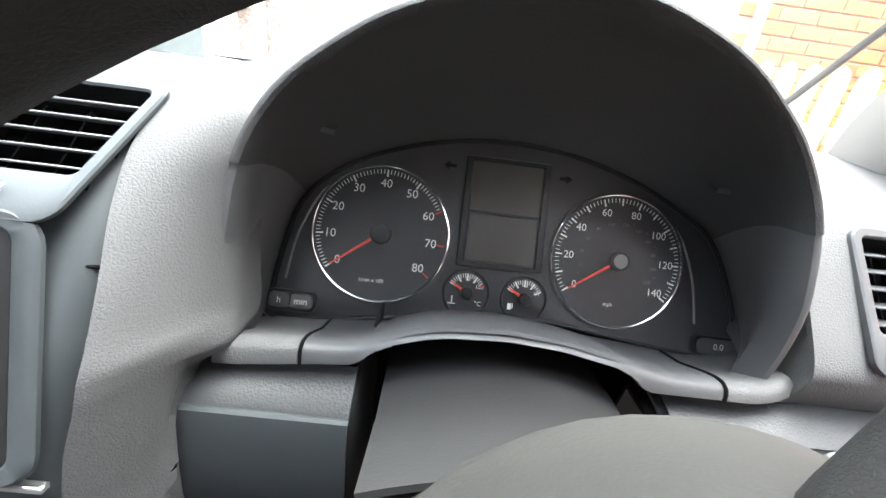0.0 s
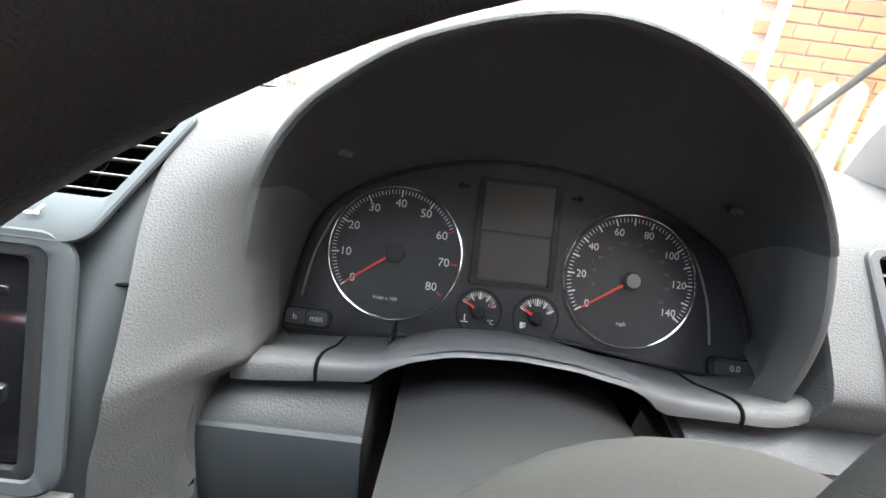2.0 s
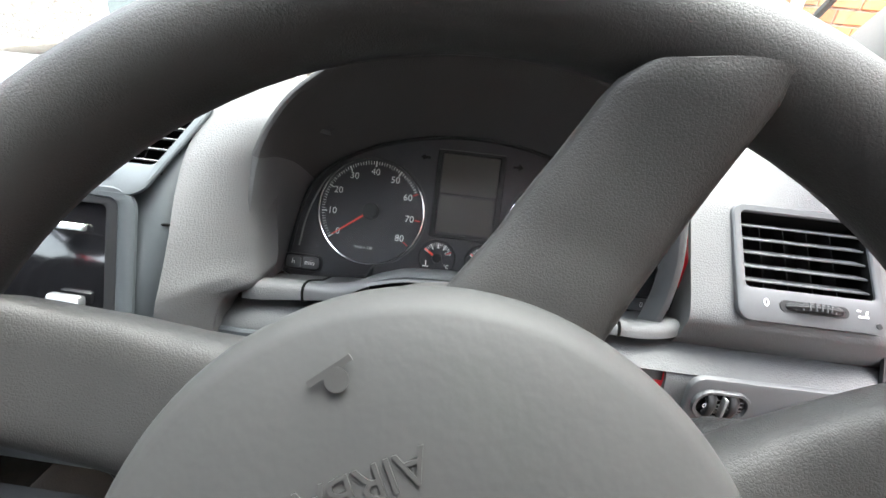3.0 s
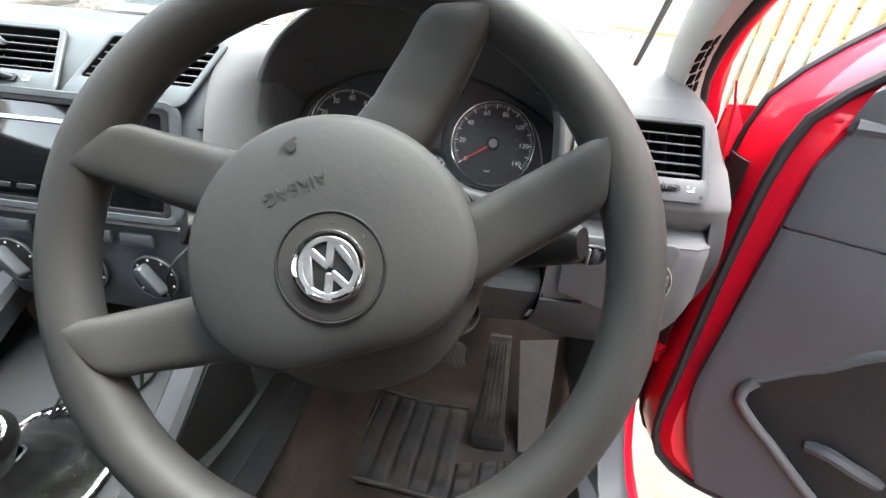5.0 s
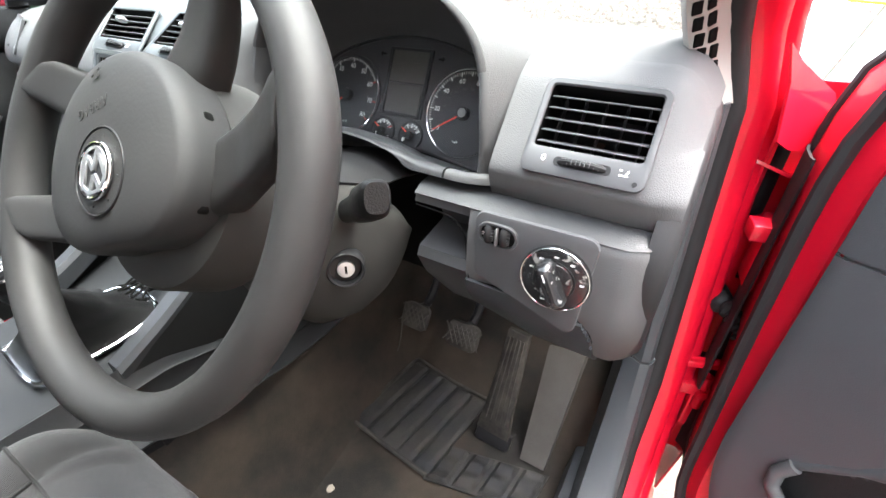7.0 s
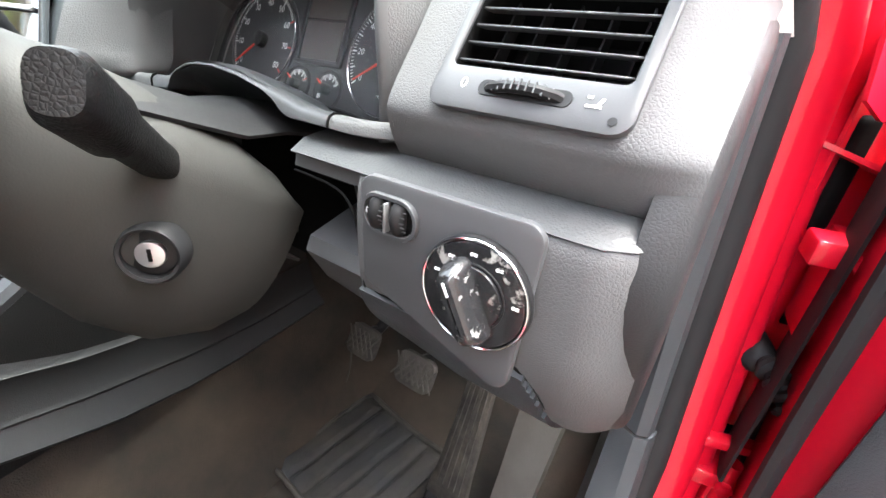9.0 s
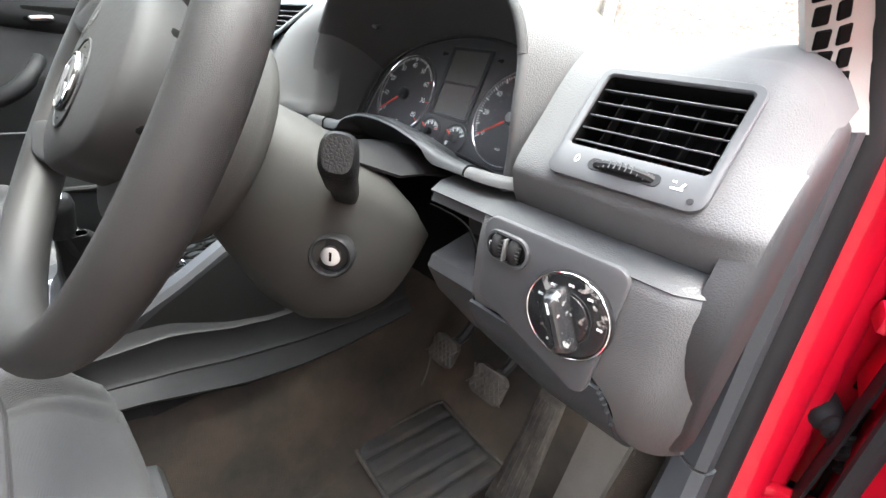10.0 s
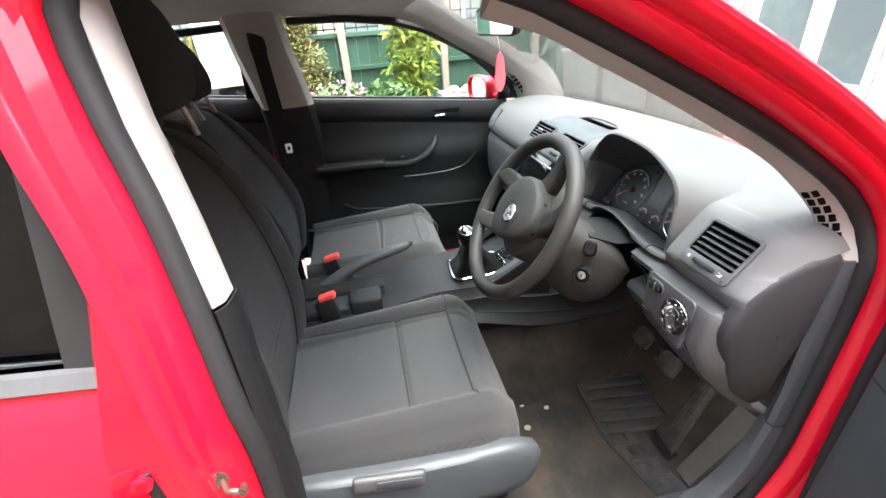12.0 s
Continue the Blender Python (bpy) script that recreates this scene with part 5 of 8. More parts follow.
def steering_column():
    c = thing("steering_column", "dark grey column shroud with ignition lock and stalk", "steering column", (CX, 0.12, 0.9))
    # lower shroud: a deep bowl growing forwards
    def sec(s, hw, top, bot):
        pts = []
        for k in range(40):
            a = 2 * math.pi * k / 40
            ca, sa = math.cos(a), math.sin(a)
            x = hw * math.copysign(abs(ca) ** 0.78, ca)
            v = (top if sa > 0 else bot) * abs(sa) ** 0.85
            pts.append(MW0 @ Vector((x, v if sa > 0 else -v, -s)))
        return pts
    rows = [sec(0.070, 0.044, 0.040, 0.045), sec(0.074, 0.052, 0.048, 0.056), sec(0.090, 0.060, 0.052, 0.070), sec(0.125, 0.070, 0.054, 0.095), sec(0.17, 0.079, 0.052, 0.125), sec(0.215, 0.084, 0.045, 0.140), sec(0.255, 0.085, 0.03, 0.135), sec(0.28, 0.08, 0.01, 0.12)]
    part("shroud", loft(rows, closed=True, caps=True), SHROUD, c)
    part("shroud_collar", xf(ring(0.058, 0.005, 48), MW0 @ pose(0, 0, -0.07)), DARK, c)
    # cover between shroud and ledge
    rows = [[(WC.x + (0.066 if u > 0 else 0.082) * u, y, z - 0.018 * u * u) for u in [-1 + 2 * k / 14 for k in range(15)]] for y, z in ((0.120, 0.968), (0.15, 0.955), (0.19, 0.938), (0.225, 0.935), (0.27, 0.925))]
    part("column_cover", loft(rows, thick=0.003), RUBBER, c, "dark cover over the column behind the wheel")
    # ignition lock on the right cheek
    mk = axes((0.142, 0.1005, 0.863), Vector((0.62, 0.70, 0.1)), (-0.1, 0.1, 1))
    ig = part("ignition_lock", loft([[mk @ Vector((r * math.cos(a), r * math.sin(a), z)) for a in [2 * math.pi * k / 40 for k in range(40)]] for r, z in ((0.021, -0.012), (0.0205, 0.003), (0.0185, 0.0055), (0.0165, 0.0045), (0.0155, -0.002))], closed=True), DARK, c, "ignition lock with steel barrel")
    part("barrel", disc(0.0155, 0.003, 36, 0.001, mk @ pose(0, 0, -0.004)), DARK, ig)
    part("lock_face", disc(0.0092, 0.004, 32, 0.0012, mk @ pose(0, 0, -0.001)), SILVER, ig)
    part("key_slot", rbox(0.0024, 0.0085, 0.0008, 0, 1, mk @ pose(0, 0, 0.0032, 0, 0, -8)), VOID, ig)
    # wiper stalk
    b, tip = Vector((0.126, 0.128, 0.9125)), Vector((0.222, 0.066, 0.979))
    d = (tip - b).normalized()
    st = part("stalk", loft([[axes(b + d * s, Vector((0.5, 0.6, -0.1)), WUP) @ Vector((hw * math.copysign(abs(math.cos(a)) ** 0.7, math.cos(a)), hh * math.copysign(abs(math.sin(a)) ** 0.7, math.sin(a)), 0)) for a in [2 * math.pi * k / 24 for k in range(24)]] for s, hw, hh in ((-0.02, 0.012, 0.012), (0.03, 0.0115, 0.0115), (0.075, 0.0110, 0.0120), (0.090, 0.0125, 0.0160), (0.130, 0.0125, 0.0155), (0.137, 0.0095, 0.012))], closed=True, caps=True), LEATHER, c, "black wiper stalk")
    mt = axes(tip + d * 0.0045, Vector((0.5, 0.6, -0.1)), WUP)
    for k in range(3):
        part("legend", rbox(0.009, 0.0009, 0.0004, 0, 1, mt @ pose(0, 0.006 - 0.005 * k, 0.0)), PRINTDIM, st, smooth=0)
    part("stalk_collar", xf(ring(0.0165, 0.003, 36), axes(b - d * 0.004, Vector((0.62, 0.70, 0.1)), (-0.1, 0.1, 1))), DARK, c)
    # the other stalk, towards the middle of the car
    b2, t2 = Vector((-0.026, 0.118, 0.912)), Vector((-0.10, 0.055, 0.955))
    part("stalk", tube([b2, b2.lerp(t2, 0.6), t2], [0.010, 0.011, 0.014], 14), LEATHER, c, "black indicator stalk")
    return c


steering_column()


# ---- seats ----
def groove(d, w=0.006, depth=0.010):
    return -depth * math.exp(-(d / w) ** 2)


def seat(x0, side, label, bolster, head, lean):
    """side is +1 where the door is at +x. bolster: (height, place) pairs of the side bolsters' front; head: middle of the headrest."""
    s = thing("front_chair", label, "seat", (x0, -0.35, 0.3), "front car seats")
    def P(x, y, z):
        return Vector((x0 + side * x, y, z))
    # cushion
    ny, nx = 80, 120
    top = []
    for j in range(ny + 1):
        t = j / ny
        y = -0.60 + 0.495 * t
        row = []
        for i in range(nx + 1):
            u = -1 + 2 * i / nx
            half = 0.245 - 0.02 * (1 - t) - 0.022 * max(0, (t - 0.8) / 0.2) ** 2
            x = u * half
            z = 0.622 + 0.028 * t - 0.045 * max(0, (t - 0.86) / 0.14) ** 2.4
            b = max(0, (abs(u) - 0.62) / 0.38)
            z += 0.034 * math.sin(math.pi * min(b * 1.15, 1)) ** 1.3 - 0.055 * max(0, b - 0.75) ** 1.5 * 6
            z += groove(abs(x) - 0.162) + (groove(y + 0.32) if abs(x) < 0.162 else 0) - 0.010 * (1 - (x / 0.2) ** 2) * (abs(x) < 0.2)
            row.append((x, y, z))
        top.append(row)
    rows = []
    for row in top:
        x_l, y, z_l = row[0]
        x_r, _, z_r = row[-1]
        f = (y + 0.60) / 0.495
        zb = 0.50 - 0.02 * f
        rows.append([P(x_l * 0.97, y, zb)] + [P(x_l * 1.01, y, (zb + z_l) / 2)] + [P(*q) for q in row] + [P(x_r * 1.01, y, (zb + z_r) / 2), P(x_r * 0.97, y, zb)])
    fr = rows[-1]
    for dy, k in ((0.020, 0.12), (0.030, 0.35), (0.030, 0.7), (0.012, 1.0)):
        zb = 0.455
        rows.append([Vector((p.x, p.y + dy * (1 - 0.6 * (abs(p.x - x0) / 0.25) ** 3), p.z + (zb - p.z) * k)) for p in fr])
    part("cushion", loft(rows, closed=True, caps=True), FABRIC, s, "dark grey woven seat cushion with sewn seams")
    # sewn seams lying in the grooves
    def on_row(row, x):
        return min(row, key=lambda q: abs(q[0] - x))
    for x in (-0.162, 0.162):
        pts = [on_row(top[j], x) for j in range(6, 72, 3)]
        part("seam", tube([P(x, q[1], q[2] + 0.0025) for q in pts], 0.0022, 6), FABRIC2, s, "dark sewn seam")
    for j, w in ((int(80 * 0.28 / 0.495), 0.162), (int(80 * 0.865), 0.20)):
        pts = [q for q in top[j] if abs(q[0]) <= w]
        part("seam", tube([P(q[0], q[1], q[2] + 0.0022) for q in pts[::4]], 0.0022, 6), FABRIC2, s, "dark sewn seam")
    # backrest: hollow middle between two swelling side bolsters, bowed from bottom to top
    line = curve([(0, y, z) for z, y in bolster], 61)
    nrm = Vector((0, math.cos(math.asin(lean)), lean))
    rows = []
    for j, p in enumerate(line):
        t = j / 60
        half = 0.232 + 0.016 * math.sin(math.pi * min(t * 1.25, 1)) - 0.085 * max(0, (t - 0.60) / 0.40) ** 2.2
        hollow = 0.046 * math.sin(math.pi * min(max(0.12 + 0.80 * t, 0), 1)) ** 0.8 * (1 - 0.5 * t)
        round_top = max(0, (t - 0.90) / 0.10) ** 2
        front, back = [], []
        for i in range(61):
            u = -1 + 2 * i / 60
            b = min(max((abs(u) - 0.52) / 0.30, 0), 1)
            swell = b * b * (3 - 2 * b)
            d = -hollow * (1 - swell) - 0.075 * max(0, (abs(u) - 0.80) / 0.20) ** 2.2 - 0.045 * round_top
            x = u * half
            seam = 0.62 * half
            d += groove(abs(x) - seam, 0.005, 0.007) + (groove(t * 0.62 - 0.40, 0.005, 0.006) if abs(x) < seam else 0)
            q = p + nrm * d
            front.append(P(x, q.y, q.z))
        for i in range(41):
            u = 1 - 2 * i / 40
            q = p - nrm * (0.125 - 0.03 * t - 0.04 * abs(u) ** 4 - 0.035 * round_top)
            back.append(P(u * half * 0.97, q.y, q.z))
        rows.append(front + back)
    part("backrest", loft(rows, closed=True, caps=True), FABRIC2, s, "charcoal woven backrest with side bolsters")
    for sx in (-1, 1):
        pts = []
        for j in range(4, 56, 3):
            half = 0.232 + 0.016 * math.sin(math.pi * min(j / 60 * 1.25, 1)) - 0.085 * max(0, (j / 60 - 0.60) / 0.40) ** 2.2
            k = min(range(61), key=lambda i: abs((-1 + 2 * i / 60) - sx * 0.62))
            pts.append(rows[j][k] + nrm * 0.0035)
        part("seam", tube(pts, 0.002, 6), DARK, s, "dark sewn seam")
    # headrest on two posts
    hy, hz = head
    ax = Vector((0, -lean, math.cos(math.asin(lean))))
    rows = []
    for k in range(15):
        a = math.pi * k / 14
        v, sc = -math.cos(a), max(math.sin(a), 0.12) ** 0.45
        ring_pts = []
        for i in range(32):
            b = 2 * math.pi * i / 32
            x = 0.130 * sc * math.copysign(abs(math.cos(b)) ** 0.7, math.cos(b))
            n2 = 0.058 * sc * math.copysign(abs(math.sin(b)) ** 0.75, math.sin(b))
            q = Vector((0, hy, hz)) + ax * v * 0.094 + nrm * n2
            ring_pts.append(P(x, q.y, q.z))
        rows.append(ring_pts)
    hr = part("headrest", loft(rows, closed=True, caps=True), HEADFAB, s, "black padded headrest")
    for dx in (-0.07, 0.07):
        q0, q1 = Vector((0, hy, hz)) - ax * 0.15, Vector((0, hy, hz)) - ax * 0.06
        part("headrest_post", tube([P(dx, q0.y, q0.z), P(dx, q1.y, q1.z)], 0.006, 10), STEEL, hr)
    # plastic side cover with the height lever, runners
    prof = [(-0.64, 0.60), (-0.55, 0.600), (-0.40, 0.585), (-0.25, 0.580), (-0.12, 0.578), (-0.06, 0.55), (-0.055, 0.49), (-0.10, 0.43), (-0.30, 0.40), (-0.60, 0.40), (-0.66, 0.48)]
    c = curve([(0, a, b) for a, b in prof + prof[:1]], 44)[:-1]
    mid = sum(c, Vector()) / len(c)
    rows = [[P(x, mid.y + (q.y - mid.y) * k, mid.z + (q.z - mid.z) * k) for q in c] for x, k in ((0.235, 1.0), (0.250, 1.0), (0.262, 0.97), (0.268, 0.90), (0.270, 0.6), (0.270, 0.05))]
    cv = part("side_cover", loft(rows, closed=True, thick=0.003), CONSOLE, s, "dark grey plastic seat side cover")
    part("lever", rbox(0.016, 0.145, 0.040, 0.007, 3, pose(x0 + side * 0.280, -0.385, 0.588, -8)), HARD, cv, "seat height lever")
    part("lever_inset", rbox(0.003, 0.09, 0.018, 0.001, 2, pose(x0 + side * 0.2885, -0.365, 0.588, -8)), DOORTRIM, cv)
    for dx in (-0.19, 0.19):
        part("runner", rbox(0.04, 0.50, 0.10, 0.008, 2, pose(x0 + side * dx, -0.36, 0.36)), DARK, s)
    part("pan", rbox(0.44, 0.46, 0.07, 0.02, 2, pose(x0, -0.34, 0.44)), DARK, s)
    part("front_skirt", rbox(0.40, 0.05, 0.08, 0.02, 2, pose(x0, -0.085, 0.42)), HARD, s)
    return s


seat(CX, 1, "dark grey fabric driver's seat with plastic side cover", [(0.585, -0.590), (0.65, -0.572), (0.78, -0.553), (0.93, -0.568), (1.09, -0.612), (1.19, -0.660), (1.262, -0.715)], (-0.668, 1.374), 0.20)
seat(-0.68, -1, "dark grey fabric passenger seat beside the handbrake", [(0.56, -0.650), (0.66, -0.630), (0.78, -0.628), (0.95, -0.692), (1.115, -0.790), (1.205, -0.875)], (-0.862, 1.302), 0.34)


def buckle(x, y, z, label):
    b = thing("seat_belt_buckle", label, "seat belt buckle", (x, y, z - 0.05), "seat belt buckles")
    part("case", rbox(0.030, 0.055, 0.075, 0.006, 3, pose(x, y, z - 0.04, 12)), DARK, b)
    part("button", rbox(0.026, 0.050, 0.016, 0.005, 3, pose(x, y + 0.006, z + 0.003, 12)), BUCKLE, b, "red release button")
    part("stem", tube([(x, y - 0.008, z - 0.07), (x, y - 0.04, z - 0.22)], 0.010, 8, flat=0.5), DARK, b)


buckle(-0.190, -0.511, 0.704, "black belt buckle with red button by driver's seat")
buckle(-0.435, -0.505, 0.700, "black belt buckle with red button by passenger seat")


# ---- centre stack and console ----
def centre_stack():
    c = thing("centre_stack", "blue-grey centre console stack with radio and heater knobs", "centre console", (XC, 0.2, 0.85))
    line = [(0.345, 1.083), (0.300, 1.081), (0.262, 1.071), (0.228, 1.048), (0.205, 1.023), (0.185, 0.993), (0.168, 0.950), (0.155, 0.90), (0.146, 0.85), (0.142, 0.80), (0.150, 0.765), (0.19, 0.74)]
    cc = curve([(0, a, b) for a, b in line], 130)
    rows = []
    for k in range(101):
        u = -1 + 2 * k / 100
        e = max(0, abs(u) - 0.86) / 0.14
        rows.append([(XC + u * table([(0.74, 0.122), (0.83, 0.133), (0.89, 0.138), (0.955, 0.1515), (0.99, 0.1555), (1.1, 0.156)], z), y + 0.010 * e * e, z - 0.004 * e * e) for _, y, z in cc])
    sheet = loft(rows, thick=0.004)
    def on(z):
        a = min(cc, key=lambda p: abs(p.z - z))
        i = cc.index(a)
        d = (cc[max(i - 2, 0)] - cc[min(i + 2, 129)]).normalized()
        return a, d
    for s in (1, -1):
        p, d = on(1.050)
        cut(sheet, axes((XC + s * 0.085, p.y - 0.003, p.z), VX, d), 0.125, 0.059, 0.28 * s)
    p, d = on(0.957)
    cut(sheet, axes((XC, p.y - 0.002, p.z), VX, d), 0.250, 0.116)
    part("fascia", sheet, CONSOLE, c)
    # two upper vents with slanting sides
    for s in (1, -1):
        p, d = on(1.050)
        m = axes((XC + s * 0.085, p.y - 0.003, p.z), VX, d)
        v = air_vent(c, m, 0.123, 0.056, 5, skew=0.28 * s, zero=False, mat=CONSOLE)
        part("vane_slider", rbox(0.022, 0.006, 0.010, 0.002, 2, m @ pose(-0.008, 0.003, 0.008)), SILVER, v, "silver vent slider")
    # recessed radio with a loose bright face
    p, d = on(0.957)
    m = axes((XC, p.y - 0.002, p.z), VX, d)
    rd = part("radio", frame_ring(outline(0.270, 0.132, 0.016, 6), outline(0.244, 0.114, 0.006, 6), 0.004, 0.0015, m), CONSOLE, c, "dark radio with glossy black front")
    part("radio_inner", frame_ring(outline(0.246, 0.116, 0.006, 6), outline(0.226, 0.104, 0.004, 6), 0.003, 0.001, m), DARK, rd)
    part("radio_front", rbox(0.228, 0.106, 0.012, 0.003, 2, m @ pose(0, 0, -0.006)), RADIOGLASS, rd, "glossy black radio screen")
    part("radio_slot", rbox(0.20, 0.005, 0.004, 0.001, 1, m @ pose(0, 0.034, 0.004)), SILVER, rd)
    part("radio_clip", rbox(0.026, 0.010, 0.008, 0.003, 2, m @ pose(0.088, -0.020, 0.006)), SILVER, rd, "loose silvery plastic piece")
    for k in range(4):
        part("radio_key", rbox(0.022, 0.006, 0.003, 0.001, 1, m @ pose(-0.075 + 0.03 * k, -0.04, 0.004)), DARK, rd)
    q = on(1.003)[0]
    part("joint", tube([(XC + 0.136, q.y - 0.001, q.z - 0.008), (XC + 0.1555, q.y + 0.002, q.z - 0.008)], 0.0011, 6), VOID, c)
    # slim button strip and heater knobs
    p, d = on(0.878)
    m = axes((XC, p.y - 0.003, p.z), VX, d)
    part("button_strip", rbox(0.27, 0.004, 0.006, 0.001, 1, m @ pose(0, 0.012, 0)), SILVER, c)
    for k in range(4):
        part("button", rbox(0.040, 0.016, 0.006, 0.003, 2, m @ pose(-0.075 + 0.05 * k, -0.006, 0.002)), CONSOLE, c)
    p, d = on(0.828)
    m = axes((XC, p.y - 0.003, p.z), VX, d)
    for k in (-1, 0, 1):
        mm = m @ pose(0.088 * k, 0, 0)
        kb = part("heater_knob", disc(0.029, 0.004, 40, 0.001, mm), DARK, c, "round heater knob with grip bar")
        part("knob_ring", ring(0.0275, 0.0012, 40, mm @ pose(0, 0, 0.004)), CONSOLE, kb)
        part("knob_grip", plate(outline(0.012, 0.042, 0.005, 5), 0.016, 0.004, mm @ pose(0, 0, 0.002, 0, 0, 35)), CONSOLE, kb)
        for a in range(0, 300, 40):
            part("knob_mark", disc(0.0014, 0.0005, 8, 0, mm @ pose(0.0235 * math.cos(radians(a - 60)), 0.0235 * math.sin(radians(a - 60)), 0.004)), PRINT, kb, smooth=0)
    part("loose_wire", tube(curve([(-0.175, 0.150, 0.872), (-0.183, 0.128, 0.862), (-0.192, 0.122, 0.845), (-0.196, 0.124, 0.83), (-0.20, 0.128, 0.80), (-0.206, 0.140, 0.765)], 18), 0.0016, 6), DARK, c, "loose thin black wire")
    return c


centre_stack()


def tunnel_console():
    t = thing("tunnel_console", "dark grey tunnel console between the front seats", "centre console", (XC, -0.2, 0.5))
    def w(y):
        return 0.155 if y > -0.05 else 0.155 - 0.03 * min(1, (-0.05 - y) / 0.15)
    def ztop(y):
        return 0.655 + 0.045 * max(0, y - 0.0) / 0.14 if y > -0.2 else 0.655 - 0.03 * min(1, (-0.2 - y) / 0.15)
    ys = [0.16 - 0.86 * k / 24 for k in range(25)]
    rows = []
    for y in ys:
        ww, zt = w(y), ztop(y)
        rows.append([(XC - ww - 0.02, y, 0.29), (XC - ww - 0.012, y, 0.45), (XC - ww, y, zt - 0.02), (XC - ww + 0.012, y, zt - 0.003), (XC - ww * 0.6, y, zt), (XC + ww * 0.6, y, zt), (XC + ww - 0.012, y, zt - 0.003), (XC + ww, y, zt - 0.02), (XC + ww + 0.012, y, 0.45), (XC + ww + 0.02, y, 0.29)])
    part("console_body", loft(rows, thick=0.003), TUNNEL, t)
    # sloping strut at each side from the stack down to the console
    for s in (1, -1):
        a = [Vector((XC + s * 0.138, 0.165, 0.775)), Vector((XC + s * 0.140, 0.09, 0.735)), Vector((XC + s * 0.141, 0.02, 0.695)), Vector((XC + s * 0.142, -0.05, 0.662))]
        c = curve(a, 14)
        part("strut", loft([[p + Vector((q * 1.0, 0.0, r)) for q, r in [(-0.016, -0.02), (-0.018, 0.008), (-0.012, 0.016), (0.010, 0.016), (0.017, 0.008), (0.016, -0.02)]] for p in c], closed=True, caps=True), STRUT, t, "sloping grey console strut")
        part("strut_side", loft([[(XC + s * 0.155, p.y, p.z) for p in c], [(XC + s * 0.162, p.y, 0.52) for p in c], [(XC + s * 0.17, p.y, 0.30) for p in c]], thick=0.003), DARKTRIM, t)
    # open tray in front of the gear lever
    part("tray", rbox(0.18, 0.17, 0.012, 0.008, 2, pose(XC, 0.085, 0.668, 10)), DARK, t, "dark open tray with tangled leads")
    for k in range(11):
        part("rib", rbox(0.15, 0.004, 0.004, 0.001, 1, pose(XC, 0.015 + 0.0135 * k, 0.662 + 0.00238 * k, 10)), DARK, t)
    for k in range(6):
        p = [(XC - 0.07 + 0.14 * random.random(), 0.02 + 0.12 * random.random(), 0.675 + 0.03 * random.random()) for _ in range(6)]
        part("lead", tube(curve(p, 40), 0.002, 6), VOID, t, "tangled black lead")
    # armrest box behind the handbrake
    part("oddments_box", rbox(0.075, 0.10, 0.085, 0.012, 3, pose(XC + 0.075, -0.40, 0.625)), TUNNEL, t)
    part("rear_box", rbox(0.22, 0.22, 0.10, 0.015, 3, pose(XC, -0.55, 0.60)), TUNNEL, t)
    # side panel beside the driver's leg: two pressed lines sweeping up to the rear
    low = [(-0.20, 0.60), (-0.05, 0.570), (0.0, 0.553), (0.08, 0.528), (0.17, 0.514), (0.25, 0.511), (0.42, 0.52)]
    mid = [(-0.20, 0.62), (0.0, 0.584), (0.07, 0.567), (0.19, 0.548), (0.30, 0.540), (0.42, 0.545)]
    top = [(-0.20, 0.645), (0.0, 0.640), (0.075, 0.617), (0.14, 0.606), (0.30, 0.60), (0.42, 0.60)]
    rows = []
    for k in range(40):
        y = -0.20 + 0.62 * k / 39
        zl, zm, zt = table(low, y), table(mid, y), table(top, y)
        rows.append([(-0.156, y, zt + 0.035), (-0.147, y, zt + 0.004), (-0.142, y, zt), (-0.143, y, zt - 0.003), (-0.136, y, zm + 0.005), (-0.131, y, zm), (-0.132, y, zm - 0.003), (-0.120, y, zl + 0.010), (-0.110, y, zl), (-0.112, y, zl - 0.005), (-0.130, y, zl - 0.02)])
    part("tunnel_side", loft(rows, thick=0.003), TUNNEL, t, "dark grey side panel of the tunnel with pressed lines")
    return t


tunnel_console()


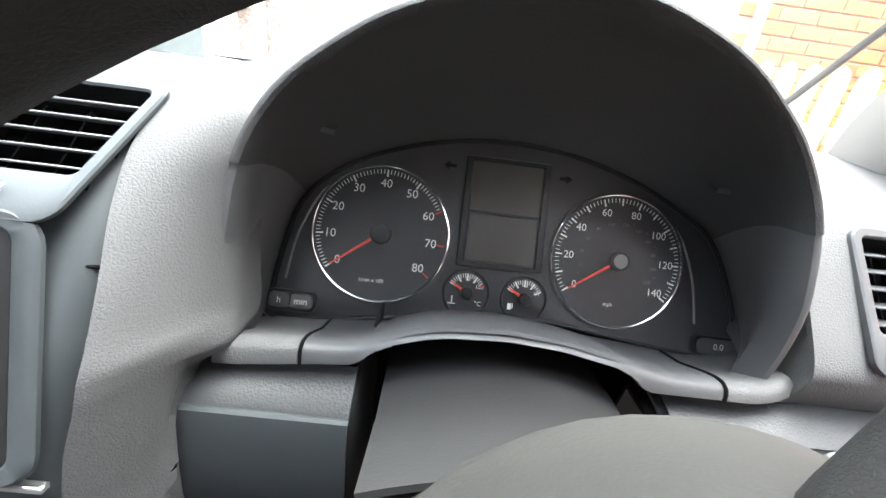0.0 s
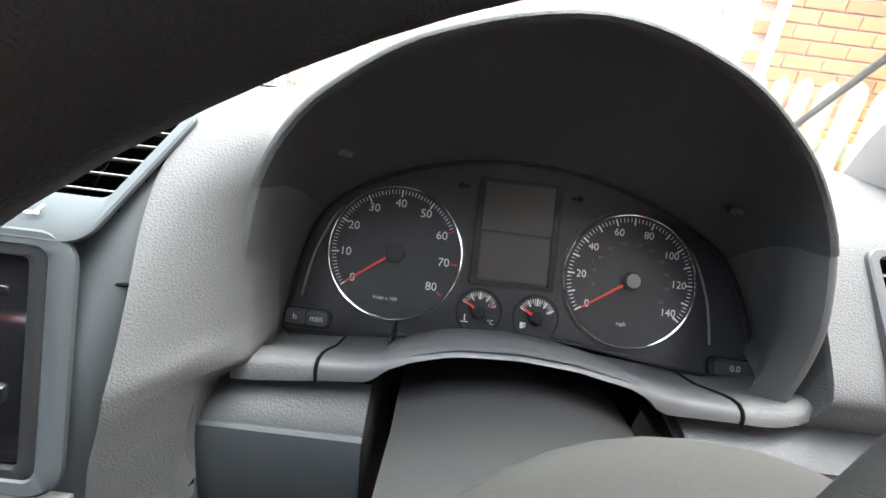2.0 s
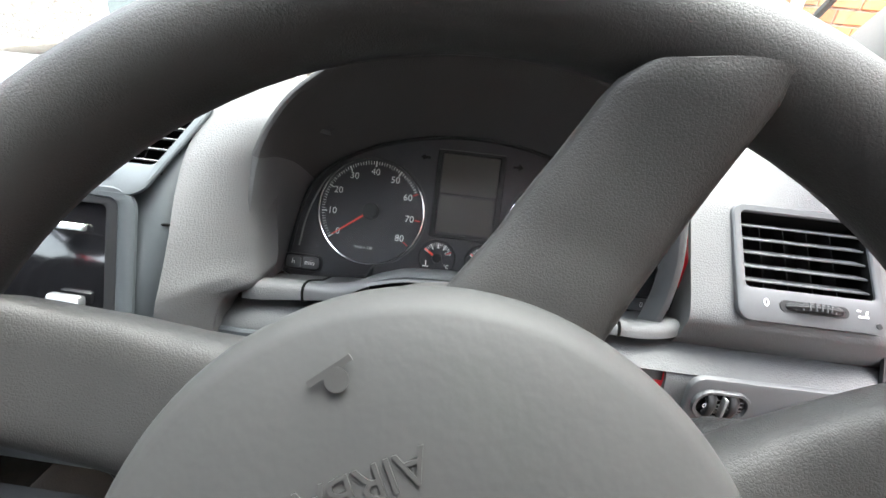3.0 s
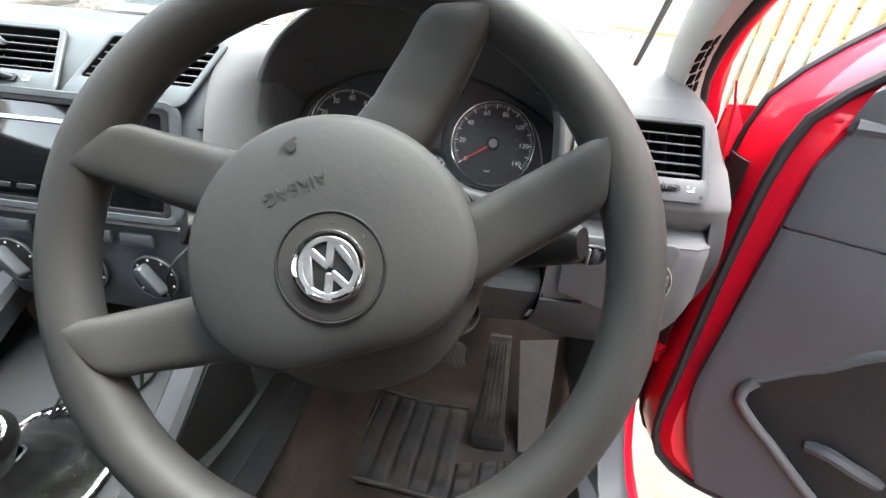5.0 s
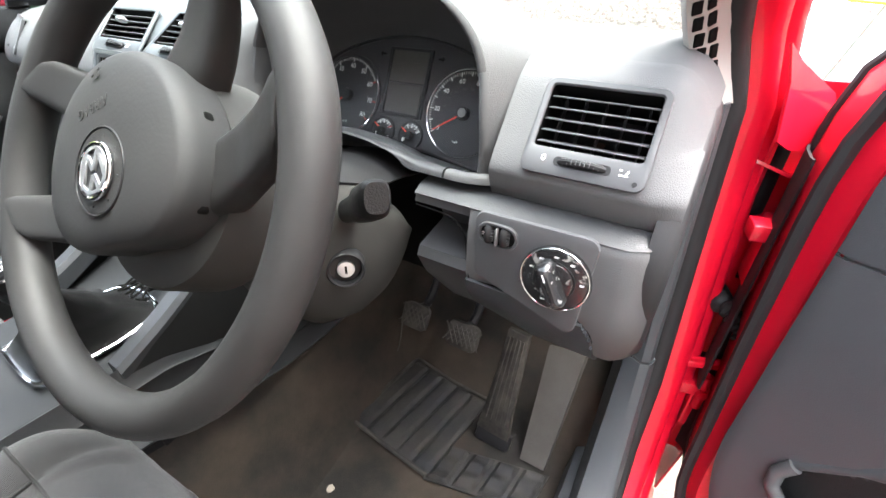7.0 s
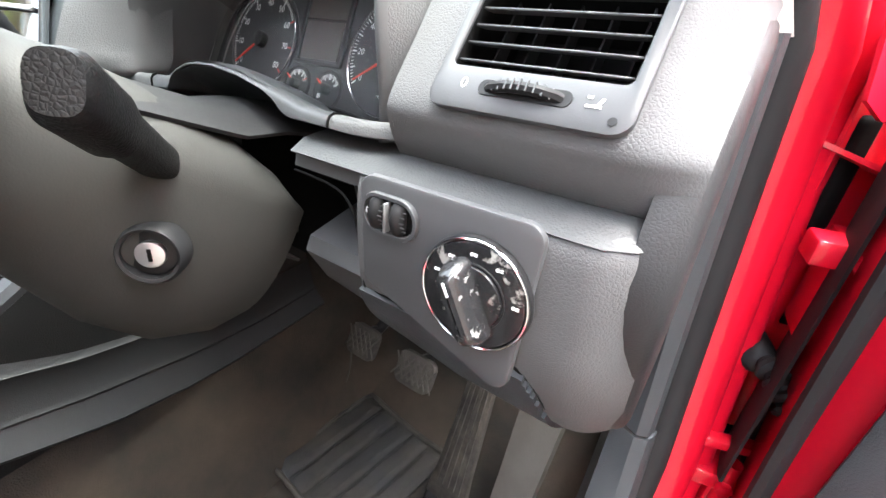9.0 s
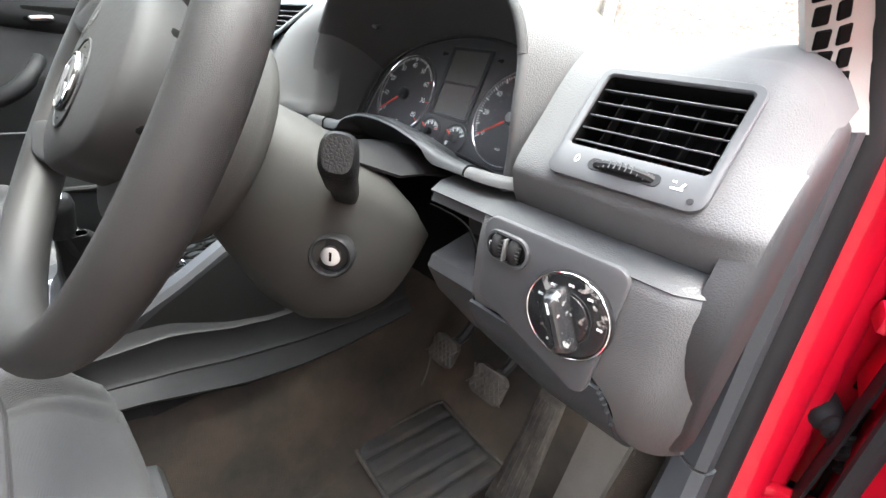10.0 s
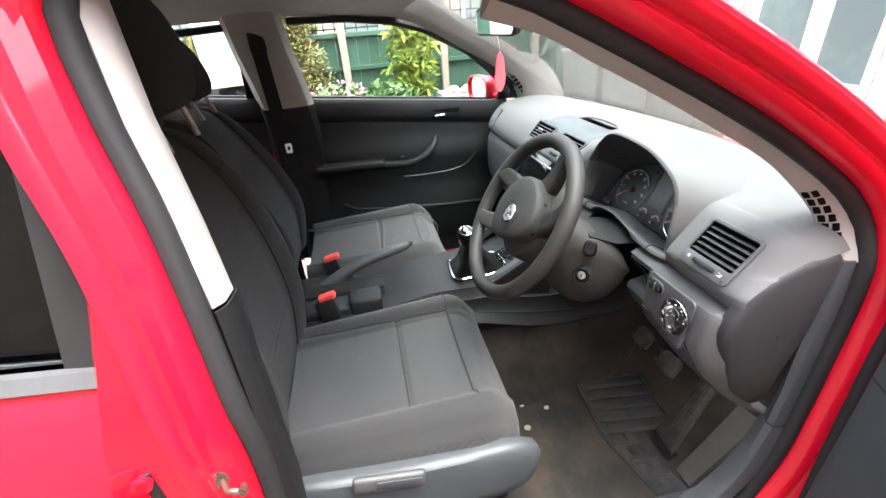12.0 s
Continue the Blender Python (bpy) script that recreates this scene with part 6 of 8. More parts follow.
def gear_lever():
    x, y = -0.293, -0.040
    g = thing("gear_lever", "gear lever with chrome-topped knob and black gaiter", "gear lever", (x, y, 0.65))
    c = [(x - 0.058, y - 0.075), (x + 0.058, y - 0.075), (x + 0.066, y - 0.03), (x + 0.055, y + 0.085), (x - 0.055, y + 0.085), (x - 0.066, y - 0.03)]
    cc = curve([(a, b, 0) for a, b in c + c[:1]], 40)[:-1]
    part("frame", tube([(p.x, p.y, 0.664 + 0.10 * max(0, p.y + 0.02)) for p in cc], 0.0042, 8, closed=True), CHROME, g, "chrome gaiter frame")
    rows = []
    for k in range(18):
        t = k / 17
        s = 1 - 0.80 * t ** 0.62
        row = []
        for i, p in enumerate(cc):
            fold = 0.030 * math.sin(t * 14 + 1.2 * math.sin(i * 0.45)) * (1 - t) + 0.035 * math.sin(i * 1.35 + 3 * t) * t * (1 - t)
            row.append((x + (p.x - x) * (s + fold) + 0.072 * t, y + (p.y - y) * (s + fold) - 0.030 * t, 0.662 + 0.10 * max(0, p.y + 0.02) * (1 - t) + 0.125 * t ** 0.9))
        rows.append(row)
    part("gaiter", loft(rows, closed=True, thick=0.002), LEATHER, g, "creased black leather gaiter")
    part("stem", tube([(x + 0.060, y - 0.025, 0.74), (x + 0.080, y - 0.036, 0.80)], 0.010, 14), DARK, g)
    mk = axes((x + 0.088, y - 0.040, 0.826), (1, 0, -0.35), (0, 1, 0.12))
    rows = [[mk @ Vector((r * math.cos(a), r * math.sin(a) * 1.12, z)) for a in [2 * math.pi * k / 28 for k in range(28)]] for r, z in ((0.011, -0.040), (0.015, -0.032), (0.019, -0.014), (0.0235, 0.004), (0.0235, 0.014), (0.018, 0.022), (0.006, 0.025))]
    kn = part("knob", loft(rows, closed=True, caps=True), LEATHER, g, "black gear knob")
    part("knob_cap", disc(0.0155, 0.002, 28, 0.001, mk @ pose(0, 0, 0.0235)), RADIOGLASS, kn)
    part("knob_ring", ring(0.0185, 0.0019, 32, mk @ pose(0, 0, 0.0215)), CHROME, kn)
    part("shift_pattern", merge(rbox(0.0010, 0.014, 0.0004, 0, 1, mk @ pose(-0.006, 0, 0.0257)), rbox(0.0010, 0.014, 0.0004, 0, 1, mk @ pose(0, 0, 0.0257)), rbox(0.0010, 0.014, 0.0004, 0, 1, mk @ pose(0.006, 0, 0.0257)), rbox(0.013, 0.0010, 0.0004, 0, 1, mk @ pose(0, 0, 0.0257))), PRINT, kn, smooth=0)


gear_lever()


def handbrake():
    h = thing("handbrake", "dark grey handbrake lever on the tunnel console", "handbrake", (-0.33, -0.45, 0.62))
    a, b = Vector((-0.325, -0.53, 0.655)), Vector((-0.395, -0.240, 0.728))
    pts = curve([a, a.lerp(b, 0.35) + Vector((0, 0, 0.018)), a.lerp(b, 0.7) + Vector((0, 0, 0.012)), b], 16)
    part("lever", tube(pts, [0.022, 0.022, 0.021, 0.020, 0.019, 0.018, 0.0165, 0.016, 0.016, 0.016, 0.0165, 0.017, 0.017, 0.017, 0.016, 0.013], 16), DOORTRIM, h)
    part("release_button", tube([b, b + Vector((-0.003, 0.014, 0.004))], 0.008, 12), DARK, h, "black push button")
    part("boot", loft([[(XC + 0.0 + dx * 0.5, y, z) for dx, z in ((-0.09, 0.635), (-0.075, 0.66), (0.0, 0.675), (0.075, 0.66), (0.09, 0.635))] for y in (-0.60, -0.5, -0.42, -0.34)], thick=0.003), DARK, h, "black lever boot")


handbrake()


# ---- pedals, mat and litter ----
def pedal(kind, x, y, z, w, h, tilt, label):
    p = thing(kind, label, "pedal", (x, y, z), "foot pedals")
    m = axes((x, y, z), VX, (0, math.sin(radians(tilt)), math.cos(radians(tilt))))
    part("pad", plate(outline(w, h, min(w, h) * 0.25, 5), 0.012, 0.003, m), PEDAL, p, "dusty rubber pedal pad")
    k = int(w / 0.011)
    for i in range(k):
        for sgn in (1, -1):
            part("tread", rbox(0.0022, h * 0.85, 0.003, 0.0006, 1, m @ pose((i - (k - 1) / 2) * 0.011, 0, 0.0125, 0, 0, 32 * sgn)), DUSTY, p)
    part("arm", tube(curve([m @ Vector((0, h * 0.3, -0.002)), m @ Vector((0, h * 0.6, -0.04)), m @ Vector((0.0, h * 0.6 + 0.12, -0.06))], 8), 0.010, 8), DARK, p)
    return p


pedal("clutch_pedal", 0.006, 0.410, 0.496, 0.062, 0.055, 30, "dusty square clutch pedal above the carpet")
pedal("brake_pedal", 0.122, 0.410, 0.497, 0.070, 0.055, 30, "dusty round-edged brake pedal above the carpet")


def accelerator():
    p = thing("accelerator_pedal", "long ribbed dusty accelerator pedal hinged at floor", "pedal", (0.24, 0.34, 0.31), "foot pedals")
    m = axes((0.228, 0.405, 0.425), (1, -0.05, 0.02), (-0.02, 0.40, 0.92))
    part("pad", plate([(-0.022, 0.115), (0.022, 0.115), (0.026, 0.03), (0.030, -0.06), (0.036, -0.115), (-0.036, -0.115), (-0.030, -0.06), (-0.024, 0.03)], 0.014, 0.003, m), PEDAL, p)
    for i in range(5):
        x = -0.018 + 0.009 * i
        part("rib", loft([[m @ Vector((x * (1.0 + 0.35 * (0.5 - v)) + dx, y2, 0.0135 + dz)) for dx, dz in ((-0.0018, 0), (-0.0012, 0.003), (0.0012, 0.003), (0.0018, 0))] for v, y2 in ((1.0, 0.10), (0.5, 0.0), (0.0, -0.085))], closed=True, caps=True), PEDAL, p)
    part("hinge_block", rbox(0.075, 0.035, 0.022, 0.006, 2, axes((0.230, 0.352, 0.312), VX, (0, 0.6, 0.8))), DARK, p)


accelerator()


def footwell_panel():
    # flat dusty rest panel right of the accelerator
    bm = loft([[(0.282, 0.50, 0.476), (0.357, 0.48, 0.510)], [(0.290, 0.425, 0.386), (0.352, 0.412, 0.402)], [(0.297, 0.348, 0.300), (0.346, 0.348, 0.300)]], thick=0.012)
    single("footwell_side_rest", bm, DUSTY, "flat dusty grey panel beside the accelerator", "panel", kind="")


footwell_panel()


def heel_pad():
    h = thing("heel_pad", "dusty moulded rubber heel pad with raised strips", "floor mat", (0.06, 0.30, 0.285))
    n_up = Vector((0, 0, 1))
    def Q(u, v, up=0.0):
        """u across towards the door, v towards the pedals."""
        return Vector((-0.050 + 0.205 * u + 0.028 * v, 0.228 - 0.018 * u + 0.215 * v, 0.3085 + 0.004 * math.sin(5 * u + 2 * v) * v)) + n_up * up
    rows = [[Q(u / 12, v / 12, 0.0015 * math.sin(u * 1.3) * math.cos(v)) for u in range(13)] for v in range(13)]
    part("base_sheet", loft(rows, thick=0.005), MATRUBBER, h)
    rim = [Q(1, 0.0)] + [Q(1 - k / 12, 0) for k in range(1, 12)] + [Q(-0.01, 0.03)] + [Q(0, k / 12) for k in range(1, 12)] + [Q(0.02, 1.0)] + [Q(k / 12, 1.0) for k in range(1, 13)]
    part("edge", tube([p + n_up * 0.003 for p in rim], 0.0045, 8), PEDAL, h, "dusty rolled edge")
    def pad(q, a, b, c2, d2, lift):
        """A pillow-like raised block with a wavy top."""
        rows2 = []
        for i in range(7):
            row2 = []
            for j in range(17):
                u, v = a + (b - a) * i / 6, c2 + (d2 - c2) * j / 16
                e = min(i, 6 - i, 1) * min(j, 16 - j, 1)
                row2.append(q(u, v, 0.001 + lift * e * (1 + 0.30 * math.sin(j * 0.9 + 40 * a))))
            rows2.append(row2)
        part("raised_pad", loft(rows2, thick=0.0005), MATRUBBER, h)
    for i in range(5):
        pad(Q, i / 5 + 0.010, (i + 1) / 5 - 0.010, 0.03, 0.97, 0.0045 + 0.002 * random.random())
    # tongue reaching towards the sill
    def Q2(u, v, up=0.0):
        return Vector((0.152 + 0.195 * u + 0.010 * v, 0.205 + 0.045 * u + 0.085 * v, 0.3075)) + n_up * up
    part("base_sheet", loft([[Q2(u / 8, v / 4) for u in range(9)] for v in range(5)], thick=0.005), MATRUBBER, h)
    for i in range(4):
        pad(Q2, i / 4 + 0.02, (i + 1) / 4 - 0.02, 0.03, 0.97, 0.0065 + 0.002 * random.random())


heel_pad()


def loose_wire():
    pts = curve([(-0.040, 0.432, 0.500), (-0.050, 0.428, 0.450), (-0.052, 0.418, 0.390), (-0.060, 0.405, 0.340), (-0.057, 0.372, 0.314), (-0.045, 0.350, 0.312)], 24)
    single("loose_wire", tube(pts, 0.0017, 6), DUSTY, "thin pale wire hanging beside the clutch pedal", "wire")


loose_wire()


def crumbs():
    for x, y, r, lab in ((-0.035, 0.035, 0.011, "pale flattened chewing gum spot on carpet"), (0.0, 0.107, 0.008, "pale crumb on the dirty carpet"), (0.06, 0.02, 0.010, "small dry leaf scrap on the carpet")):
        z = 0.272 + 0.012 * noise.noise(Vector((x * 5, y * 5, 0)))
        bm = plate([(r * (0.8 + 0.35 * random.random()) * math.cos(a), r * (0.8 + 0.35 * random.random()) * math.sin(a)) for a in [2 * math.pi * k / 14 for k in range(14)]], 0.004, 0.001, pose(x, y, z + 0.0035))
        single("crumb", bm, POST, lab, "crumb", "litter on the carpet")


crumbs()


# ---- rear-view mirror and air freshener ----
def mirror():
    m = thing("rear_view_mirror", "black rear-view mirror on the windscreen", "mirror", (-0.31, 0.06, 1.38))
    mm = axes((-0.315, 0.045, 1.372), (1, 0.15, 0), (0, -0.05, 1))
    part("housing", loft([[mm @ Vector((sx * x, sx * y, z)) for x, y in outline(0.225, 0.066, 0.02, 6)] for sx, z in ((0.6, -0.035), (0.9, -0.025), (1.0, -0.004), (0.985, 0.0))], closed=True, caps=True), DARK, m)
    part("mirror_glass", plate(outline(0.214, 0.057, 0.016, 6), 0.0015, 0, mm), material("mirror_silver", (0.9, 0.9, 0.9), 0.02, 1.0), m, "silvered mirror glass")
    part("stem", tube([(-0.315, 0.075, 1.375), (-0.312, 0.11, 1.405)], 0.010, 10), DARK, m)
    f = thing("air_freshener", "flat red hanging air freshener below the mirror", "air freshener", (-0.35, 0.06, 1.22))
    part("card", plate([(0.022 * math.cos(a) * (1 if math.sin(a) < 0 else 0.8), 0.052 * math.sin(a)) for a in [2 * math.pi * k / 28 for k in range(28)]], 0.003, 0.0008, axes((-0.352, 0.075, 1.245), (0.45, -0.9, 0), (0, 0, 1))), material("pink_red_card", (0.72, 0.10, 0.12), 0.5, mottle=0.3), f)
    part("string", tube([(-0.352, 0.075, 1.295), (-0.345, 0.065, 1.34)], 0.0008, 5), PRINT, f)


mirror()


# ---- doors ----
def open_door():
    ang = radians(68)
    D, UPZ = Vector((math.sin(ang), -math.cos(ang), 0)), Vector((0, 0, 1))
    O = Vector((0.545, 0.335, 0))
    N = Vector((-math.cos(ang), -math.sin(ang), 0))          # towards the seat side of the door
    def Q(u, z, n=0.0):
        return O + D * u + UPZ * z + N * n
    d = thing("front_door", "opened red driver's door with dark grey inner panel", "car door", (0.55, 0.4, 0.6))
    # red frame pressing with rounded shut edge; outline in (along, height)
    low = [(0.005, 0.62), (0.0, 0.80), (0.0, 0.98), (0.03, 1.06), (0.16, 1.17), (0.33, 1.29), (0.55, 1.385), (0.80, 1.42), (0.96, 1.40), (1.0, 1.28), (1.02, 1.0), (1.02, 0.75), (0.99, 0.55), (0.90, 0.38), (0.6, 0.34), (0.2, 0.335), (0.07, 0.35), (0.015, 0.43)]
    c = curve([(a, b, 0) for a, b in low + low[:1]], 90)[:-1]
    win = [(0.10, 1.03), (0.11, 1.06), (0.20, 1.135), (0.36, 1.245), (0.56, 1.325), (0.78, 1.365), (0.90, 1.35), (0.93, 1.25), (0.94, 1.06), (0.93, 1.03), (0.7, 1.03), (0.5, 1.03), (0.3, 1.03)]
    wc = curve([(a, b, 0) for a, b in win + win[:1]], 90)[:-1]
    # line the two outlines up by angle round the door
    def by_angle(pts, mid):
        return sorted(pts, key=lambda p: math.atan2(p.y - mid[1], p.x - mid[0]))
    mid = (0.52, 0.95)
    # shut face: red band through the door's thickness
    out = [((p.x - mid[0]), (p.y - mid[1])) for p in c]
    def sc(k, n):
        return [Q(mid[0] + x - k * x / math.hypot(x, y), mid[1] + y - k * y / math.hypot(x, y), n) for x, y in out]
    part("shut_face", loft([sc(-0.062, -0.125), sc(-0.060, -0.112), sc(-0.052, -0.085), sc(-0.038, -0.055), sc(-0.026, -0.036), sc(-0.012, -0.024), sc(0.006, -0.016), sc(0.012, -0.010), sc(0.045, -0.016)], closed=True, thick=0.002), RED, d, "red painted door edge")
    part("door_seal", tube(sc(-0.020, -0.024), 0.010, 8, closed=True, flat=0.8), RUBBER, d, "black rubber seal on the door")
    part("outer_seal", tube(sc(-0.060, -0.112), 0.0065, 8, closed=True), RUBBER, d, "thin black seal at the door edge")
    # outer skin below the window
    part("outer_skin", loft([[Q(u, z, -0.128 - 0.02 * math.sin(math.pi * (z - 0.34) / 0.67)) for z in [0.345 + 0.655 * k / 10 for k in range(11)]] for u in [-0.01 + 1.03 * k / 12 for k in range(13)]], thick=0.003), RED, d, "red outer door skin")
    # window frame and glass
    part("window_frame", tube([Q(p.x, p.y, -0.045) for p in wc], 0.016, 8, closed=True), RUBBER, d, "black window surround")
    # trim panel, in an upper and a lower piece parted by a joint
    def panel(u, z):
        # depth of the trim surface
        return 0.012 * math.sin(math.pi * min(max((u - 0.03) / 0.9, 0), 1)) + 0.02 * math.exp(-((z - 0.80) / 0.10) ** 2) * min(1, u / 0.3)
    def edge(z):
        return 0.016 + 0.045 * max(0, (0.62 - z) / 0.2) ** 2 + 0.02 * max(0, (z - 0.98) / 0.06)
    zs_up = [1.035 - 0.135 * k / 8 for k in range(9)]
    zs_lo = [0.896 - 0.545 * k / 64 for k in range(65)]
    # the door pocket: open below the armrest, behind a pale worn rim
    def along(table, v):
        for (p, q), (r, w) in zip(table, table[1:]):
            if p <= v <= r:
                return q + (w - q) * (v - p) / (r - p)
        return table[0][1] if v < table[0][0] else table[-1][1]
    rim_u = [(0.40, 0.33), (0.444, 0.259), (0.53, 0.152), (0.58, 0.090), (0.60, 0.077), (0.63, 0.082)]
    arm_z = [(0.08, 0.630), (0.146, 0.705), (0.197, 0.765), (0.30, 0.785), (0.9, 0.79)]
    def pocket(u, z):
        return u > along(rim_u, z) and z < along(arm_z, u) and u < 0.90 and z > 0.425
    for nm, zs in (("upper_trim", zs_up), ("lower_trim", zs_lo)):
        nu = 24 if nm == "upper_trim" else 120
        us = [k / nu for k in range(nu + 1)]
        rows = []
        for z in zs:
            e = edge(z)
            rows.append([Q(e, z, -0.015), Q(e + 0.001, z, -0.002)] + [Q(e + 0.006 + (0.97 - e) * f, z, panel(0.97 * f, z)) for f in us])
        bm = loft(rows)
        if nm == "lower_trim":
            inv_d = [f for f in bm.faces if pocket((f.calc_center_median() - O).dot(D), f.calc_center_median().z)]
            bmesh.ops.delete(bm, geom=inv_d, context="FACES")
        bmesh.ops.recalc_face_normals(bm, faces=bm.faces)
        bmesh.ops.solidify(bm, geom=bm.faces[:], thickness=0.003)
        part(nm, bm, DOORTRIM, d, "grained dark grey door trim")
    # trim-like back, coloured near-black for the shade inside the pocket
    part("pocket_back", loft([[Q(u, z, -0.030 + 0.02 * math.sin(6 * u)) for u in [0.05 + 0.87 * k / 20 for k in range(21)]] for z in (0.81, 0.70, 0.60, 0.52, 0.44, 0.40)], thick=0.003), DARKTRIM, d, "door pocket back, the hollow's shade in its colour")
    part("trim_top", tube([Q(0.03 + 0.94 * k / 10, 1.036, -0.006) for k in range(11)], 0.012, 8), DOORTRIM, d)
    part("joint_strip", loft([[Q(0.02 + 0.95 * k / 20, z, panel(0.95 * k / 20, 0.898) - 0.0045) for k in range(21)] for z in (0.890, 0.906)], thick=0.001), HARD, d, "pale joint across the door trim")
    # dark sheet added to give the hinge gap its shade
    part("gap_shade", loft([[Q(-0.066, z, -0.112), Q(-0.060, z, -0.088), Q(-0.049, z, -0.062), Q(-0.044, z, -0.056)] for z in [0.60 + 0.036 * k for k in range(11)]], thick=0.003), RUBBER, d, "dark sheet added for the shaded hinge gap")
    part("sail_panel", loft([[Q(0.024, 1.03, -0.004), Q(0.06, 1.036, 0.004), Q(0.12, 1.04, 0.004), Q(0.22, 1.045, 0.002)], [Q(0.026, 1.055, -0.004), Q(0.06, 1.07, 0.004), Q(0.12, 1.09, 0.004), Q(0.22, 1.12, 0.0)], [Q(0.030, 1.075, -0.004), Q(0.07, 1.105, 0.0), Q(0.13, 1.14, 0.0), Q(0.22, 1.185, -0.004)], [Q(0.036, 1.082, -0.012), Q(0.075, 1.115, -0.01), Q(0.135, 1.15, -0.01), Q(0.22, 1.195, -0.014)]], thick=0.004), DOORTRIM, d)
    # pocket moulding with a pale worn edge
    part("pocket_rim", tube(curve([Q(0.085, 0.640, 0.006), Q(0.074, 0.605, 0.010), Q(0.100, 0.572, 0.012), Q(0.152, 0.530, 0.014), Q(0.259, 0.444, 0.018), Q(0.36, 0.415, 0.020), Q(0.6, 0.415, 0.02), Q(0.9, 0.43, 0.014)], 40), 0.0085, 10), HARD, d, "pale worn door pocket rim")
    part("armrest", tube(curve([Q(0.080, 0.634, 0.002), Q(0.146, 0.710, 0.006), Q(0.197, 0.772, 0.016), Q(0.30, 0.795, 0.032), Q(0.5, 0.80, 0.045), Q(0.92, 0.80, 0.03)], 40), [0.006] * 4 + [0.010] * 6 + [0.018] * 30, 10), DOORTRIM, d)
    part("pull_hook", tube(curve([Q(0.20, 0.54, -0.010), Q(0.225, 0.55, 0.004), Q(0.26, 0.54, 0.006), Q(0.30, 0.52, -0.01)], 12), 0.012, 8), DOORTRIM, d)
    # holes and plugs in the shut face
    for u, z in ((0.0, 0.985),):
        part("plug", disc(0.010, 0.003, 20, 0.001, axes(Q(-0.001, z, -0.055), -N, UPZ)), DARK, d)
    g = part("window_glass", loft([[Q(p.x, p.y, -0.045) for p in wc], [Q(0.52 + (p.x - 0.52) * 0.02, 1.15 + (p.y - 1.15) * 0.02, -0.045) for p in wc]], closed=True, thick=0.004), GLASS, d, "clear door glass")
    g.visible_shadow = False
    # hinges to the body and the bellows of the cable
    for z in (0.855, 0.575):
        h = part("hinge", rbox(0.064, 0.030, 0.022, 0.003, 2, pose(0.530, 0.435, z + 0.004, 0, 0, 12)), RED, d, "red painted door hinge")
        part("hinge_leaf", rbox(0.012, 0.050, 0.095, 0.003, 2, pose(0.523, 0.448, z - 0.035, 0, 0, 8)), RED, h)
        part("hinge_pin", tube([(0.532, 0.425, z - 0.032), (0.532, 0.425, z + 0.036)], 0.008, 10), RED, h)
        for k in (-1, 1):
            part("bolt", disc(0.009, 0.007, 6, 0.001, axes((0.545 + 0.014 * k, 0.418, z + 0.004), (1, 0.4, 0), UPZ)), RED, h)
    part("check_strap", rbox(0.055, 0.016, 0.012, 0.003, 2, pose(0.522, 0.43, 0.63, 0, 0, 20)), RED, d)
    bel = curve([(0.498, 0.470, 0.722), (0.512, 0.450, 0.728), (0.526, 0.432, 0.728), (0.542, 0.414, 0.712), (0.556, 0.400, 0.690)], 34)
    part("cable_bellows", tube(bel, [0.026 - 0.0013 * k if k < 10 else 0.0125 + 0.0025 * (1 if k % 4 < 2 else -1) for k in range(34)], 14), RUBBER, d, "black ribbed cable bellows")
    return d


open_door()


def hinge_pillar():
    p = thing("hinge_pillar", "red hinge pillar with dark gaps behind driver's door", "car body panel", (0.49, 0.45, 0.7))
    rows = [[(0.490, 0.462, z), (0.498, 0.485, z), (0.515, 0.500, z), (0.545, 0.505, z), (0.574, 0.50, z)] for z in (0.34, 0.5, 0.7, 0.9, 1.02)]
    part("pillar_skin", loft(rows, thick=0.003), RED, p)
    # dark strip added for the shade between pillar and door
    part("gap_shade_strip", loft([[(0.540, 0.468, z), (0.552, 0.458, z), (0.558, 0.448, z)] for z in (0.40, 0.6, 0.8, 0.96)], thick=0.003), RUBBER, p, "dark strip added for the shaded door gap")
    # near-black blocks set on as the pillar's shaded hollows
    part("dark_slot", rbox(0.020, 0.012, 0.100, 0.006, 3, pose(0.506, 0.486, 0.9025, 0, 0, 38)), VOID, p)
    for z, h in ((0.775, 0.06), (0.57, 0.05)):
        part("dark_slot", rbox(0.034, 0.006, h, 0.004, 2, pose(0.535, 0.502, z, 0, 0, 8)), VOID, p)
    rows = [[(0.488, 0.41, 0.97), (0.505, 0.44, 0.955), (0.545, 0.48, 0.945)], [(0.478, 0.41, 1.03), (0.495, 0.44, 1.01), (0.54, 0.48, 0.985)], [(0.466, 0.41, 1.065), (0.485, 0.44, 1.045), (0.53, 0.49, 1.01)]]
    part("pillar_corner", loft(rows, thick=0.003), RED, p)


hinge_pillar()
striker_and_strap()


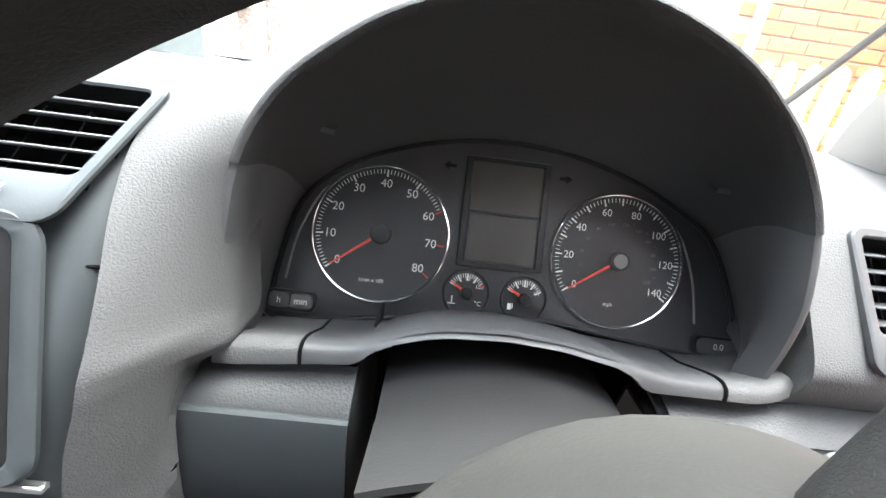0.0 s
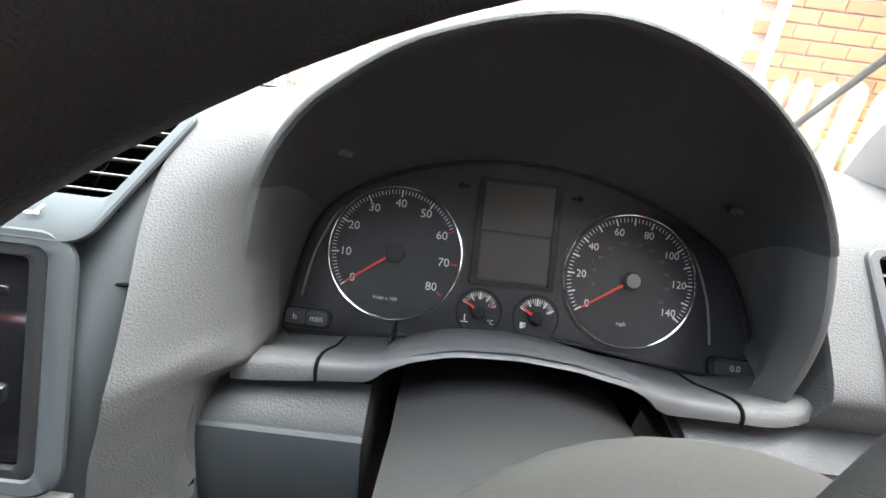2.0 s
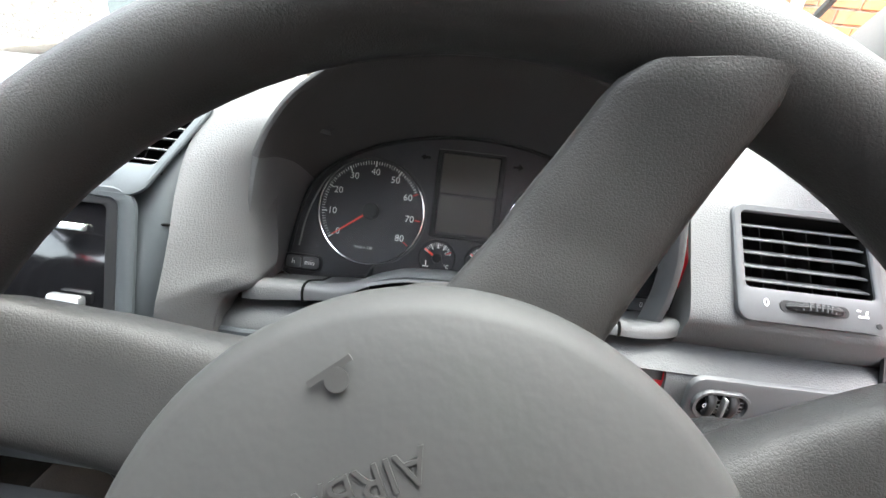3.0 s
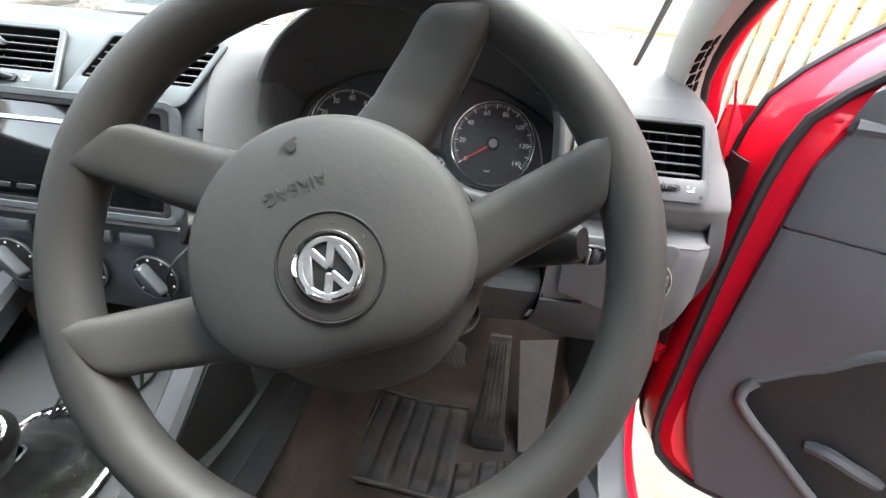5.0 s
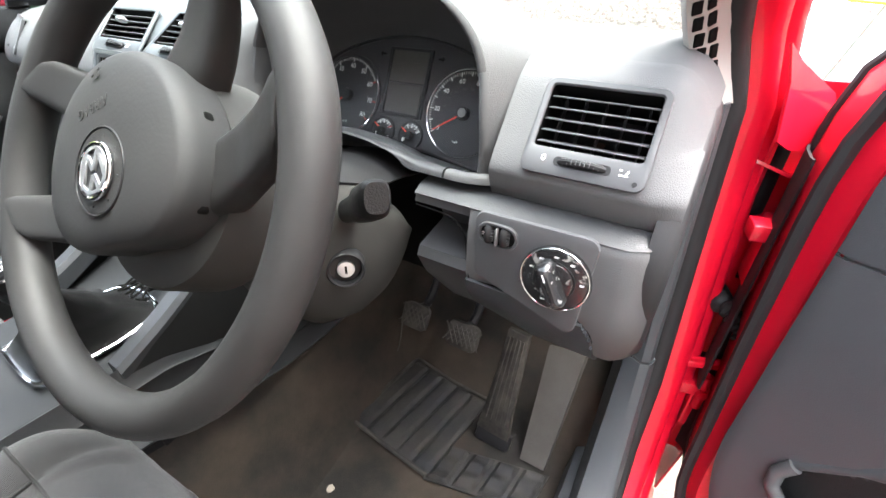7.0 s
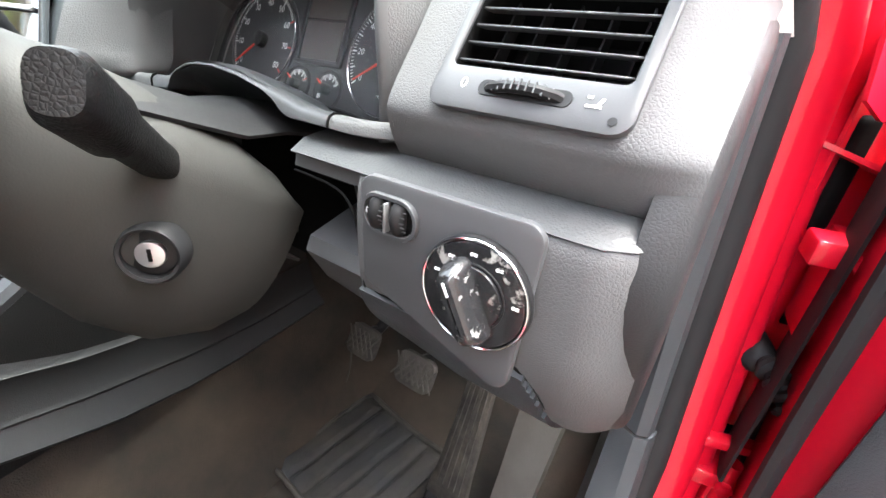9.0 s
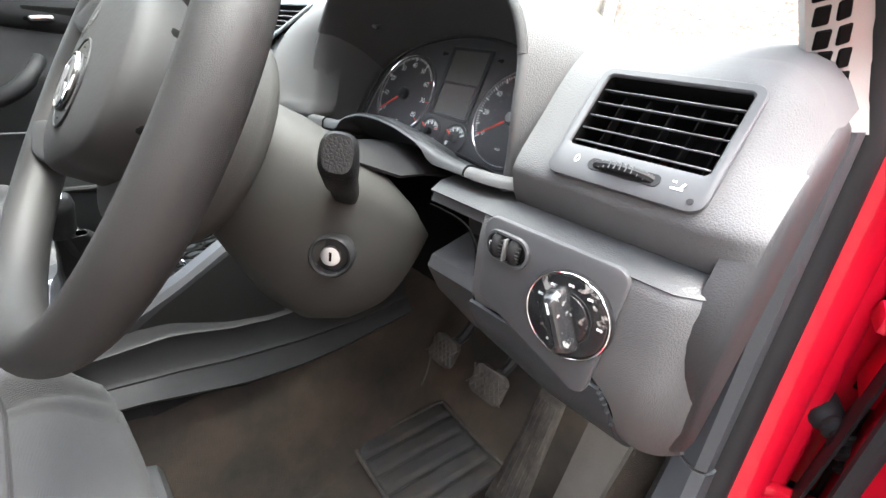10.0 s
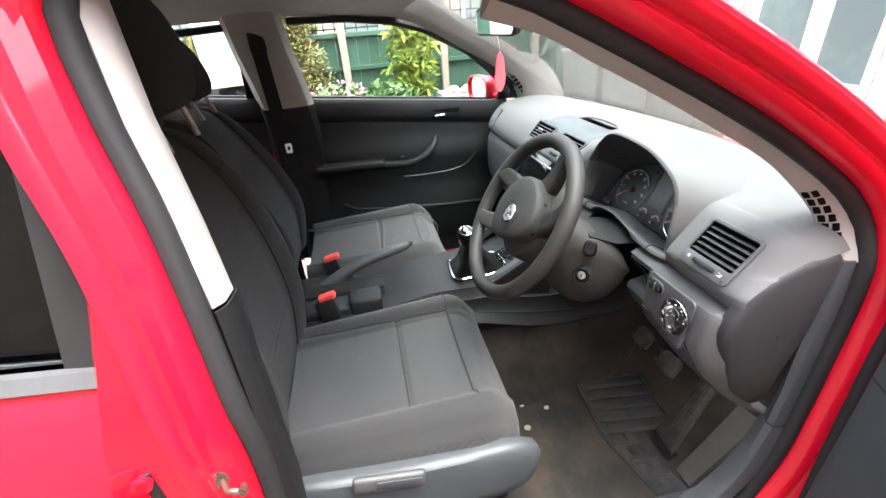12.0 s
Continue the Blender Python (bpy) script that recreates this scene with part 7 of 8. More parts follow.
def closed_door(y0, y1, side, front, label):
    """A closed door seen from inside, at the car's far side (side -1) or behind the open one (side +1)."""
    def X(x):
        return x if side > 0 else 2 * XC - x
    d = thing("rear_door" if not front else "front_door", label, "car door", (X(0.47), (y0 + y1) / 2, 0.6))
    def waist(y):
        return 1.040 + 0.105 * max(0, 0.25 - y) - (0.06 if side > 0 else 0)
    n = 20
    ys = [y0 + (y1 - y0) * k / n for k in range(n + 1)]
    # the far side's low light is put into a darker trim colour
    TRIM = DARKTRIM if side < 0 else DOORTRIM
    # inner panel
    prof = [(0.452, 0.012), (0.432, 0.010), (0.418, -0.005), (0.414, -0.05), (0.420, -0.075), (0.430, -0.083), (0.428, -0.095), (0.424, -0.12), (0.422, -0.17), (0.406, -0.20), (0.410, -0.26), (0.425, -0.33), (0.424, -0.40), (0.405, -0.47), (0.405, -0.62), (0.405, -0.80)]
    part("inner_panel", loft([[(X(x), y, (waist(y) if dz > -0.1 else waist(y) * max(0, 1 + dz / 0.5) + 1.09 * min(1, -dz / 0.5)) + dz) for x, dz in prof] for y in ys], thick=0.003), TRIM, d, "grained inner door panel, far side coloured for dim light")
    part("outer_skin", loft([[(X(x), y, z) for x, z in ((0.475, waist(y) + 0.01), (0.51, waist(y) - 0.03), (0.535, 0.85), (0.535, 0.6), (0.515, 0.40), (0.49, 0.36))] for y in ys], thick=0.003), RED, d, "red outer door skin")
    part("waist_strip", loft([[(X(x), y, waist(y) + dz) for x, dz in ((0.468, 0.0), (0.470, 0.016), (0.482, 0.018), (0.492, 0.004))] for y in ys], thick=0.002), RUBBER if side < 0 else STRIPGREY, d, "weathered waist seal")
    if front:
        # opener in its dish (near-black for the hollow's shade), pull grip, speaker line and pocket
        hy = y0 - 0.285
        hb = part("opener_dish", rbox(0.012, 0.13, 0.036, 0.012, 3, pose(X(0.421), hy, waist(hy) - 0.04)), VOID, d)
        part("opener", rbox(0.014, 0.050, 0.014, 0.006, 3, pose(X(0.411), hy - 0.03, waist(hy) - 0.05, 4)), CHROME, hb, "chrome door opener")
        part("pull_grip", tube(curve([(X(0.39), hy - 0.06, 0.925), (X(0.352), hy - 0.075, 0.905), (X(0.338), hy - 0.12, 0.862), (X(0.35), hy - 0.19, 0.832), (X(0.38), hy - 0.30, 0.828), (X(0.40), hy - 0.42, 0.835)], 24), [0.014] * 4 + [0.018] * 16 + [0.02] * 4, 12), TRIM, d, "sloping pull grip in dimmed trim colour")
        part("armrest", rbox(0.075, 0.30, 0.035, 0.014, 3, pose(X(0.385), hy - 0.45, 0.842)), TRIM, d)
        part("mirror_switch", disc(0.010, 0.008, 18, 0.003, pose(X(0.365), hy - 0.22, 0.855)), DARK, d)
        part("pocket_rim", tube([(X(0.372), y0 - 0.12, 0.60), (X(0.365), y0 - 0.3, 0.605), (X(0.362), y0 - 0.6, 0.625), (X(0.372), y0 - 0.74, 0.64), (X(0.40), y0 - 0.80, 0.66)], 0.008, 8), TRIM, d, "thin door pocket rim")
        part("pocket", loft([[(X(0.370), y, 0.60), (X(0.375), y, 0.50), (X(0.40), y, 0.42)] for y in (y0 - 0.12, y0 - 0.4, y0 - 0.74)], thick=0.004), TRIM, d)
        part("speaker_line", tube(curve([(X(0.4025), y0 - 0.16, 0.83), (X(0.403), y0 - 0.22, 0.775), (X(0.405), y0 - 0.34, 0.755), (X(0.408), y0 - 0.5, 0.755)], 20), 0.0025, 6), HARD, d)
        # triangular black mirror panel
        part("mirror_panel", plate([(0, 0), (0.13, 0), (0.03, 0.11)] if side > 0 else [(0.075, 0), (0.045, 0.075), (0.0, 0.12), (-0.022, 0)], 0.012, 0.002, axes((X(0.44), y0 - 0.02, waist(y0) + 0.01), (0, 1, 0) if side < 0 else (0, -1, 0), (0, 0, 1))), DARK, d)
    else:
        hy = y0 - 0.22
        # this dish too is near-black for its shaded hollow
        hb = part("opener_dish", rbox(0.012, 0.12, 0.036, 0.012, 3, pose(X(0.421), hy, waist(hy) - 0.045)), VOID, d)
        part("opener", rbox(0.014, 0.07, 0.014, 0.006, 3, pose(X(0.412), hy - 0.015, waist(hy) - 0.055, 4)), CHROME, hb, "chrome door opener")
    # window frame and glass
    def top(y):
        pts = [(0.345, 1.06), (0.262, 1.175), (0.127, 1.285), (0.0, 1.352), (-0.15, 1.398), (-0.33, 1.42), (-0.6, 1.428), (-1.0, 1.41), (-1.35, 1.36), (-1.6, 1.28)]
        for a, b in zip(pts, pts[1:]):
            if b[0] <= y <= a[0]:
                t = (a[0] - y) / (a[0] - b[0])
                return a[1] + t * (b[1] - a[1])
        return 1.06
    yy = [y for y in ys if top(y) > waist(y) + 0.03]
    # right rear pane carries the cabin's darkness in its tint
    g = part("window_glass", loft([[(X(side_x(z, y) - 0.004), y, z) for z in [waist(y) + (top(y) - 0.01 - waist(y)) * j / 6 for j in range(7)]] for y in yy], thick=0.003), DIMGLASS if side > 0 else GLASS, d, "rear side window glass, darkened for the unlit cabin" if side > 0 else "clear side window glass")
    g.visible_shadow = False
    part("window_frame", tube([(X(side_x(top(y), y) - 0.01), y, top(y) - 0.005) for y in yy], 0.014, 8), RUBBER, d)
    if not front:
        if side > 0:
            part("shut_gap", tube([(0.516 + 0.012 * math.sin(math.pi * (z - 0.4) / 0.6), y0 + 0.004, z) for z in [0.42 + 0.55 * k / 12 for k in range(13)]], 0.007, 8), RUBBER, d, "dark gap before the rear door")
        part("front_upright", loft([[(X(side_x(z) + dx), y0 - 0.004 + 0.10 * (z - 1.08) + dy, z) for dx, dy in ((0.012, 0.0), (0.02, -0.012), (0.018, -0.045), (0.0, -0.055))] for z in [1.02 + 0.33 * k / 8 for k in range(9)]], thick=0.003), RUBBER, d, "black rubber window upright")
    return d


closed_door(0.33, -0.545, -1, True, "closed passenger front door with inner panel coloured dim")
closed_door(-0.72, -1.55, -1, False, "closed rear door seen behind the passenger seat")
closed_door(-0.628, -1.55, 1, False, "closed red rear door behind the open one")


def wing_mirror():
    m = thing("wing_mirror", "red wing mirror outside the passenger window", "wing mirror", (-1.15, 0.25, 1.05))
    mm = axes((-1.175, 0.235, 1.085), (0.97, 0.24, 0), (0, 0, 1))
    o = [(0.092 * math.copysign(abs(math.cos(a)) ** 0.75, math.cos(a)), 0.062 * math.copysign(abs(math.sin(a)) ** 0.75, math.sin(a))) for a in [2 * math.pi * k / 36 for k in range(36)]]
    part("shell", loft([[mm @ Vector((x * s, y * s, z)) for x, y in o] for s, z in ((0.25, -0.085), (0.6, -0.075), (0.88, -0.05), (1.0, -0.01), (1.0, 0.008), (0.92, 0.010), (0.90, -0.004))], closed=True), RED, m)
    part("mirror_glass", plate([(x * 0.91, y * 0.91) for x, y in o], 0.002, 0, mm @ pose(0, 0, -0.003)), material("wing_mirror_silver", (0.85, 0.87, 0.88), 0.03, 1.0), m, "silvered mirror glass")
    part("foot", rbox(0.06, 0.05, 0.03, 0.012, 3, pose(-1.105, 0.30, 1.055)), RED, m)


wing_mirror()


def seat_belt(x, s):
    b = thing("seat_belt", "black seat belt hanging on the middle pillar", "seat belt", (x, -0.68, 0.9))
    part("strap", loft([[(-0.62 - side_x(z) + 0.094, -0.655 + w, z) for w in (-0.026, 0.026)] for z in (1.36, 1.3, 1.2, 1.1, 1.0, 0.75, 0.5)], thick=0.0015), DARK, b)
    part("anchor_cover", rbox(0.02, 0.06, 0.075, 0.010, 3, pose(-0.925, -0.655, 1.36)), DARK, b)
    part("tongue", frame_ring(outline(0.026, 0.040, 0.005, 5), outline(0.012, 0.016, 0.003, 5), 0.004, 0.001, axes((-0.993, -0.645, 0.955), (0, 1, 0), (0, 0, 1))), UPVC, b, "bright belt tongue with a slot")


seat_belt(-0.995, 1)


# ---- outside ----
HY = 3.0      # the house front


def house():
    h = thing("house", "pebbledashed house front with white door and windows", "house", (-1.5, HY, 0))
    # wall built round its openings: (x0, x1, z0, z1)
    holes = [(-2.62, -1.50, 0.18, 2.25), (-4.75, -3.70, 0.80, 2.05)]
    xs = sorted({-7.0, 0.35, *[v for q in holes for v in q[:2]]})
    zs = sorted({0.0, 3.6, *[v for q in holes for v in q[2:]]})
    for i in range(len(xs) - 1):
        for j in range(len(zs) - 1):
            xa, xb, za, zb = xs[i], xs[i + 1], zs[j], zs[j + 1]
            if any(q[0] <= xa and xb <= q[1] and q[2] <= za and zb <= q[3] for q in holes):
                continue
            part("wall", rbox(xb - xa, 0.25, zb - za, 0, 1, pose((xa + xb) / 2, HY + 0.125, (za + zb) / 2)), PEBBLE, h)
    def pane(nm, xa, xb, za, zb, fw=0.06, y=HY + 0.06, mat=HOUSEGLASS):
        w = part(nm, frame_ring(outline(xb - xa, zb - za, 0.004, 3), outline(xb - xa - 2 * fw, zb - za - 2 * fw, 0.004, 3), 0.06, 0.006, axes(((xa + xb) / 2, y, (za + zb) / 2), VX, (0, 0, 1))), UPVC, h, "white plastic frame")
        part("pane", rbox(xb - xa - 2 * fw, 0.012, zb - za - 2 * fw, 0, 1, pose((xa + xb) / 2, y - 0.02, (za + zb) / 2)), mat, w, "grey reflecting pane")
        return w
    # front door with glazed upper half beside a tall side light
    pane("side_light", -2.00, -1.50, 0.72, 2.25, 0.065)
    part("lower_panel", rbox(0.50, 0.06, 0.54, 0.008, 2, pose(-1.75, HY + 0.07, 0.45)), UPVC, h)
    dr = part("entrance_door", rbox(0.62, 0.06, 0.62, 0.008, 2, pose(-2.31, HY + 0.07, 0.49)), UPVC, h, "white plastic front door")
    pane("door_light", -2.62, -2.00, 0.80, 2.25, 0.075)
    part("door_handle", rbox(0.03, 0.04, 0.22, 0.01, 2, pose(-2.04, HY - 0.005, 0.95)), SILVER, dr)
    part("letter_box", rbox(0.26, 0.02, 0.06, 0.006, 2, pose(-1.76, HY + 0.03, 0.68)), material("brass", (0.55, 0.45, 0.22), 0.35, 0.9), dr)
    part("number_bar", rbox(0.05, 0.01, 0.06, 0.003, 1, pose(-2.30, HY + 0.035, 0.76)), DARK, dr)
    # window with a pale blind
    pane("window", -4.75, -4.40, 0.80, 2.05)
    w = pane("window", -4.40, -3.70, 0.80, 2.05)
    for k in range(44):
        part("blind_slat", rbox(0.56, 0.004, 0.017, 0, 1, pose(-4.05, HY + 0.026, 0.89 + 0.0238 * k, 20)), UPVC, w)
    part("sill", rbox(1.15, 0.14, 0.05, 0.01, 2, pose(-4.22, HY - 0.02, 0.775)), UPVC, h)
    # pale band and down pipe right of the door
    part("door_trim", rbox(0.14, 0.03, 2.3, 0.005, 1, pose(-1.40, HY - 0.012, 1.15)), UPVC, h)
    part("drain_pipe", tube([(-1.17, HY - 0.06, 0.0), (-1.17, HY - 0.06, 3.4)], 0.035, 14), UPVC, h, "white drain pipe")
    part("lamp", rbox(0.10, 0.10, 0.16, 0.03, 3, pose(-1.30, HY - 0.06, 1.28)), POST, h)
    part("wall_end", rbox(0.06, 0.30, 3.6, 0, 1, pose(0.37, HY + 0.11, 1.8)), UPVC, h)
    return h


house()


def rendered_extension():
    e = thing("white_outbuilding", "white rendered outbuilding wall with a small shelf", "building", (0.9, 3.2, 0))
    part("wall", rbox(1.15, 0.2, 3.2, 0, 1, pose(0.97, 3.12, 1.6)), UPVC, e)
    part("shelf_board", rbox(0.75, 0.10, 0.05, 0.008, 1, pose(0.85, 2.97, 1.34)), POST, e)
    part("shelf_panel", rbox(0.62, 0.03, 0.34, 0.005, 1, pose(0.88, 3.005, 1.13)), UPVC, e)
    return e


rendered_extension()


def brick_wall():
    w = thing("brick_wall", "orange brick wall of the neighbouring building", "wall", (2.6, 2.9, 0), kind="structure")
    part("mortar_bed", rbox(2.6, 0.18, 3.0, 0, 1, pose(2.85, 2.80, 1.5)), MORTAR, w)
    part("mortar_bed", rbox(0.18, 3.0, 3.0, 0, 1, pose(3.05, 1.25, 1.5)), MORTAR, w)
    me = None
    n = 0
    for row in range(4, 30):
        for k in range(12):
            x = 1.56 + 0.225 * k + (0.112 if row % 2 else 0)
            z = 0.04 + 0.075 * row
            if x > 2.9 or n >= 290:
                continue
            if me is None:
                b = part("brick", rbox(0.215, 0.02, 0.065, 0.004, 1, pose(0, 0, 0)), BRICK, w, smooth=0)
                me = b.data
                b.matrix_world = pose(x + 0.11, 2.705, z)
            else:
                b = new("brick", me)
                b.parent = w
                b.matrix_parent_inverse = w.matrix_world.inverted()
                b.matrix_world = pose(x + 0.11, 2.705 + 0.003 * random.random(), z)
            n += 1
    # return wall towards the drive, in one mesh of bricks
    bm = bmesh.new()
    for row in range(4, 34):
        for k in range(13):
            y = -0.2 + 0.225 * k + (0.112 if row % 2 else 0)
            bmesh.ops.create_cube(bm, size=1, matrix=Matrix.LocRotScale((2.952, y, 0.04 + 0.075 * row), None, (0.02, 0.215, 0.065)))
    tagged(part("bricks", bm, BRICK, w, smooth=0), kind="stuff")
    return w


brick_wall()


def unseen_wall():
    # unseen tall wall added to block low sky light from the right
    single("unseen_wall", rbox(0.2, 9.0, 5.6, 0, 1, pose(3.06, -4.8, 2.8)), PEBBLE, "unseen plain wall added to cut low sky light", "wall", kind="structure", smooth=0)


unseen_wall()


def picket_fence():
    f = thing("picket_fence", "weathered pale green picket fence beside the drive", "fence", (1.9, 2.0, 0))
    me = None
    p0, p1 = Vector((1.55, 2.62, 0)), Vector((2.35, 0.6, 0))
    n = 20
    d = (p1 - p0).normalized()
    for k in range(n):
        p = p0.lerp(p1, k / (n - 1))
        if me is None:
            b = part("picket", plate([(-0.042, 0), (0.042, 0), (0.042, 1.18), (0.03, 1.235), (0.0, 1.26), (-0.03, 1.235), (-0.042, 1.18)], 0.02, 0.003), PICKET, f, smooth=0)
            me = b.data
        else:
            b = new("picket", me)
            b.parent = f
            b.matrix_parent_inverse = f.matrix_world.inverted()
        b.matrix_world = axes((p.x, p.y, 0.02 + 0.012 * random.random()), d, (0, 0, 1))
    for z in (0.35, 0.98):
        part("rail", rbox((p1 - p0).length, 0.04, 0.08, 0.004, 1, axes(p0.lerp(p1, 0.5) + Vector((0.025, 0.012, z)), d, (0, 0, 1)) @ pose(0, 0, 0, 90)), PICKET, f)
    part("white_post", tube([(1.62, 2.60, 0), (1.62, 2.60, 2.3)], 0.03, 10), UPVC, f)


picket_fence()


def ladder_poles():
    l = thing("leaning_poles", "thin grey poles leaning against the wall with yellow tape", "poles", (1.2, 2.8, 0))
    for x0, x1 in ((0.75, 1.35), (1.0, 1.62), (1.28, 1.50)):
        part("pole", tube([(x0, 2.62, 0.4), (x1, 2.86, 2.3)], 0.016, 8), SILVER, l)
    part("tape", tube(curve([(0.8, 2.6, 1.02), (1.2, 2.62, 1.0), (1.6, 2.6, 1.03), (2.1, 2.4, 1.05)], 14), 0.008, 6), material("yellow_tape", (0.75, 0.62, 0.05), 0.5, mottle=0.2), l)


ladder_poles()


def bin_box(x, y, w, dpt, h, label, plastic):
    b = thing("storage_bin", label, "bin", (x, y, 0), "bins by the house")
    part("body", loft([[(x + w / 2 * a * s, y + dpt / 2 * c * s, z) for a, c in ((-1, -1), (1, -1), (1, 1), (-1, 1))] for s, z in ((0.86, 0.0), (0.95, h * 0.7), (0.98, h - 0.05))], closed=True, caps=True), plastic, b)
    part("lid", rbox(w * 1.06, dpt * 1.08, 0.05, 0.012, 2, pose(x, y, h - 0.02, 4)), plastic, b, "flat weathered lid")
    for k in (-1, 1):
        part("lid_hinge", rbox(0.08, 0.04, 0.04, 0.008, 2, pose(x + k * w * 0.3, y + dpt * 0.5, h)), plastic, b)


bin_box(-3.05, 2.45, 0.80, 0.55, 0.90, "grey-green lidded box bin by the front door", BINS)
bin_box(-4.0, 2.50, 0.85, 0.60, 0.98, "grey-green storage bin below the window", BINS)
bin_box(-0.22, 2.56, 0.95, 0.36, 0.83, "grey-green storage bin against the pebbledashed wall", BINGREEN)


def garden_fence():
    f = thing("garden_fence", "dark green boarded garden fence with trellis top", "fence", (-5.8, 0.2, 0))
    X0 = -5.9
    me = None
    k = 0
    y = -3.6
    while y < 3.0:
        if me is None:
            b = part("board", rbox(0.022, 0.148, 1.30, 0.004, 1), FENCE, f, smooth=0)
            me = b.data
        else:
            b = new("board", me)
            b.parent = f
            b.matrix_parent_inverse = f.matrix_world.inverted()
        b.matrix_world = pose(X0 + 0.008 * (k % 2), y, 0.66 + 0.006 * random.random())
        y += 0.15
        k += 1
    for z in (0.35, 0.85, 1.28):
        part("rail", rbox(0.05, 6.6, 0.06, 0.004, 1, pose(X0 + 0.04, -0.3, z)), FENCE, f)
    for y in (-3.3, -1.85, -0.42, 1.0, 2.4):
        part("post", rbox(0.10, 0.10, 1.75, 0.006, 1, pose(X0 + 0.09, y, 0.87)), POST, f, "weathered square post")
    bars = None
    for k in range(44):
        b = rbox(0.012, 0.016, 0.34, 0, 1, pose(X0, -3.5 + 0.15 * k, 1.49))
        bars = merge(bars, b) if bars else b
    for z in (1.36, 1.48, 1.64):
        bars = merge(bars, rbox(0.012, 6.6, 0.018, 0, 1, pose(X0 + 0.012, -0.3, z)))
    part("trellis", bars, DARK, f, "thin dark trellis", smooth=0)


garden_fence()


def leaf_cloud(rng, centre, size, count, leaf, droop=0.0, long=1.0, fill=0.55):
    """Many small bent leaves, set unevenly through a lumpy volume."""
    verts, faces = [], []
    for _ in range(count):
        while True:
            p = Vector((rng.uniform(-1, 1), rng.uniform(-1, 1), rng.uniform(-1, 1)))
            r = p.length
            if r < 1 and noise.noise(p * 2.2 + Vector(centre)) > -0.35 + 0.5 * (r - fill):
                break
        c = Vector(centre) + Vector((p.x * size[0], p.y * size[1], p.z * size[2]))
        a = Vector((rng.uniform(-1, 1), rng.uniform(-1, 1), rng.uniform(-0.6, 0.8) - droop)).normalized()
        s = a.orthogonal().normalized()
        s = (Matrix.Rotation(rng.uniform(0, 6.28), 3, a) @ s)
        L, w = leaf * rng.uniform(0.6, 1.3) * long, leaf * rng.uniform(0.25, 0.45)
        n = a.cross(s) * L * 0.18
        i = len(verts)
        verts += [c, c + a * L * 0.5 + s * w + n, c + a * L, c + a * L * 0.5 - s * w + n]
        faces += [(i, i + 1, i + 2), (i, i + 2, i + 3)]
    me = bpy.data.meshes.new("leaves")
    me.from_pydata([tuple(v) for v in verts], [], faces)
    bm = bmesh.new()
    bm.from_mesh(me)
    bpy.data.meshes.remove(me)
    return bm


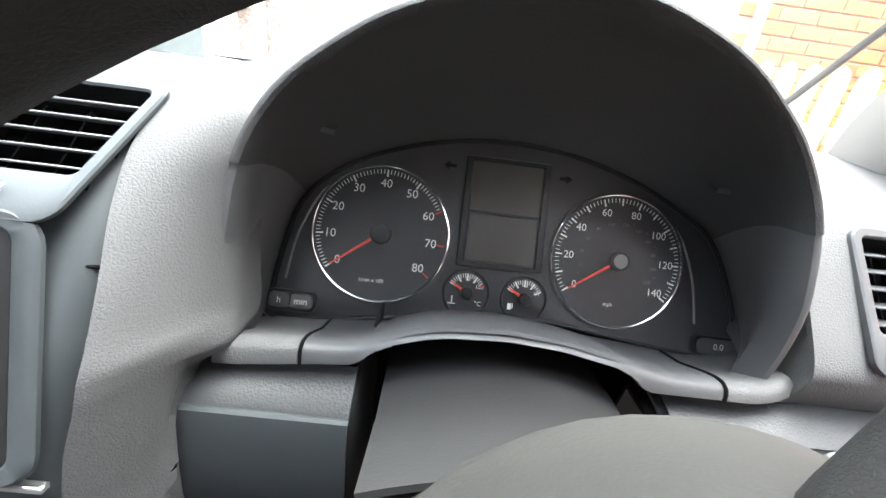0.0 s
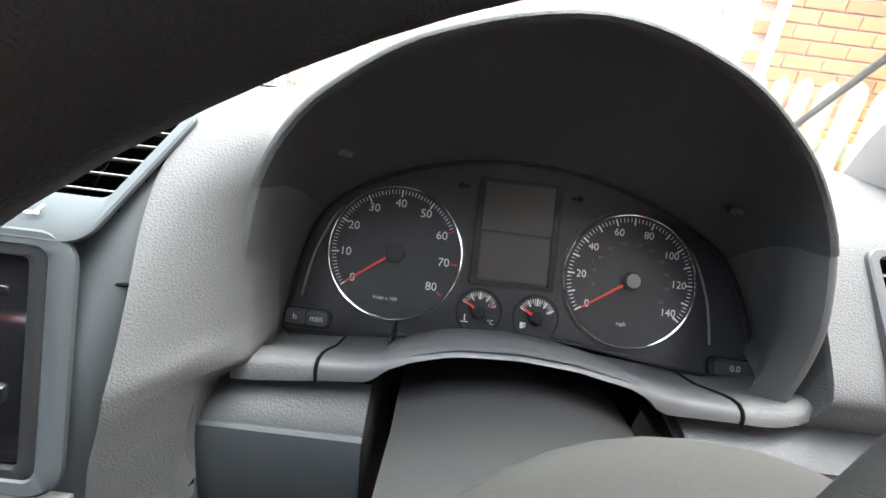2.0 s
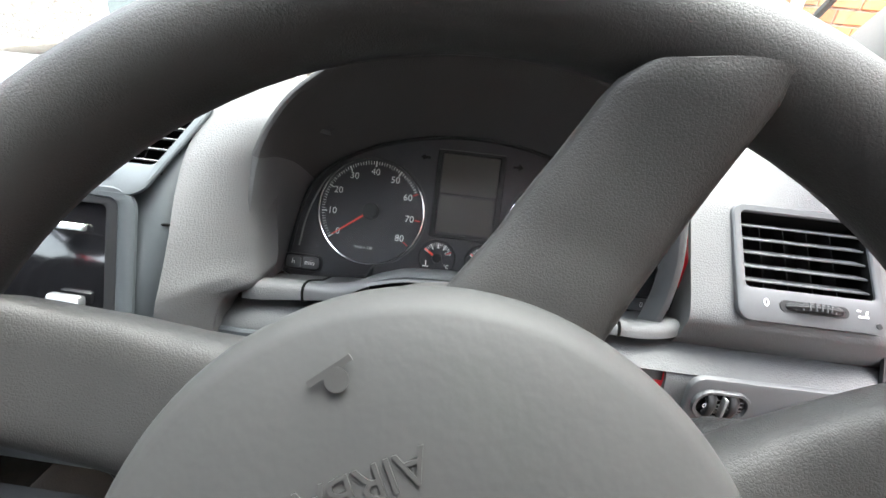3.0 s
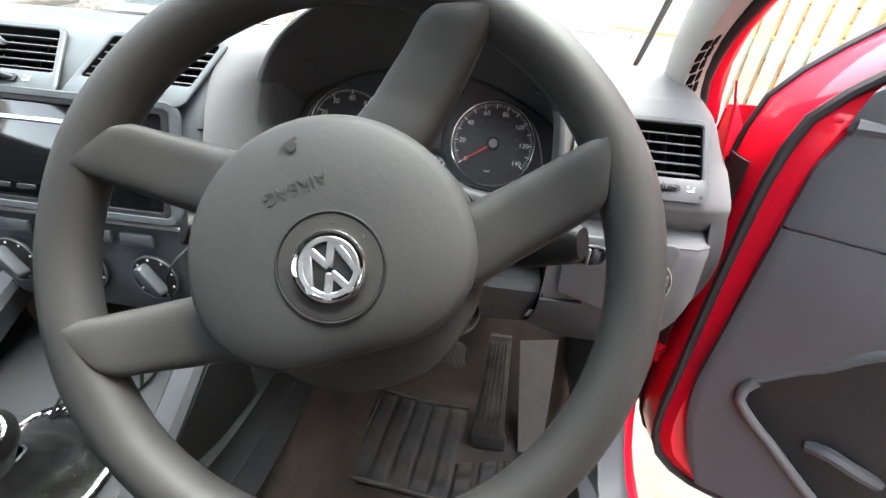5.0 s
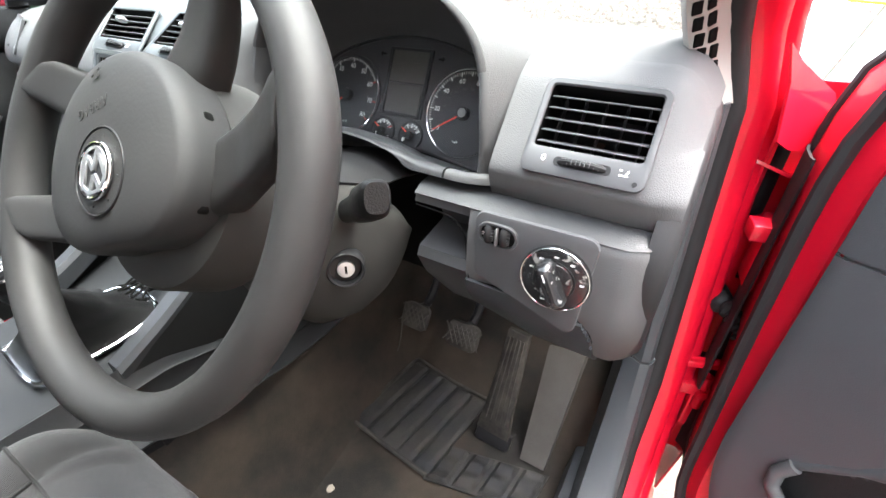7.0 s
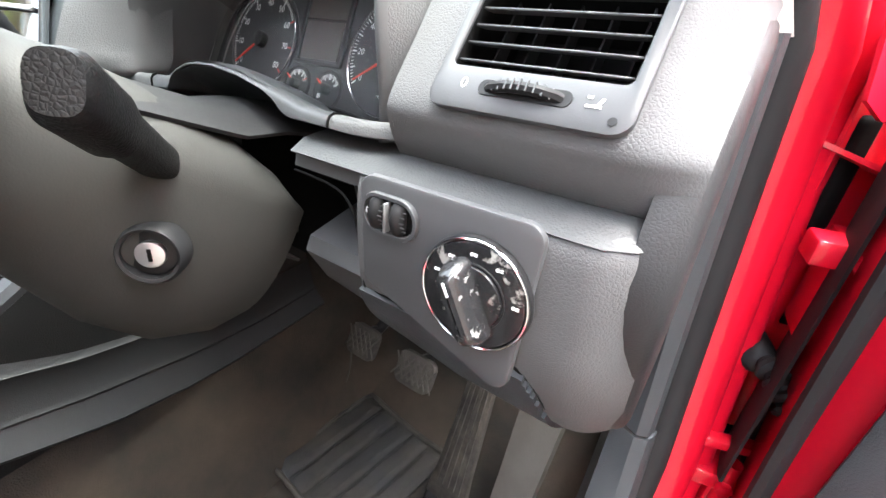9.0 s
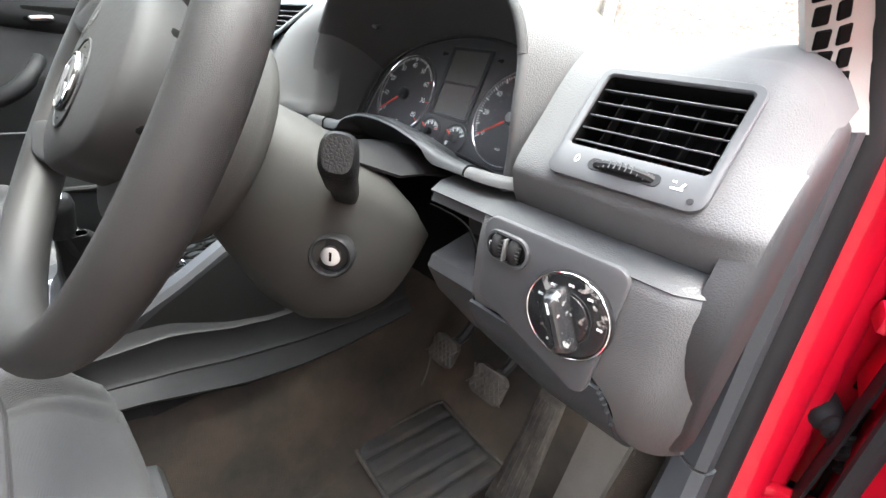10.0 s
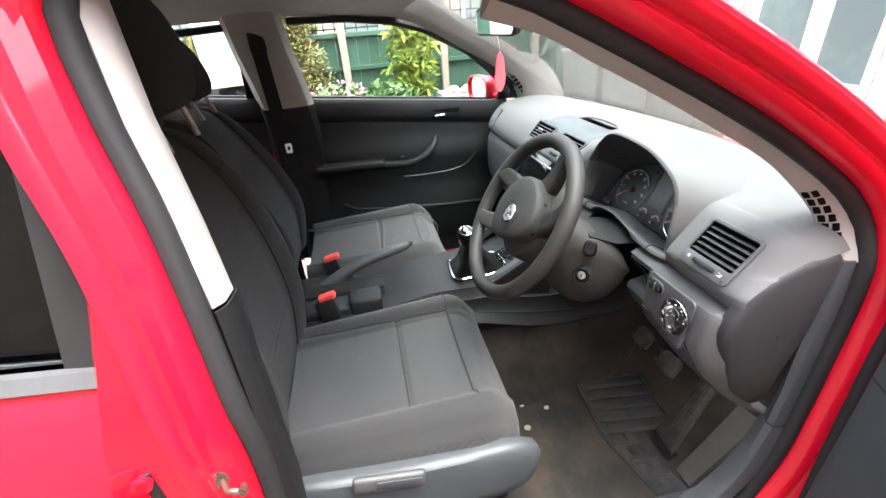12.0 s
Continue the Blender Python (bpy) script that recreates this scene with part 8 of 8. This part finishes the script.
def plants():
    rng = random.Random(5)
    # bamboo-like clump before the fence
    b = thing("bamboo_plant", "yellow-green bamboo clump before the green fence", "plant", (-5.2, 0.45, 0))
    for k in range(12):
        x, y = -5.2 + rng.uniform(-0.12, 0.12), 0.45 + rng.uniform(-0.16, 0.16)
        part("cane", tube(curve([(x, y, 0), (x + rng.uniform(-0.06, 0.06), y + rng.uniform(-0.08, 0.08), 0.8), (x + rng.uniform(-0.16, 0.16), y + rng.uniform(-0.25, 0.25), 1.5)], 7), [0.009, 0.008, 0.008, 0.007, 0.006, 0.005, 0.003], 6), LEAF, b)
    part("leaves", merge(leaf_cloud(rng, (-5.2, 0.45, 1.0), (0.24, 0.32, 0.60), 900, 0.026, 0.3, 7.0), leaf_cloud(rng, (-5.2, 0.48, 1.42), (0.16, 0.2, 0.25), 220, 0.026, 0.0, 7.0)), LEAF, b, "narrow pale green leaves", smooth=0)
    # large olive shrub
    s = thing("shrub", "sprawling olive-brown conifer shrub before the fence", "shrub", (-5.4, -1.5, 0))
    for k in range(9):
        y = -1.5 + rng.uniform(-0.7, 0.7)
        part("limb", tube(curve([(-5.4, -1.5 + 0.3 * (y + 1.5), 0), (-5.4 + rng.uniform(-0.2, 0.3), y, 0.8), (-5.4 + rng.uniform(-0.2, 0.3), y + rng.uniform(-0.3, 0.3), 1.6)], 7), [0.04, 0.035, 0.03, 0.025, 0.02, 0.012, 0.006], 7), BARK, s)
    part("foliage", merge(leaf_cloud(rng, (-5.3, -1.55, 0.85), (0.42, 0.95, 0.85), 15000, 0.022, 0.3, 4.0), leaf_cloud(rng, (-5.35, -1.2, 1.7), (0.4, 0.5, 0.7), 4500, 0.022, 0.2, 4.0)), LEAF2, s, "dense drooping foliage", smooth=0)
    t = thing("tree", "yellow-green tree behind the garden fence", "tree", (-7.2, -0.9, 0))
    part("trunk", tube([(-7.2, -0.9, 0), (-7.15, -0.88, 1.2), (-7.1, -0.8, 2.4)], [0.09, 0.07, 0.03], 8), BARK, t)
    part("crown", leaf_cloud(rng, (-7.1, -0.85, 2.2), (0.7, 0.8, 0.85), 2600, 0.09), LEAF, t, smooth=0)
    # low bedding plants
    for cy, mat, lab in ((0.05, LEAF3, "low green bedding plants along the fence"), (-0.55, LEAF3, "low green bedding plants with pink flowers")):
        g = thing("bedding_plants", lab, "plants", (-4.9, cy, 0), "bedding plants", "stuff")
        part("leaves", leaf_cloud(rng, (-4.9, cy, 0.42), (0.35, 0.42, 0.34), 900, 0.09, 0.1), mat, g, smooth=0)
        if cy < -0.3:
            part("flowers", leaf_cloud(rng, (-4.85, cy, 0.62), (0.3, 0.36, 0.18), 220, 0.05, -0.4, 0.8), FLOWER, g, "pink blossoms", smooth=0)
    bd = thing("planter", "timber garden planter with stones", "planter", (-4.7, 1.1, 0))
    part("box", rbox(0.5, 0.9, 0.55, 0.01, 1, pose(-4.7, 1.15, 0.28)), POST, bd)
    for k in range(5):
        part("stone", leaf_stone(rng, (-4.6 + rng.uniform(-0.15, 0.15), 0.85 + 0.16 * k, 0.58), 0.09), PEBBLE, bd)


def leaf_stone(rng, c, r):
    bm = bmesh.new()
    bmesh.ops.create_icosphere(bm, subdivisions=2, radius=r)
    for v in bm.verts:
        v.co *= 1 + 0.35 * noise.noise(v.co * 9 + Vector(c))
        v.co.z *= 0.7
    return xf(bm, pose(*c))


plants()


def tractor_wheel():
    w = thing("tractor_wheel", "large treaded tyre of a vehicle behind the car", "wheel", (-4.15, -1.6, 0))
    m = axes((-4.15, -1.62, 0.715), (0.95, 0.30, 0), (0, 0, 1))
    tyre = loft([[m @ Vector((r * math.cos(a), r * math.sin(a), z)) for a in [2 * math.pi * k / 48 for k in range(48)]] for r, z in ((0.35, 0.12), (0.55, 0.16), (0.66, 0.13), (0.69, 0.0), (0.66, -0.13), (0.55, -0.16), (0.35, -0.12))], closed=True, loop=True)
    part("tyre", tyre, RUBBER, w, "dusty black tyre")
    for k in range(24):
        a = 360 / 24 * k
        for s in (1, -1):
            part("lug", rbox(0.05, 0.035, 0.15, 0.008, 1, m @ pose(0, 0, 0, 0, 0, a + (7 if s > 0 else 0)) @ pose(0.69, 0, s * 0.07, s * 30)), MATRUBBER, w)
    part("rim", disc(0.36, 0.10, 36, 0.02, m), POST, w)
    part("mudguard", loft([[m @ Vector((0.80 * math.cos(a), 0.80 * math.sin(a), z)) for a in [radians(20 + 150 * k / 24) for k in range(25)]] for z in (0.2, -0.2)], thick=0.02), POST, w, "pale mudguard over the tyre")
    mb = thing("parked_scooter", "white and grey machine parked on the drive", "motorcycle", (-3.6, -3.4, 0))
    part("fairing", rbox(0.5, 0.9, 0.5, 0.12, 3, pose(-3.7, -3.5, 0.95)), UPVC, mb)
    part("frame", rbox(0.3, 1.2, 0.4, 0.08, 3, pose(-3.7, -3.5, 0.5)), SILVER, mb)
    for dy in (-0.55, 0.55):
        part("tyre", ring(0.24, 0.06, 32, axes((-3.7, -3.5 + dy, 0.30), (0, 1, 0), (0, 0, 1))), RUBBER, mb)


tractor_wheel()


def far_houses():
    for x, y, lab in ((-14, -2.0, "far house with grey roof beyond the fence"), (-14.5, 5.5, "far pale house with grey roof beyond the fence")):
        h = thing("far_house", lab, "house", (x, y, 0), "far houses")
        part("wall", rbox(4, 6.5, 4.6, 0, 1, pose(x, y, 2.3)), PEBBLE, h)
        part("roof", loft([[(x - 2.3, y - 3.5, 4.5), (x, y - 3.5, 6.2), (x + 2.3, y - 3.5, 4.5)], [(x - 2.3, y + 3.5, 4.5), (x, y + 3.5, 6.2), (x + 2.3, y + 3.5, 4.5)]], thick=0.1), BINS, h)
        for dy in (-2, 0.2, 2):
            for z in (1.5, 3.5):
                wn2 = part("window", rbox(0.06, 1.2, 1.1, 0.01, 1, pose(x + 2.02, y + dy, z)), UPVC, h)
                part("pane", rbox(0.04, 1.0, 0.9, 0, 1, pose(x + 2.05, y + dy, z)), HOUSEGLASS, wn2)


far_houses()
